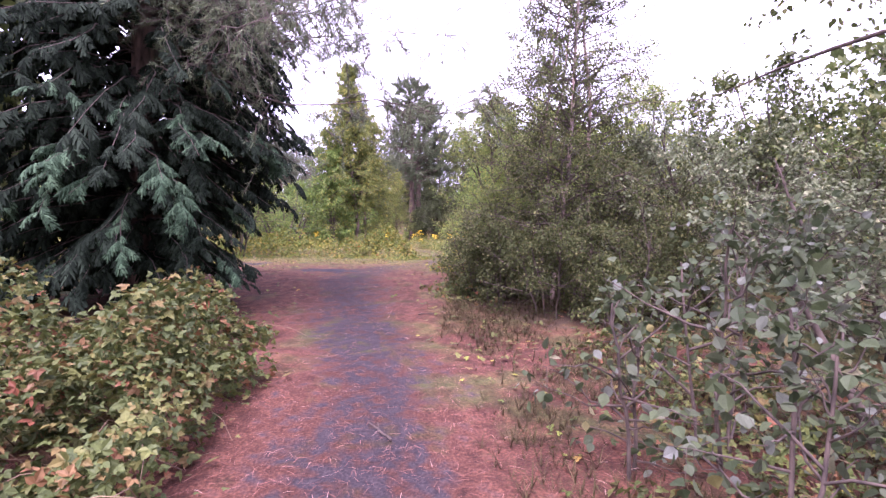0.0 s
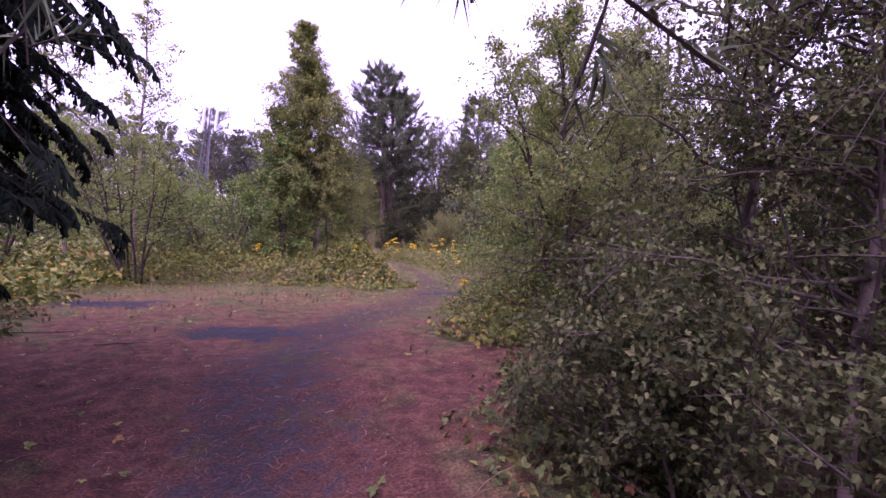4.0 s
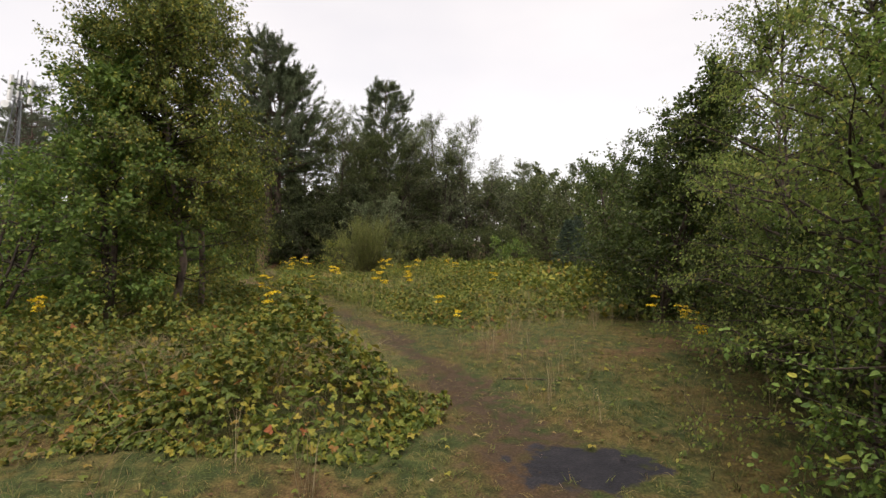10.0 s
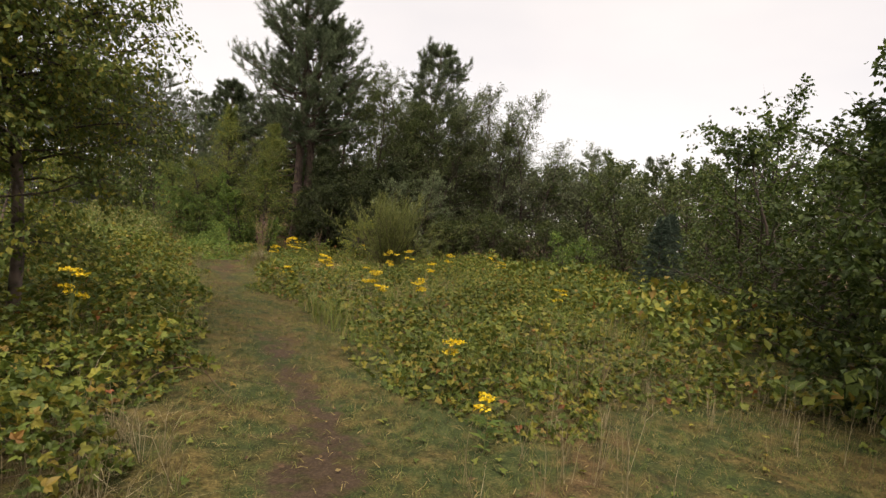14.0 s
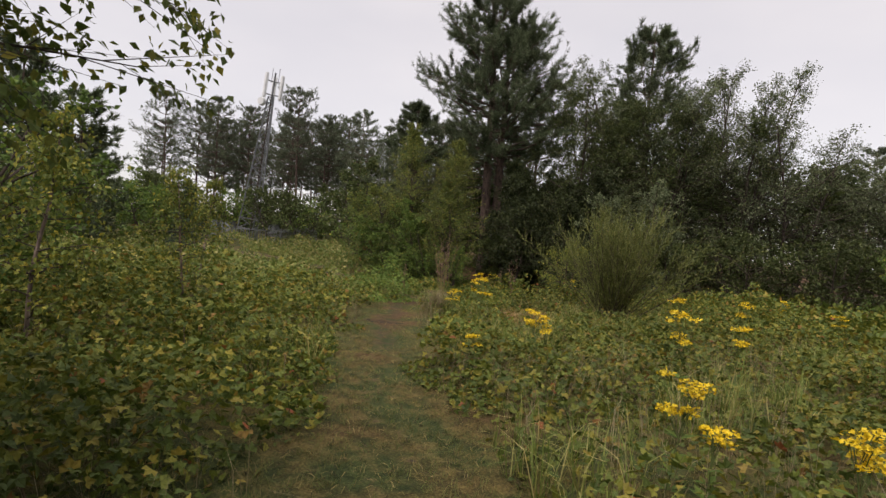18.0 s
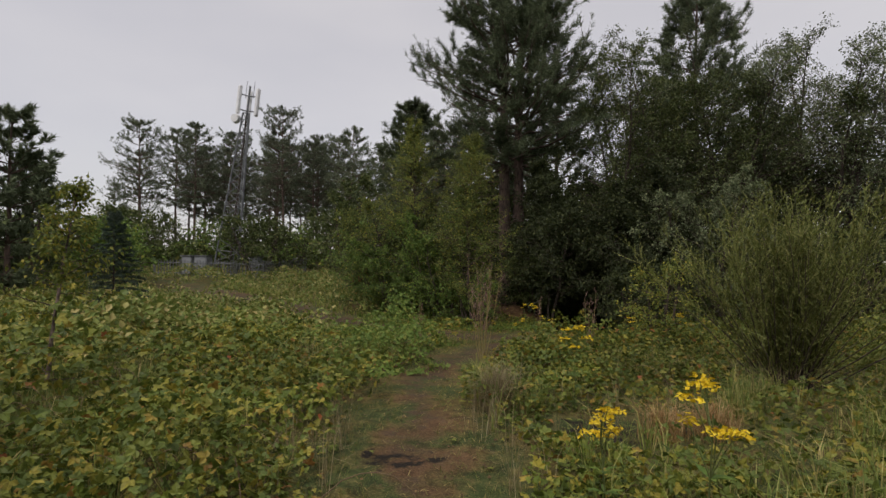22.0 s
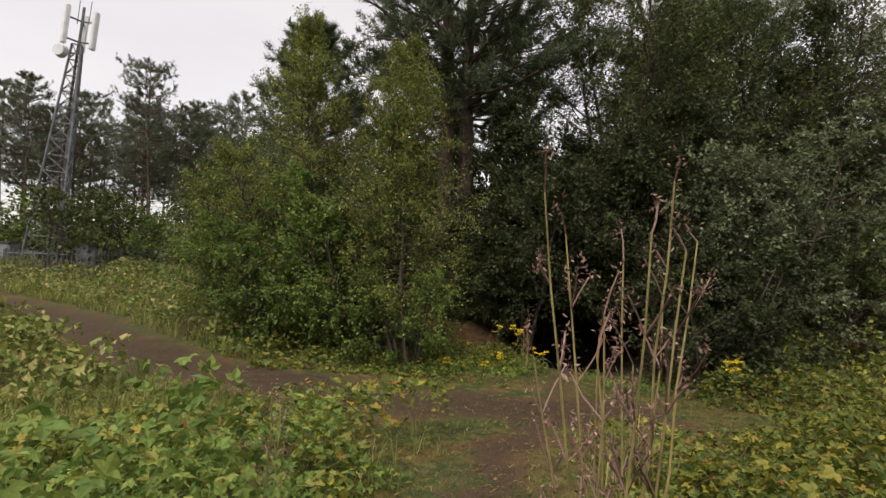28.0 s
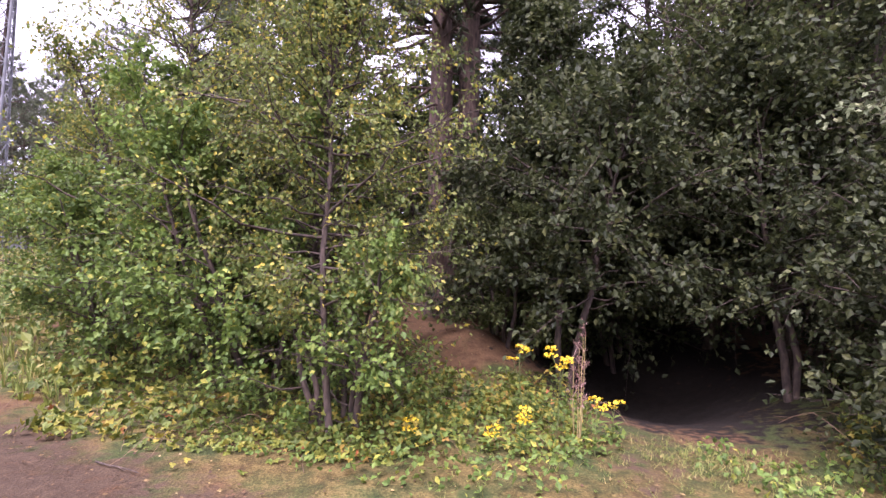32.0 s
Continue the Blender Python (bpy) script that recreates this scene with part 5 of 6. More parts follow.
for x, y, s in ((20, 52, 0.75), (25, 50, 0.75), (31, 46, 0.7), (36, 40, 0.65), (28, 20, 0.6), (34, 12, 0.62), (38, 26, 0.6), (30, 4, 0.6), (24, -2, 0.55)):
    copy_thing(p2, pose(x, y, float(ground_z(x, y)) - 3.5 * s, 0, 0, rr.uniform(0, 360)) @ Matrix.Scale(s, 4))
b0 = bush(130, 3.6, (-17.0, 24.0), "distant olive green leafy bush", M_HAZEL_LEAF, limbs=48, twigs=7, per=7, width=2.2, size=0.21, spread=0.4, group="distant bushes", jitter=0.1)
b1 = bush(131, 4.6, (-21.0, 57.0), "distant dark green leafy bush", M_SALLOW_LEAF, limbs=48, twigs=7, per=7, width=2.4, size=0.21, spread=0.4, group="distant bushes", jitter=0.1)
for k, (x, y, s) in enumerate(((-15.5, 27, .75), (-18, 30, .8), (-20, 24, .9), (-16, 20, .85), (-22, 18, 1.1), (-14, 15.5, .9), (-19, 12, 1.1), (-26, 26, 1.2), (-27, 46, 1.1), (-22, 54, 1.0), (-33, 52, 1.2), (-36, 58, 1.2), (-24, 64, 1.1), (-18, 60, 1.2), (-12, 52, 1.2), (-15, 58, 1.3), (-34, 66, 1.3), (-40, 62, 1.3), (-46, 56, 1.3), (-50, 48, 1.3), (-12.5, 6, 1.0), (-15, 0, 1.1), (-10, 4, .8), (-8.5, -3, 1.0), (-7, -8, 1.1), (8, -7, 1.0), (11, -3, 1.1), (13, 3, 1.2), (14.5, 8, 1.2), (15, 14, 1.2), (17, 20, 1.3), (18.5, 27, 1.3), (20, 33, 1.3), (23, 41, 1.4), (24, 14, 1.4), (-6, -14, 1.2), (0, -18, 1.4), (6, -15, 1.3), (-30, 14, 1.4), (-32, 22, 1.4), (-30, 33, 1.2), (13, 47, 1.6), (-4, 52, 1.4), (3, 52, 1.6), (-9, 55, 1.5), (18, 47, 1.5), (-28, 2, 1.5), (20, 4, 1.3), (22, -8, 1.4), (-18, -8, 1.3))):
    copy_thing((b0, b1)[k % 2], pose(x, y, float(ground_z(x, y)), 0, 0, 37 * k) @ Matrix.Scale(s, 4))


def bar(a, b, r, sides=6):
    a, b = np.array(a, float), np.array(b, float)
    return tubes(np.stack([a, b])[None], np.full((1, 2), r), sides)


def box(cx, cy, cz, sx, sy, sz, bevel=0.0):
    bm = bmesh.new()
    bmesh.ops.create_cube(bm, size=1.0, matrix=Matrix.Translation((cx, cy, cz)) @ Matrix.Diagonal((sx, sy, sz, 1)))
    if bevel:
        bmesh.ops.bevel(bm, geom=bm.edges[:], offset=bevel, segments=2, affect="EDGES")
    return bm


def mast(x, y, h=15.2):
    ob = thing("radio_mast", x, y, "grey steel lattice radio mast with panel antennas and a dish", "radio mast")
    ob.rotation_euler = (0, radians(5.9), 0)
    legs = [radians(a) for a in (90, 210, 330)]
    hl = h - 1.9

    def at(k, z):
        w = 1.15 - 0.85 * z / hl
        return (math.cos(legs[k]) * w, math.sin(legs[k]) * w, z)
    for k in range(3):
        part_np("leg", *bar(at(k, -0.3), at(k, hl), 0.06, 8), M_STEEL, ob)
    n = 14
    for i in range(n):
        z0, z1 = hl * i / n, hl * (i + 1) / n
        bodies = []
        for k in range(3):
            m = (k + 1) % 3
            bodies += [bar(at(k, z0), at(m, z1), 0.024, 5), bar(at(m, z0), at(k, z1), 0.024, 5), bar(at(k, z1), at(m, z1), 0.024, 5)]
        part_np("lattice_bay", *joined(*bodies), M_STEEL, ob)
    part_np("ladder_rail", *bar((0.06, 0.25, 0), (0.06, 0.12, hl), 0.05), M_STEEL, ob)
    part_np("cable_run", *bar((-0.12, 0.15, 0), (-0.1, 0.1, hl), 0.07), M_TWIG, ob)
    part_np("top_pole", *bar((0, 0, hl - 0.5), (0, 0, h + 0.2), 0.07), M_STEEL, ob)
    for k in range(3):
        a = legs[k] + 0.5
        c, s = math.cos(a), math.sin(a)
        for z in (0.15, 1.3):
            part_np("antenna_arm", *bar((0, 0, hl + z), (c * 0.62, s * 0.62, hl + z), 0.05), M_STEEL, ob)
        bm = box(0, 0, 0, 0.22, 0.34, 2.1, 0.04)
        bmesh.ops.transform(bm, matrix=Matrix.Translation((c * 0.75, s * 0.75, hl + 0.85)) @ Matrix.Rotation(a, 4, "Z"), verts=bm.verts)
        part("panel_antenna", bm, M_PANEL, ob, "pale grey panel antenna")
    for sx in (-0.35, 0.3):
        part_np("whip_antenna", *bar((sx, 0.1, hl + 1.2), (sx, 0.1, h + 0.6), 0.02), M_STEEL, ob)
    bm = bmesh.new()
    bmesh.ops.create_cone(bm, cap_ends=True, segments=20, radius1=0.38, radius2=0.3, depth=0.3, matrix=Matrix.Translation((-0.75, -0.3, hl - 0.5)) @ Matrix.Rotation(radians(90), 4, "X"))
    part("dish", bm, M_PANEL, ob, "small round microwave dish")
    part_np("dish_bracket", *bar((-0.2, 0, hl - 0.5), (-0.75, -0.2, hl - 0.5), 0.05), M_STEEL, ob)


mast(-25.2, 55.5, 14.3)


def fence_panel(x0, y0, x1, y1):
    ob = thing("fence_panel", (x0 + x1) / 2, (y0 + y1) / 2, "grey steel palisade fence round the mast", "fence", "mast fence")
    dx, dy = (x1 - x0) / 2, (y1 - y0) / 2
    for z in (0.25, 1.0):
        part_np("rail", *bar((-dx, -dy, z), (dx, dy, z), 0.03, 4), M_STEEL, ob)
    for s in (-1, 1):
        part_np("post", *bar((s * dx, s * dy, -0.4), (s * dx, s * dy, 1.25), 0.05, 4), M_STEEL, ob)
    for k in range(9):
        s = -0.9 + 1.8 * k / 8
        part_np("pale", *bar((s * dx, s * dy, 0.05), (s * dx, s * dy, 1.2), 0.035, 4), M_STEEL, ob)


for k in range(4):
    fence_panel(-29.8 + 2.2 * k, 53.2, -27.6 + 2.2 * k, 53.2)
for k in range(3):
    fence_panel(-21.0, 53.2 + 2.2 * k, -21.0, 55.4 + 2.2 * k)
for x, w in ((-27.2, 1.05), (-28.4, 0.85), (-22.8, 0.7)):
    ob = thing("equipment_cabinet", x, 55.2, "grey steel equipment cabinet beside the mast", "cabinet", "mast cabinets")
    part("body", box(0, 0, 0.7, w, 0.7, 1.4, 0.02), M_CABINET, ob)
    part("door", box(0, -0.36, 0.7, w * 0.86, 0.03, 1.2, 0.008), M_CABINET, ob)
    part("roof", box(0, 0, 1.43, w + 0.12, 0.85, 0.07, 0.01), M_STEEL, ob)

# ---- the big cypress and the pine over the start ----
def cypress(at, h=11.5):
    r = np.random.default_rng(201)
    ob = thing("cypress_tree", *at, "huge dark cypress with drooping flat sprays to the ground", "cypress tree")
    st = wander(r, np.array([[0, 0, -0.2]]), np.array([[0, 0, 1.0]]), np.array([h]), 10, 0, 0.02)
    v, f = tubes(st, 0.24 * (1 - np.linspace(0, 0.93, 10)[None]), 10)
    part_np("trunk", v, f, M_PINE_BARK, ob, smooth=True)
    n = 540
    u = np.r_[np.sort(np.r_[r.uniform(0.05, 0.45, 320), r.uniform(0.45, 0.97, 110)]), r.uniform(0.15, 0.46, 110)]
    a = np.r_[np.arange(430) * 2.39996 + r.uniform(-0.3, 0.3, 430), r.uniform(-0.2, 1.25, 110)]
    e = 0.22 - 0.25 * u + r.normal(0, 0.1, n)
    hd = np.stack([np.cos(a) * np.cos(e), np.sin(a) * np.cos(e), np.sin(e)], -1)
    # the low limbs are short towards the clearing, where the crown lifts off the ground
    reach = np.interp(u, (0.05, 0.1, 0.2, 0.35, 0.6, 1), (1.9, 2.0, 2.2, 2.3, 1.7, 0.2)) * r.uniform(0.8, 1.08, n)
    reach[430:] *= 0.9
    reach = np.where(np.cos(a - 0.5) > 0.3, np.minimum(reach, 2.1), reach)
    reach *= 1 - 0.42 * np.clip(0.6 * np.cos(a) + 0.8 * np.sin(a), 0, 1) * np.clip((0.22 - u) / 0.08, 0, 1)
    lim = wander(r, np.stack([0 * u, 0 * u, u * h], -1), hd, reach, 7, 0.5, 0.16)
    lr = (0.006 * reach + 0.003)[:, None] * (1 - np.linspace(0, 0.85, 7)[None])
    part_np("branchwork", *tubes(lim, lr, 4), M_TWIG, ob, smooth=True, kind="stuff")
    who = np.repeat(np.arange(n), np.where((u < 0.46) & (np.cos(a + 0.4) > -0.25), 34, 12))
    ft = r.uniform(0.12, 1.0, len(who)) ** 0.8 * 5.999
    lo = ft.astype(int)
    p = lim[who, lo] + (lim[who, lo + 1] - lim[who, lo]) * (ft - lo)[:, None]
    out = hd[who] * np.array((1, 1, 0.2))
    side = np.cross(out, np.array((0, 0, 1.0))) * r.choice((-1, 1), len(who))[:, None]
    # the sprays of a limb lie side by side like shingles and hang at their tips
    head = unit(out * 0.8 + side * r.uniform(0.1, 0.9, (len(who), 1)) + r.normal(0, 0.16, out.shape) + np.array((0, 0, -0.35)))
    up = unit(np.array((0, 0, 1.0)) + 0.4 * out + r.normal(0, 0.16, out.shape))
    size = r.uniform(0.11, 0.3, len(p)) * np.where((u < 0.46) & (np.cos(a + 0.4) > -0.25), 1, 1.7)[who]
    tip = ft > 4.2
    # Low tips facing the start take the painted-lit tone, all others the shaded one.
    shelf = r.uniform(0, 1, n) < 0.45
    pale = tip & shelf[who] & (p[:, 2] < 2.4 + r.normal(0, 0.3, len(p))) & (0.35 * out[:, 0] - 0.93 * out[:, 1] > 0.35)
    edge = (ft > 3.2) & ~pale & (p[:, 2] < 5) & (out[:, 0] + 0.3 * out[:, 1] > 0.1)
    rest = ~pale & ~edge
    for name, pick, shape, mat, label in (("outer_spray_layer", pale, FROND, M_CYPRESS_LIT, "drooping grey-green flat sprays, painted pale where light catches them"), ("edge_spray_layer", edge, FROND, M_CYPRESS_SHADED, "feathery edge sprays, painted dark as in shade"),
                                          ("inner_spray_layer", rest, COARSE_FROND, M_CYPRESS_SHADED, "inner sprays of the cypress, painted dark as in shade")):
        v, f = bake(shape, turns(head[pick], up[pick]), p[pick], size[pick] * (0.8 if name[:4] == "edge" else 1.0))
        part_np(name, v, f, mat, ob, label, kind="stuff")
    return ob


cypress((-3.1, -0.15))


def leaning_pine(seed, at, h, label):
    """A slim pine whose few long limbs hang over the path, with fine drooping shoots."""
    r = np.random.default_rng(seed)
    ob = thing("pine_tree", *at, label, "pine tree")
    st = wander(r, np.array([[0, 0, -0.2]]), np.array([[0, 0, 1.0]]), np.array([h]), 10, 0, 0.03)
    part_np("trunk", *tubes(st, 0.13 * (1 - np.linspace(0, 0.9, 10)[None]), 10), M_PINE_BARK, ob, smooth=True)
    az = np.radians((-33, -25, -42, -14, -50, 2, -8, -62, 20, -30, 120, 170, 230, 80, -100))
    zs = np.array((3.0, 3.2, 3.35, 3.5, 3.6, 3.7, 3.9, 4.0, 4.2, 4.3, 4.6, 5.4, 5.0, 5.8, 6.2))
    ln = np.array((3.9, 4.5, 4.0, 3.4, 3.7, 2.8, 3.9, 3.2, 2.4, 4.3, 1.6, 1.5, 1.6, 1.4, 1.5))
    hd = unit(np.stack([np.cos(az), np.sin(az), 0.06 + 0 * az], -1))
    n = len(az)
    lim = wander(r, np.stack([0 * zs, 0 * zs, zs], -1), hd, ln, 9, 0.1, 0.3)
    for k in range(n):
        part_np("limb", *tubes(lim[k:k + 1], (0.0032 * ln[k] + 0.003) * (1 - np.linspace(0, 0.8, 9)[None]), 5), M_TWIG, ob, smooth=True)
    who = np.repeat(np.arange(n), 34)
    ft = r.uniform(0.2, 1, len(who)) * 7.999
    lo = ft.astype(int)
    org = lim[who, lo] + (lim[who, lo + 1] - lim[who, lo]) * (ft - lo)[:, None]
    tw = wander(r, org, unit(hd[who] * 0.4 + r.normal(0, 0.55, org.shape) + np.array((0, 0, -0.25))), r.uniform(0.25, 0.75, len(who)), 5, 0.3, 0.35)
    who2 = np.repeat(np.arange(len(tw)), 4)
    f2 = r.uniform(0.2, 1, len(who2)) * 3.999
    lo = f2.astype(int)
    d2 = tw[who2, lo + 1] - tw[who2, lo]
    sh = wander(r, tw[who2, lo] + d2 * (f2 - lo)[:, None], unit(unit(d2) * 0.6 + r.normal(0, 0.55, d2.shape) + np.array((0, 0, -0.15))), r.uniform(0.08, 0.24, len(who2)), 4, 0.1, 0.3)
    part_np("twig_spray", *joined(tubes(tw, 0.0065 * (1 - np.linspace(0, 0.6, 5)[None]) * np.ones((len(tw), 1)), 3), tubes(sh[:, ::3], 0.004 * np.ones((len(sh), 2)), 3)), M_TWIG, ob, "fine drooping twigs", kind="stuff")
    p, d = on_twigs(r, sh, 3)
    v, f = bake(TUFT_NEAR, turns(unit(d + r.normal(0, 0.2, d.shape)), r.normal(size=d.shape)), p, 0.12 * r.uniform(0.7, 1.2, len(p)))
    part_np("needle_foliage", v, f, M_NEEDLE, ob, "sparse brushes of needles", kind="stuff")


leaning_pine(202, (-2.7, 0.0), 9.5, "pine behind the cypress with thin limbs over the path")


# ---- brambles ----
def bramble_patch(seed, cx, cy, rx, ry, h, dens=190, size=0.105, dry=False, name="bramble_patch", label="", singles=0):
    """A mound of brambles: arching canes and layer upon layer of three-part leaves."""
    r = np.random.default_rng(seed)
    label = label or ("fresh light green weeds and brambles" if dry == 2 else "half-dry bramble patch with reddish leaves" if dry else "waist-high mound of green brambles with a few yellow leaves" if h > 0.7 else "low spreading bramble patch with yellowing leaves")
    ob = thing(name, cx, cy, label, "bramble", "brambles")
    z0 = float(ground_z(cx, cy))
    n = int(dens * rx * ry * 3.14)
    a, q = r.uniform(0, 2 * np.pi, n), np.sqrt(r.uniform(0, 1, n)) * (1 + 0.16 * np.sin(3 * r.uniform(0, 6.28) + 0))
    edge = 1 + 0.18 * np.sin(2 * a + seed) + 0.12 * np.sin(5 * a + 2 * seed) + 0.06 * np.sin(9 * a)
    x, y = np.cos(a) * q * rx * edge, np.sin(a) * q * ry * edge
    dome = np.clip(1 - q ** 2.4, 0.0, 1) ** 0.7
    lump = 0.74 + 0.44 * np.sin(2.6 * x + seed) * np.cos(2.9 * y - seed) + 0.26 * np.sin(5.3 * x - y) * np.sin(4.7 * y) + 0.14 * np.sin(10.1 * x + 2 * y) * np.sin(9.3 * y - x)
    top = h * dome * lump
    depth = np.minimum(r.exponential(0.15, n), 0.7)
    z = ground_z(cx + x, cy + y) - z0 + np.maximum(top - depth + r.normal(0, 0.03, n), 0.02 + r.uniform(0, 0.05, n))
    p = np.stack([x, y, z], -1)
    slope = np.stack([np.cos(a), np.sin(a), 0 * a], -1) * (q ** 2)[:, None]
    up = unit(np.array((0, 0, 1.0)) + 0.7 * slope + r.normal(0, 0.44, p.shape))
    hd = r.normal(size=p.shape) + 0.5 * slope - np.array((0, 0, 0.25))
    rot, big = turns(hd, up), size * r.uniform(0.6, 1.25, n)
    if singles:
        # the topmost leaves are objects of their own
        order = np.argsort(-(z - top + 0.25 * (x * (1 if cx < 0 else -1))))
        shared = mesh_np("leaf", TRIFOLIATE[0], TRIFOLIATE[1], (M_BRAMBLE, M_BRAMBLE_DRY, M_WEED)[dry])
        for k in order[:singles]:
            leaf = new("leaf", shared)
            leaf.parent = ob
            m = np.eye(4)
            m[:3, :3], m[:3, 3] = rot[k] * big[k], p[k]
            leaf.matrix_local = Matrix(m.tolist())
        rest = order[singles:]
        rot, big, p = rot[rest], big[rest], p[rest]
    v, f = bake(TRIFOLIATE_FAR if size > 0.09 else TRIFOLIATE, rot, p, big)
    part_np("foliage", v, f, (M_BRAMBLE, M_BRAMBLE_DRY, M_WEED)[dry], ob, "three-part bramble leaves", kind="stuff")
    m = max(8, int(14 * rx * ry))
    a = r.uniform(0, 6.28, m)
    q = np.sqrt(r.uniform(0, 0.8, m))
    bx, by = np.cos(a) * q * rx, np.sin(a) * q * ry
    base = np.stack([bx, by, ground_z(cx + bx, cy + by) - z0 - 0.05], -1)
    a2 = r.uniform(0, 6.28, m)
    hd = unit(np.stack([np.cos(a2), np.sin(a2), r.uniform(0.8, 1.8, m)], -1))
    ln = np.minimum((h + 0.25) * r.uniform(0.9, 1.6, m), 1.8)
    cane = wander(r, base, hd, ln, 8, 0.75, 0.1)
    gz = ground_z(cx + cane[..., 0], cy + cane[..., 1]) - z0
    cane[..., 2] = np.maximum(cane[..., 2], gz + 0.01)
    part_np("cane_tangle", *tubes(cane, 0.005 * (1 - np.linspace(0, 0.6, 8)[None]) * np.ones((m, 1)), 4), M_CANE, ob, "thin arching canes", smooth=True, kind="stuff")
    return ob


BRAMBLES = (
    (-0.85, -4.3, 1.0, 1.9, 0.86, 1), (-1.6, -2.3, 1.0, 1.1, 0.8, 1), (-2.4, -3.8, 1.2, 1.6, 0.9, 1), (2.9, -5.6, 0.7, 1.2, 0.25, 1), (3.4, -2.3, 0.75, 1.0, 0.3, 1), (3.6, -3.7, 0.8, 0.8, 0.4, 1),
    (-4.7, 2.6, 1.4, 1.2, 0.55, 1), (-5.6, 4.4, 1.3, 0.9, 0.5, 1), (-7.4, 5.6, 1.7, 1.6, 0.7, 0), (2.0, 2.1, 0.6, 0.9, 0.35, 1), (1.45, 3.9, 0.7, 1.2, 0.5, 0), (1.5, 0.9, 0.55, 0.8, 0.4, 1), (4.3, -0.9, 0.6, 0.5, 0.5, 1), (1.95, 5.7, 0.6, 1.0, 0.5, 0),
    (-5.8, 10.4, 1.9, 1.1, 0.7, 0), (-7.8, 9.4, 1.7, 1.5, 0.9, 0), (-5.8, 12.4, 2.2, 1.7, 0.95, 0), (-8.8, 13.2, 2.2, 1.7, 1.0, 0), (-1.3, 10.1, 1.5, 0.85, 0.92, 0), (-2.9, 10.6, 1.1, 0.8, 0.5, 0), (-3.9, 11.6, 1.2, 1.0, 0.65, 0), (-2.2, 11.6, 1.2, 0.7, 0.6, 0), (-3.3, 13.2, 1.2, 0.9, 0.6, 0),
    (-1.5, 12.9, 0.95, 1.3, 0.6, 0), (-2.0, 15.2, 1.2, 1.5, 0.75, 0), (-4.0, 14.6, 1.6, 1.6, 0.95, 0), (-2.9, 17.2, 1.1, 1.3, 0.8, 0), (-6.6, 17.6, 1.8, 1.8, 1.0, 0),
    (-3.6, 20.2, 1.15, 1.5, 0.9, 0), (-5.8, 21.0, 1.8, 2.0, 1.1, 0), (-4.4, 23.0, 1.25, 1.5, 0.8, 0), (-6.8, 24.2, 1.9, 2.0, 0.95, 0), (-5.3, 26.0, 1.3, 1.6, 0.65, 0), (-8.6, 21.5, 2.0, 2.4, 1.1, 0),
    (-4.5, 28.7, 0.8, 0.95, 1.05, 2), (-1.75, 28.8, 0.8, 0.9, 0.9, 0), (-4.85, 30.1, 0.95, 0.85, 1.2, 2), (-4.5, 31.0, 0.5, 0.5, 0.45, 2), (-7.4, 28.2, 2.0, 2.0, 0.75, 0), (-9.6, 26.0, 2.0, 2.4, 0.95, 0), (-4.75, 31.9, 0.8, 1.0, 0.55, 2), (-6.3, 31.4, 1.1, 1.3, 0.5, 2), (-8.2, 32.0, 1.6, 1.6, 0.6, 0), (-11.5, 30.0, 2.4, 2.6, 0.8, 0),
    (2.2, 15.6, 1.2, 1.3, 0.45, 0), (1.6, 17.6, 0.9, 1.1, 0.45, 0), (3.4, 17.6, 1.4, 1.4, 0.6, 0), (3.6, 20.2, 1.6, 1.5, 0.55, 0), (-0.35, 20.9, 0.85, 1.1, 0.6, 0), (1.2, 21.4, 1.1, 1.3, 0.55, 0), (-0.9, 23.6, 0.7, 0.8, 0.5, 0), (0.5, 23.8, 0.9, 0.8, 0.45, 0),
    (4.6, 23.0, 1.8, 1.8, 0.65, 0), (-0.4, 28.3, 1.2, 0.85, 0.65, 0), (-1.2, 30.0, 0.95, 1.0, 1.1, 0), (0.2, 30.3, 1.3, 1.0, 0.8, 0), (2.8, 25.6, 1.4, 1.3, 0.6, 0), (4.8, 26.8, 2.0, 2.0, 0.8, 0), (-1.2, 31.4, 0.85, 1.0, 0.6, 0), (0.5, 32.8, 1.3, 1.2, 0.6, 0),
    (2.6, 32.4, 1.6, 1.6, 0.9, 0), (5.2, 31.4, 2.0, 2.2, 0.9, 0), (6.6, 19.0, 1.6, 1.9, 0.75, 0), (7.2, 22.8, 2.0, 2.0, 0.85, 0), (8.0, 27.6, 2.2, 2.2, 0.9, 0), (4.4, 15.6, 0.9, 0.9, 0.6, 0),
    (-5.2, 37.9, 1.4, 0.6, 0.5, 0), (-3.9, 37.6, 0.9, 0.5, 0.35, 0), (-2.6, 38.2, 0.9, 0.7, 0.4, 0), (-1.9, 39.3, 0.6, 0.6, 0.4, 0), (-6.4, 38.1, 0.8, 0.5, 0.45, 0), (-7.2, 39.0, 0.9, 0.6, 0.5, 0), (-3.2, 38.7, 0.9, 0.6, 0.4, 0), (1.25, 37.5, 0.75, 0.9, 0.9, 0), (2.2, 36.4, 1.2, 1.1, 0.95, 0), (0.95, 35.7, 0.7, 0.7, 0.6, 0), (1.7, 35.0, 0.9, 0.8, 0.7, 0), (4.2, 35.6, 1.6, 1.5, 1.0, 0), (7.2, 35.0, 2.2, 2.2, 1.1, 0))
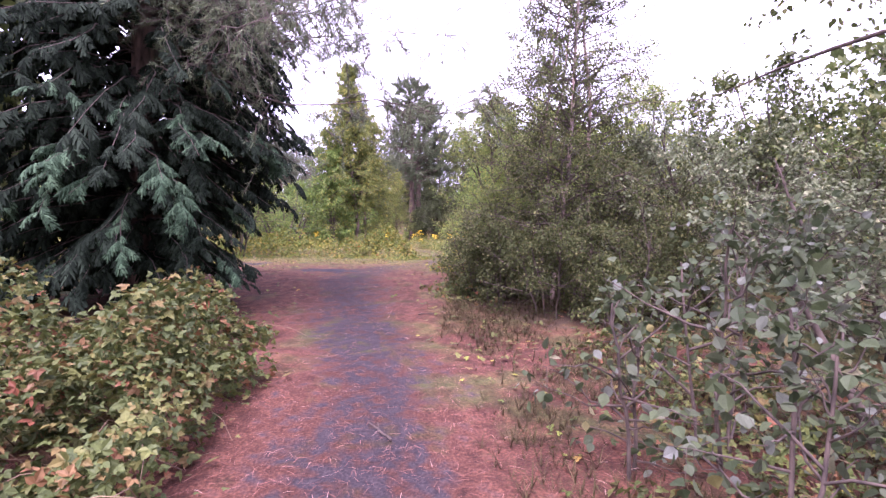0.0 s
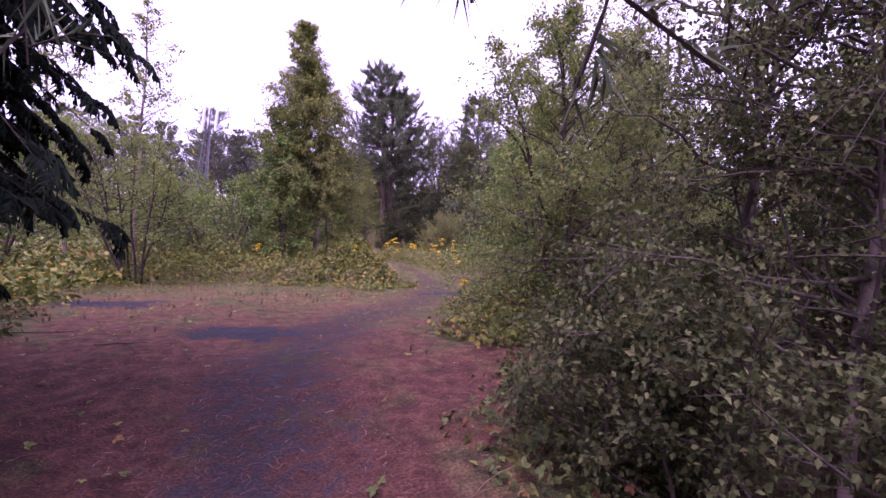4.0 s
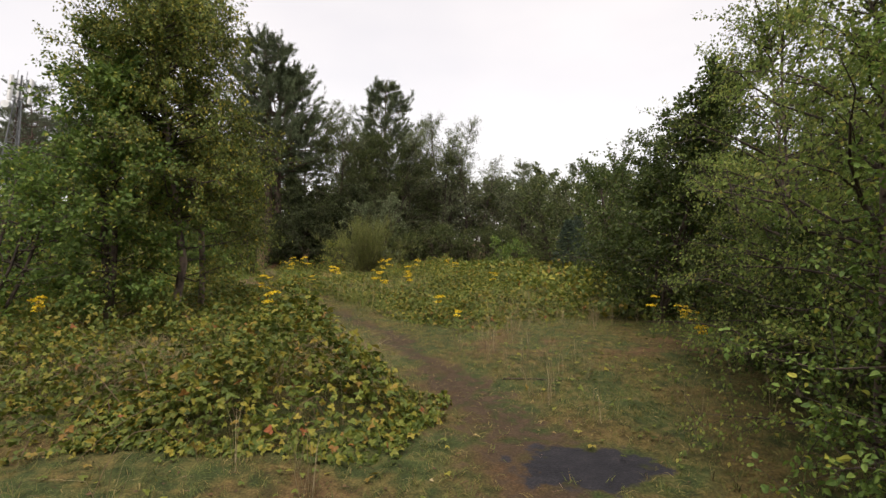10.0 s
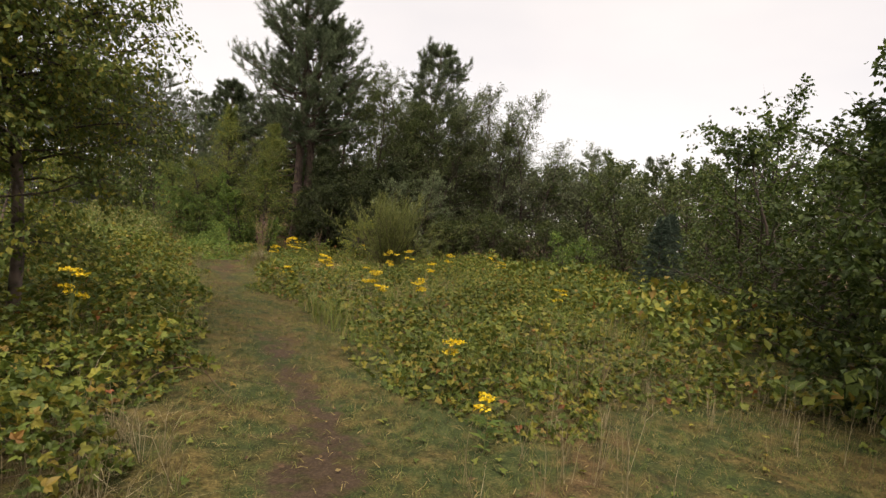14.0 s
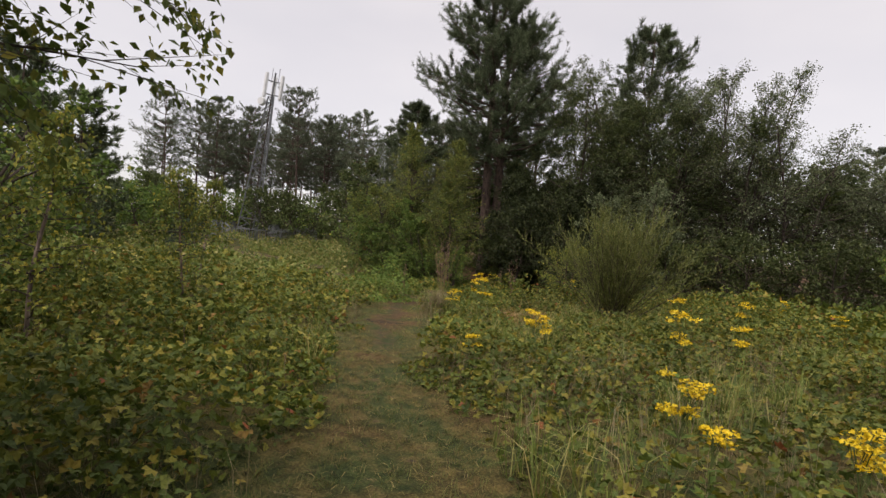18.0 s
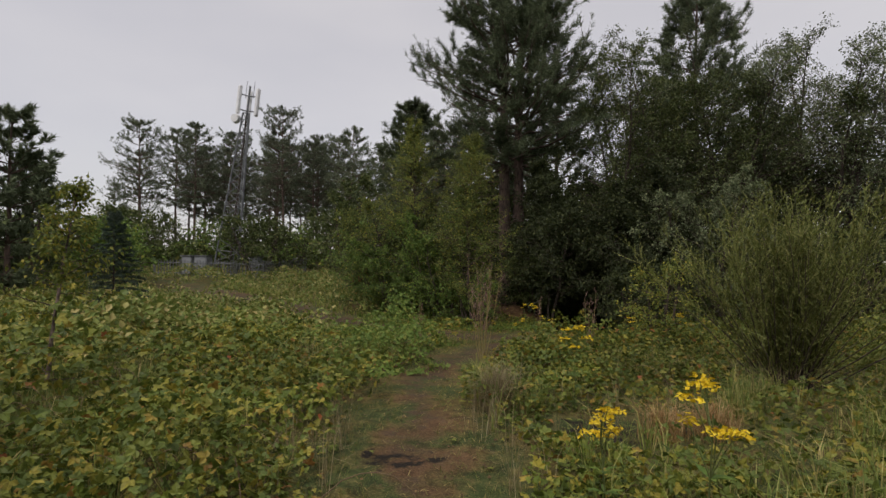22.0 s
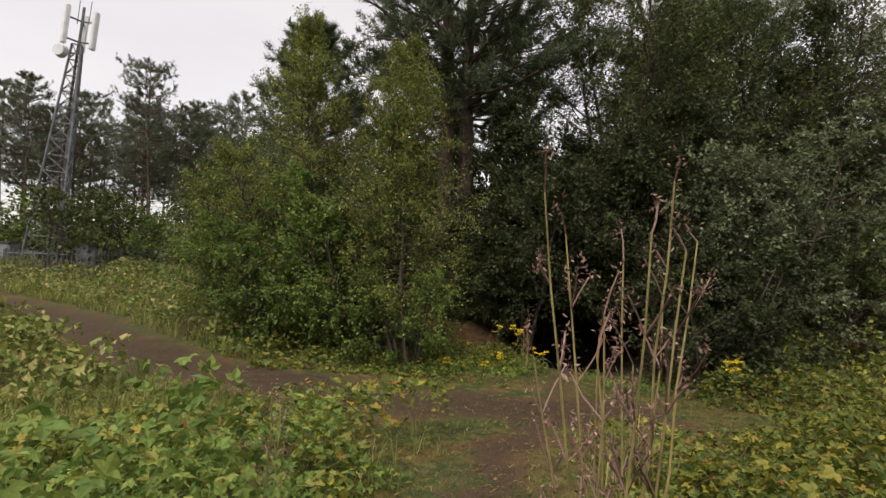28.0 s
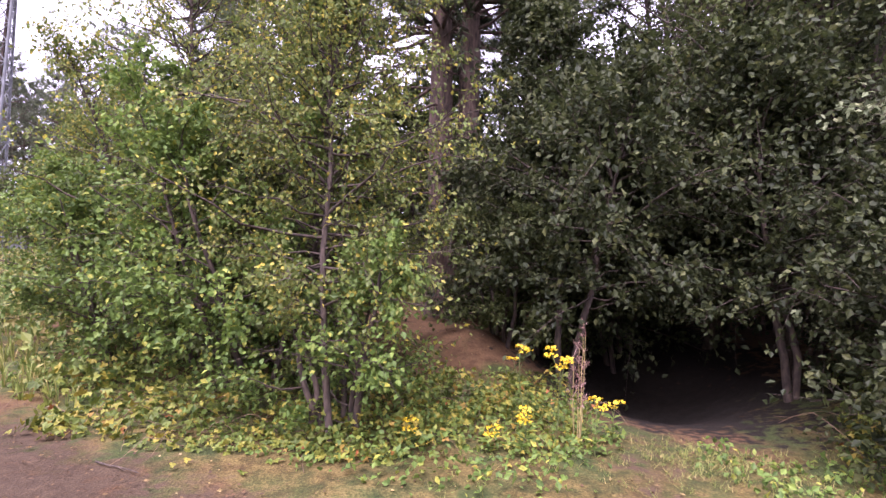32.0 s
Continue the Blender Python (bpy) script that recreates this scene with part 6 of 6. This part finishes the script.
CLOSE_BRAMBLES = ((-4.5, 28.7), (-0.85, -4.3), (2.9, -5.6), (2.75, -2.5), (-1.3, 10.1), (-1.5, 12.9), (-2.0, 15.2), (2.2, 15.6), (-3.6, 20.2), (-0.35, 20.9), (-0.9, 23.6), (-4.75, 31.9), (-1.2, 31.4), (1.25, 37.5))
for k, (cx, cy, rx, ry, h, dry) in enumerate(BRAMBLES):
    far = abs(cx) > 6.2
    bramble_patch(300 + k, cx, cy, rx, ry, h, 150 if far else 900 if cy < -1.5 and cx < 0 else 1500 if cy == 10.1 else 640 if (cx, cy) in CLOSE_BRAMBLES else 400 if dry == 1 else 420, 0.1 if far else 0.07 if cy < -1.5 and cx < 0 else 0.066, dry, singles=160 if (cx, cy) in CLOSE_BRAMBLES else 0)


# ---- ragwort ----
def ragwort(seed, at, h, heads, label="tall ragwort with flat yellow flower heads", ob=None):
    r = np.random.default_rng(seed)
    ob = thing("ragwort", *at, label, "flower", "ragwort")
    st = wander(r, np.array([[0, 0, -0.03]]), unit(np.array([[r.normal(0, 0.08), r.normal(0, 0.08), 1.0]])), np.array([h * 0.8]), 7, 0, 0.08)
    part_np("stalk", *tubes(st, 0.006 * (1 - np.linspace(0, 0.4, 7)[None]), 5), M_GREEN_STALK, ob, smooth=True)
    n = heads
    a = r.uniform(0, 6.28, n)
    org = st[0, np.full(n, 5) - (np.arange(n) % 2)]
    hd = unit(np.stack([np.cos(a) * 0.6, np.sin(a) * 0.6, np.ones(n)], -1) * np.c_[r.uniform(0.2, 1, (n, 1)), r.uniform(0.2, 1, (n, 1)), np.ones((n, 1))])
    br = wander(r, org, hd, h * r.uniform(0.2, 0.28, n), 4, 0, 0.1)
    part_np("side_stalk_spray", *tubes(br, 0.003 * np.ones((n, 4)), 4), M_GREEN_STALK, ob, smooth=True, kind="stuff")
    m = 26
    for i in range(n):
        q = np.sqrt(r.uniform(0, 1, m)) * 0.065
        a = r.uniform(0, 6.28, m)
        p = br[i, -1] + np.stack([np.cos(a) * q, np.sin(a) * q, r.normal(0, 0.008, m) - q * 0.15], -1)
        ang = np.linspace(0, 2 * np.pi, 8, endpoint=False)
        rim = np.stack([np.cos(ang) * np.where(np.arange(8) % 2, 1.0, 0.6), np.sin(ang) * np.where(np.arange(8) % 2, 1.0, 0.6), 0.15 + 0 * ang], -1)
        tv = np.concatenate([rim, np.array([(0, 0, -0.1)])])
        tf = np.array([(k, (k + 1) % 8, 8) for k in range(8)])
        up = unit(np.array((0, 0, 1.0)) + r.normal(0, 0.3, (m, 3)))
        v, f = bake((tv, [tf]), turns(r.normal(size=(m, 3)), up), p, 0.014 * r.uniform(0.8, 1.3, m))
        part_np("flower_head", v, f, M_YELLOW, ob, "flat cluster of small yellow flowers", kind="stuff")
    k = 22
    i = r.integers(0, 5, k)
    a = r.uniform(0, 6.28, k)
    v, f = bake(NARROW, turns(np.stack([np.cos(a), np.sin(a), 0.3 + 0 * a], -1), np.array((0, 0, 1.0)) + 0 * a[:, None]), st[0, i], 0.12 * r.uniform(0.6, 1.2, k))
    part_np("foliage", v, f, M_HAZEL_LEAF, ob, kind="stuff")
    return ob


RAGWORT = ((4.9, 12.7, 0.85, 4), (5.0, 12.1, 0.75, 4), (4.5, 11.4, 0.8, 6), (4.3, 11.0, 0.6, 5), (1.3, 6.75, 0.5, 5), (0.82, 18.73, 0.95, 11), (0.98, 18.5, 0.7, 6), (1.6, 18.1, 0.9, 9), (1.88, 23.3, 1.05, 9), (2.33, 21.9, 0.9, 8),
           (-1.4, 26.6, 1.2, 6), (-1.43, 23.5, 1.0, 7), (-0.96, 23.2, 1.25, 8), (-0.12, 21.7, 0.9, 10), (0.1, 21.5, 0.8, 6), (1.36, 20.5, 1.1, 8), (1.5, 14.8, 0.65, 5), (1.63, 13.64, 0.5, 3), (3.9, 17.8, 0.9, 5), (-1.66, 14.7, 1.1, 6), (-1.5, 13.2, 0.9, 5),
           (3.2, 24.2, 1.05, 8), (-0.73, 21.0, 0.6, 4), (5.6, 28.6, 1.0, 5), (5.0, 25.0, 1.0, 5), (-4.2, 12.6, 1.0, 6), (-2.3, 38.0, 0.95, 3), (-2.05, 37.8, 1.05, 5), (-1.75, 37.5, 0.6, 2), (-2.4, 37.4, 0.45, 3), (0.69, 35.2, 0.85, 5), (1.0, 31.0, 1.0, 3), (-3.4, 37.4, 0.4, 2), (-1.5, 37.9, 0.5, 2), (-2.7, 37.5, 0.3, 2))
for k, (x, y, h, n) in enumerate(RAGWORT):
    ragwort(500 + k, (x, y), h, n)


# ---- dead stalks with seed heads ----
def dead_stalks(seed, at, h, n, label):
    r = np.random.default_rng(seed)
    ob = thing("withered_thistle", *at, label, "dead plant")
    a = np.arange(n) * 2.39996 + 0.4
    lean = r.uniform(0.02, 0.17, n)
    hd = unit(np.stack([np.cos(a) * lean, np.sin(a) * lean, np.ones(n)], -1))
    st = wander(r, np.stack([np.cos(a) * 0.03, np.sin(a) * 0.03, 0 * a - 0.03], -1), hd, h * r.uniform(0.7, 1.02, n), 8, -0.05, 0.05)
    for k in range(n):
        s = part_np("stalk", *tubes(st[k:k + 1], 0.007 * (1 - np.linspace(0, 0.6, 8)[None]), 6), M_STALK, ob, smooth=True)
        b = 9
        i = np.r_[7, r.integers(3, 7, b - 1)]
        aa = r.uniform(0, 6.28, b)
        br = wander(r, st[k, i], unit(np.stack([np.cos(aa) * 0.6, np.sin(aa) * 0.6, np.ones(b)], -1)), h * r.uniform(0.03, 0.11, b), 3, 0, 0.1)
        v1, f1 = tubes(br, 0.003 * np.ones((b, 3)), 4)
        p = np.repeat(br[:, -1], 16, 0) + r.normal(0, 0.012, (b * 16, 3)) * np.array((1, 1, 1.8))
        v2, f2 = bake(NARROW, turns(r.normal(size=p.shape) + np.array((0, 0, 0.5)), r.normal(size=p.shape)), p, 0.02 * r.uniform(0.6, 1.3, len(p)))
        part_np("seed_head_spray", *joined((v1, f1), (v2, f2)), M_SEED, s, "purplish brown dry seed heads", kind="stuff")
        q = r.integers(1, 6, 7)
        hd2 = unit(np.stack([r.normal(size=7), r.normal(size=7), -1.2 + 0 * a[:1].repeat(7)], -1))
        v, f = bake(NARROW, turns(hd2, r.normal(size=(7, 3))), st[k, q], 0.035 * r.uniform(0.6, 1.2, 7))
        part_np("withered_foliage", v, f, M_SEED, s, kind="stuff")
    return ob


dead_stalks(601, (-2.84, 29.66), 1.78, 13, "withered thistle with tall stalks and brown seed heads")
dead_stalks(602, (-4.25, 30.5), 1.05, 4, "withered brown dock stalks beside the path")
dead_stalks(604, (-1.85, 37.75), 1.0, 4, "dry yellowish willowherb stalks beside the hollow path")
dead_stalks(603, (-0.9, 30.2), 1.3, 5, "withered willowherb stalks among brambles")


# ---- grass, litter ----
def scatter_xy(r, n, x0, x1, y0, y1, keep):
    x, y = r.uniform(x0, x1, n), r.uniform(y0, y1, n)
    ok = keep(x, y) > r.uniform(0, 1, n)
    return x[ok], y[ok]


def stuff(name, x, y, template, size, mat, label, category, seed, flat=False, lift=0.0):
    r = np.random.default_rng(seed)
    p = np.stack([x, y, ground_z(x, y) + lift], -1)
    n = len(x)
    if flat:
        up = unit(np.array((0, 0, 1.0)) + r.normal(0, 0.3, (n, 3)))
        rot = turns(np.stack([r.normal(size=n), r.normal(size=n), 0 * x], -1), up)
    else:
        rot = turns(np.stack([r.normal(size=n), r.normal(size=n), 0 * x], -1), unit(np.array((0, 0, 1.0)) + r.normal(0, 0.1, (n, 3))))
    v, f = bake(template, rot, p, size * r.uniform(0.6, 1.25, n))
    return tagged(new(name, mesh_np(name, v, f, mat)), label, category, kind="stuff")


rg = np.random.default_rng(700)


def turf_keep(x, y):
    litter, soil, blackened = zones(x, y)
    return np.clip(1.0 - 1.15 * litter - 1.1 * soil - blackened, 0.02, 1)


x, y = scatter_xy(rg, 115000, -7.5, 7, 5, 36, turf_keep)
stuff("grass", x, y, turf_tuft(6, 1), 0.058, M_TURF, "rough short grass and moss of the meadow", "grass", 701)
x, y = scatter_xy(rg, 3000, -5, 5.5, -8, 8, lambda x, y: np.clip(1 - 1.25 * zones(x, y)[0], 0, 1) * (off_line(x, y, WAY) > 0.9) * (np.hypot(x - 3, y - 0.2) > 1.7))
stuff("grass", x, y, grass_tuft(6, 1.0, 2, 0.02, 1.4), 0.13, M_RED_GRASS, "brownish dry grass along the first part of the path", "grass", 702)
x, y = scatter_xy(rg, 9000, 1.2, 4.8, -8, 0.5, lambda x, y: np.clip((off_line(x, y, WAY) - 0.7) / 0.6, 0, 1) * np.clip(0.45 + 0.8 * np.sin(2.3 * x + 1) * np.sin(1.9 * y) + 0.3 * np.sin(5 * x - 3 * y), 0.1, 1))
stuff("grass", x, y, grass_tuft(8, 1.0, 4, 0.014, 2.2), 0.14, M_RED_GRASS, "low russet dry grass and litter beside the path", "grass", 707)
x, y = scatter_xy(rg, 3500, -3, 4.8, -8, 0, lambda x, y: np.clip((off_line(x, y, WAY) - 0.6) / 0.8, 0, 1) * np.clip(0.5 + 0.7 * np.sin(1.7 * x + 2) * np.sin(1.4 * y + 1), 0.1, 1))
stuff("creeping_bramble", x, y, TRIFOLIATE_FAR, 0.062, M_BRAMBLE_DRY, "half-dry creeping bramble leaves beside the path", "weeds", 708, flat=True, lift=0.05)
x, y = scatter_xy(rg, 10000, -12, -5.6, 24, 36, lambda x, y: (off_line(x, y, WAY) > 0.9) * (off_line(x, y, TRACK) > 1.2) * np.clip(0.5 + 0.5 * np.sin(0.9 * x + 0.6 * y), 0.1, 1))
stuff("grass", x, y, grass_tuft(5, 1.0, 9, 0.014, 0.9), 0.3, M_GRASS, "tall yellowish meadow grass", "grass", 709)
x, y = scatter_xy(rg, 16000, -3.2, 4.5, 35.9, 39.2, lambda x, y: (zones(x, y)[2] < 0.35) * np.clip((y - 36.5 - 0.35 * np.sin(2.1 * x) - 0.2 * np.sin(5.3 * x + 1)) / 0.9, 0, 1) * np.clip(0.3 + 0.25 * x + 0.5 * np.sin(1.9 * x) * np.sin(2.3 * y), 0.08, 0.8))
stuff("grass", x, y, turf_tuft(7, 5), 0.065, M_GRASS, "short yellow-green turf at the wood's edge", "grass", 711)
x, y = scatter_xy(rg, 9000, -20, -7, 36, 52, lambda x, y: (off_line(x, y, TRACK) > 1.1) * np.clip(0.7 + 0.5 * np.sin(0.8 * x + 0.9 * y), 0.1, 1))
stuff("grass", x, y, grass_tuft(5, 1.0, 10, 0.022, 0.9), 0.38, M_GRASS, "yellow-green rough grass beside the track", "grass", 710)
rm = np.random.default_rng(731)
x, y = scatter_xy(rm, 1700, -4.6, 0.4, 10.8, 13.6, lambda x, y: (off_line(x, y, WAY) > 0.9) * np.clip(0.45 + 0.6 * np.sin(1.9 * x + 1) * np.sin(1.7 * y), 0.1, 1))
stuff("grass", x, y, grass_tuft(9, 1.0, 14, 0.005, 1.5), 0.4, M_DRY_GRASS, "pale withered grass round the bramble mound", "grass", 734)
x, y = scatter_xy(rm, 9000, -9, 5.5, 15, 33, lambda x, y: (off_line(x, y, WAY) > 0.75) * np.clip(np.sin(1.3 * x + 2) * np.sin(1.1 * y + 0.5) + 0.35 * np.sin(3.1 * x - 2.3 * y) + 0.05, 0, 1))
stuff("grass", x, y, grass_tuft(9, 1.0, 12, 0.008, 1.0), 0.5, M_GRASS, "rough yellowish grass standing between the brambles", "grass", 732)
x, y = scatter_xy(rg, 3600, -6, 7, 8, 30, lambda x, y: np.clip(np.sin(0.9 * x + 1) * np.sin(0.7 * y) + 0.2, 0, 1) * (off_line(x, y, WAY) > 0.6) * (off_line(x, y, TRACK) > 1.0))
stuff("grass", x, y, grass_tuft(8, 1.0, 3, 0.0032, 1.1), 0.6, M_DRY_GRASS, "tall thin seeding grass stems", "grass", 703)
x, y = scatter_xy(rg, 70000, -6, 4, -9, 10, lambda x, y: np.clip(zones(x, y)[0] * 1.1 - 0.6 * zones(x, y)[2], 0, 1) * np.interp(y, (1.5, 5.5), (1, 0.12)))
stuff("pine_needles", x, y, (np.array([(-0.011, 0, 0), (0.011, 0, 0), (0.02, 0.5, 0.06), (0.0, 1.0, 0.0), (-0.008, 0.5, 0.06)], float), [np.array([(0, 1, 2, 4)]), np.array([(4, 2, 3)])]), 0.085, M_FALLEN_NEEDLE, "fallen reddish pine needles on the path", "pine needles", 704, flat=True, lift=0.012)
x, y = scatter_xy(np.random.default_rng(741), 120000, -7, 6.5, 3.5, 36, lambda x, y: np.clip(1 - 0.75 * zones(x, y)[1] - zones(x, y)[2], 0, 1) * np.interp(y, (3.5, 7), (0.35, 1)) * np.interp(off_line(x, y, WAY), (0.4, 3.5), (1, 0.45)))
stuff("straw", x, y, (np.array([(-0.03, 0, 0), (0.03, 0, 0), (0.05, 0.5, 0.25), (0.0, 1.0, 0.1), (-0.01, 0.5, 0.25)], float), [np.array([(0, 1, 2, 4)]), np.array([(4, 2, 3)])]), 0.075, M_STRAW, "short withered grass and moss over the trodden turf", "withered grass", 742, flat=True, lift=0.01)
x, y = scatter_xy(rg, 60000, -10, 5, 5, 42, lambda x, y: np.clip(zones(x, y)[0] + 0.05, 0, 1) * (zones(x, y)[2] < 0.3) * np.interp(y, (5, 30, 34), (0.35, 0.45, 1)))
stuff("fallen_leaves", x, y, LEAF, 0.036, M_LITTER, "brown and pale fallen leaves", "fallen leaves", 705, flat=True, lift=0.015)


x, y = scatter_xy(rg, 14000, -7, 6, -8, 38, lambda x, y: np.clip(0.5 + 0.9 * np.sin(1.1 * x + 2) * np.sin(0.9 * y + 1) + 0.35 * np.sin(3 * x) * np.sin(2.7 * y), 0.03, 1) * np.clip((off_line(x, y, WAY) - 0.35) / 0.6, 0.0, 1) * (off_line(x, y, TRACK) > 0.9) * np.interp(y, (-8, 5, 8), (0.25, 0.3, 0.8)))
stuff("creeping_bramble", x, y, TRIFOLIATE, 0.06, M_BRAMBLE, "low creeping bramble and weed leaves over the turf", "weeds", 706, flat=True, lift=0.03)


def scrub(name, seed, n, x0, x1, y0, y1, h, size, mat, label, clear=1.6, leaf=LEAF):
    """A wide bed of tangled low growth with an uneven top."""
    r = np.random.default_rng(seed)
    x, y = scatter_xy(r, n, x0, x1, y0, y1, lambda x, y: (zones(x, y)[2] < 0.3) * (np.hypot(x + 2.8, y - 40.8) > 0.8) * (off_line(x, y, TRACK) > 1.4) * (off_line(x, y, WAY) > clear + 0.35 * np.sin(1.7 * y) * np.sin(0.8 * x + y)))
    top = h * (0.55 + 0.45 * np.sin(0.9 * x + seed) * np.sin(0.8 * y) + 0.35 * np.sin(2.3 * x - y) * np.sin(2.1 * y + 1))
    p = np.stack([x, y, ground_z(x, y) + np.maximum(top - r.exponential(0.12, len(x)), 0.03)], -1)
    hd = r.normal(size=p.shape) + np.array((0, 0, 0.2))
    v, f = bake(leaf, turns(hd, unit(r.normal(0, 0.5, p.shape) + np.array((0, 0, 1.0)))), p, size * r.uniform(0.6, 1.3, len(x)))
    return tagged(new(name, mesh_np(name, v, f, mat)), label, "undergrowth", kind="stuff")


scrub("undergrowth", 718, 11000, -80, -8, 66, 73, 2.6, 0.6, M_SALLOW_LEAF, "dark understorey before the pine wood")
scrub("undergrowth", 711, 45000, -24, -8, 12, 40, 0.9, 0.15, M_GRASS, "tangled green and yellow undergrowth of the meadow")
scrub("undergrowth", 712, 30000, 5, 20, 14, 40, 0.9, 0.15, M_BRAMBLE, "tangled green undergrowth before the wood")
scrub("undergrowth", 715, 54000, -9, -1, 13.2, 34.5, 0.5, 0.068, M_BRAMBLE, "low brambles and weeds beside the path", 0.75, TRIFOLIATE_FAR)
scrub("undergrowth", 716, 24000, -2, 6, 14.5, 34, 0.42, 0.066, M_BRAMBLE, "low brambles and weeds in the meadow", 0.8, TRIFOLIATE_FAR)
scrub("undergrowth", 717, 16000, -9, 3, 36, 41, 0.22, 0.06, M_HAZEL_LEAF, "low weeds and ivy along the verge", 0.55)
scrub("undergrowth", 713, 34000, -34, -7.5, 36, 57, 0.85, 0.15, M_GRASS, "yellowish rough grass round the mast")
scrub("undergrowth", 714, 14000, -14, -5.5, -8, 10, 0.7, 0.14, M_BRAMBLE, "tangled weeds behind the cypress")


def tussock(seed, at, h, mat, label, blades=140):
    ob = thing("grass_tussock", *at, label, "grass tussock", "tussocks")
    v, f = grass_tuft(blades, h, seed, 0.003, 1.1)
    k = np.random.default_rng(seed)
    v = v + np.repeat(np.c_[k.normal(0, 0.09, (blades, 2)), np.full(blades, -0.02)], 5, axis=0)
    part_np("blade_tuft", v, f, mat, ob, kind="stuff")
    return ob


tussock(801, (-2.3, 26.3), 0.8, M_DRY_GRASS, "pale grass tussock beside the path", 420)
tussock(802, (-2.45, 26.9), 0.7, M_GRASS, "green grass tussock beside the path", 220)
tussock(803, (-0.6, 25.7), 0.52, M_BLEACHED, "bleached orange grass tussock on burnt ground", 320)
tussock(804, (-0.12, 25.85), 0.52, M_BLEACHED, "bleached orange grass tussock on burnt ground", 320)
tussock(805, (0.35, 26.7), 0.55, M_GRASS, "fresh green grass tussock by burnt ground", 180)
tussock(806, (0.75, 27.2), 0.6, M_GRASS, "fresh green grass tussock by burnt ground", 180)
tussock(807, (-0.3, 11.0), 0.7, M_DRY_GRASS, "pale seeding grass tussock at the bramble mound", 120)
for k, (x, y) in enumerate(((-1.2, 10.5), (-0.5, 10.4), (-1.9, 10.2))):
    tussock(820 + k, (x, y), 0.9, M_DRY_GRASS, "pale seeding grass tussock growing through the bramble mound", 40)
tussock(808, (-0.6, 11.8), 0.7, M_DRY_GRASS, "pale seeding grass tussock at the bramble mound", 120)


# ---- fallen sticks ----
def stick(seed, x, y, length, turn, label="thin fallen stick on the needle litter"):
    r = np.random.default_rng(seed)
    ob = thing("fallen_stick", x, y, label, "stick", "sticks")
    d = np.array([[math.cos(turn), math.sin(turn), 0.0]])
    p = wander(r, d * -length / 2, d, np.array([length]), 7, 0, 0.12)
    p[..., 2] = ground_z(x + p[..., 0], y + p[..., 1]) - ob.location.z + 0.012
    part_np("stem", *tubes(p, 0.008 * (1 - np.linspace(0, 0.6, 7)[None]), 6), M_TWIG, ob, smooth=True)
    q = wander(r, p[0, 3:4], unit(d + np.array([[0.5, -0.5, 0.15]])), np.array([length * 0.3]), 4, 0.1, 0.15)
    part_np("side_twig", *tubes(q, 0.004 * (1 - np.linspace(0, 0.6, 4)[None]), 5), M_TWIG, ob, smooth=True)


for k, (x, y, ln, tn) in enumerate(((-2.7, 0.6, 0.7, -0.5), (-2.9, -0.6, 0.4, -0.6), (-1.4, -0.4, 0.3, 0.4), (-1.6, 5.2, 0.45, -0.4), (-2.4, 3.0, 0.5, 0.2), (-3.6, 3.6, 0.8, 0.1), (1.0, -0.6, 0.25, 0.3), (0.9, -3.9, 0.3, 2.2), (1.6, 10.6, 0.7, -0.5), (-0.8, 7.4, 0.35, 0.7), (-3.4, 36.2, 0.4, 0.2), (-5.6, 36.9, 0.5, -0.4))):
    stick(900 + k, x, y, ln, tn)
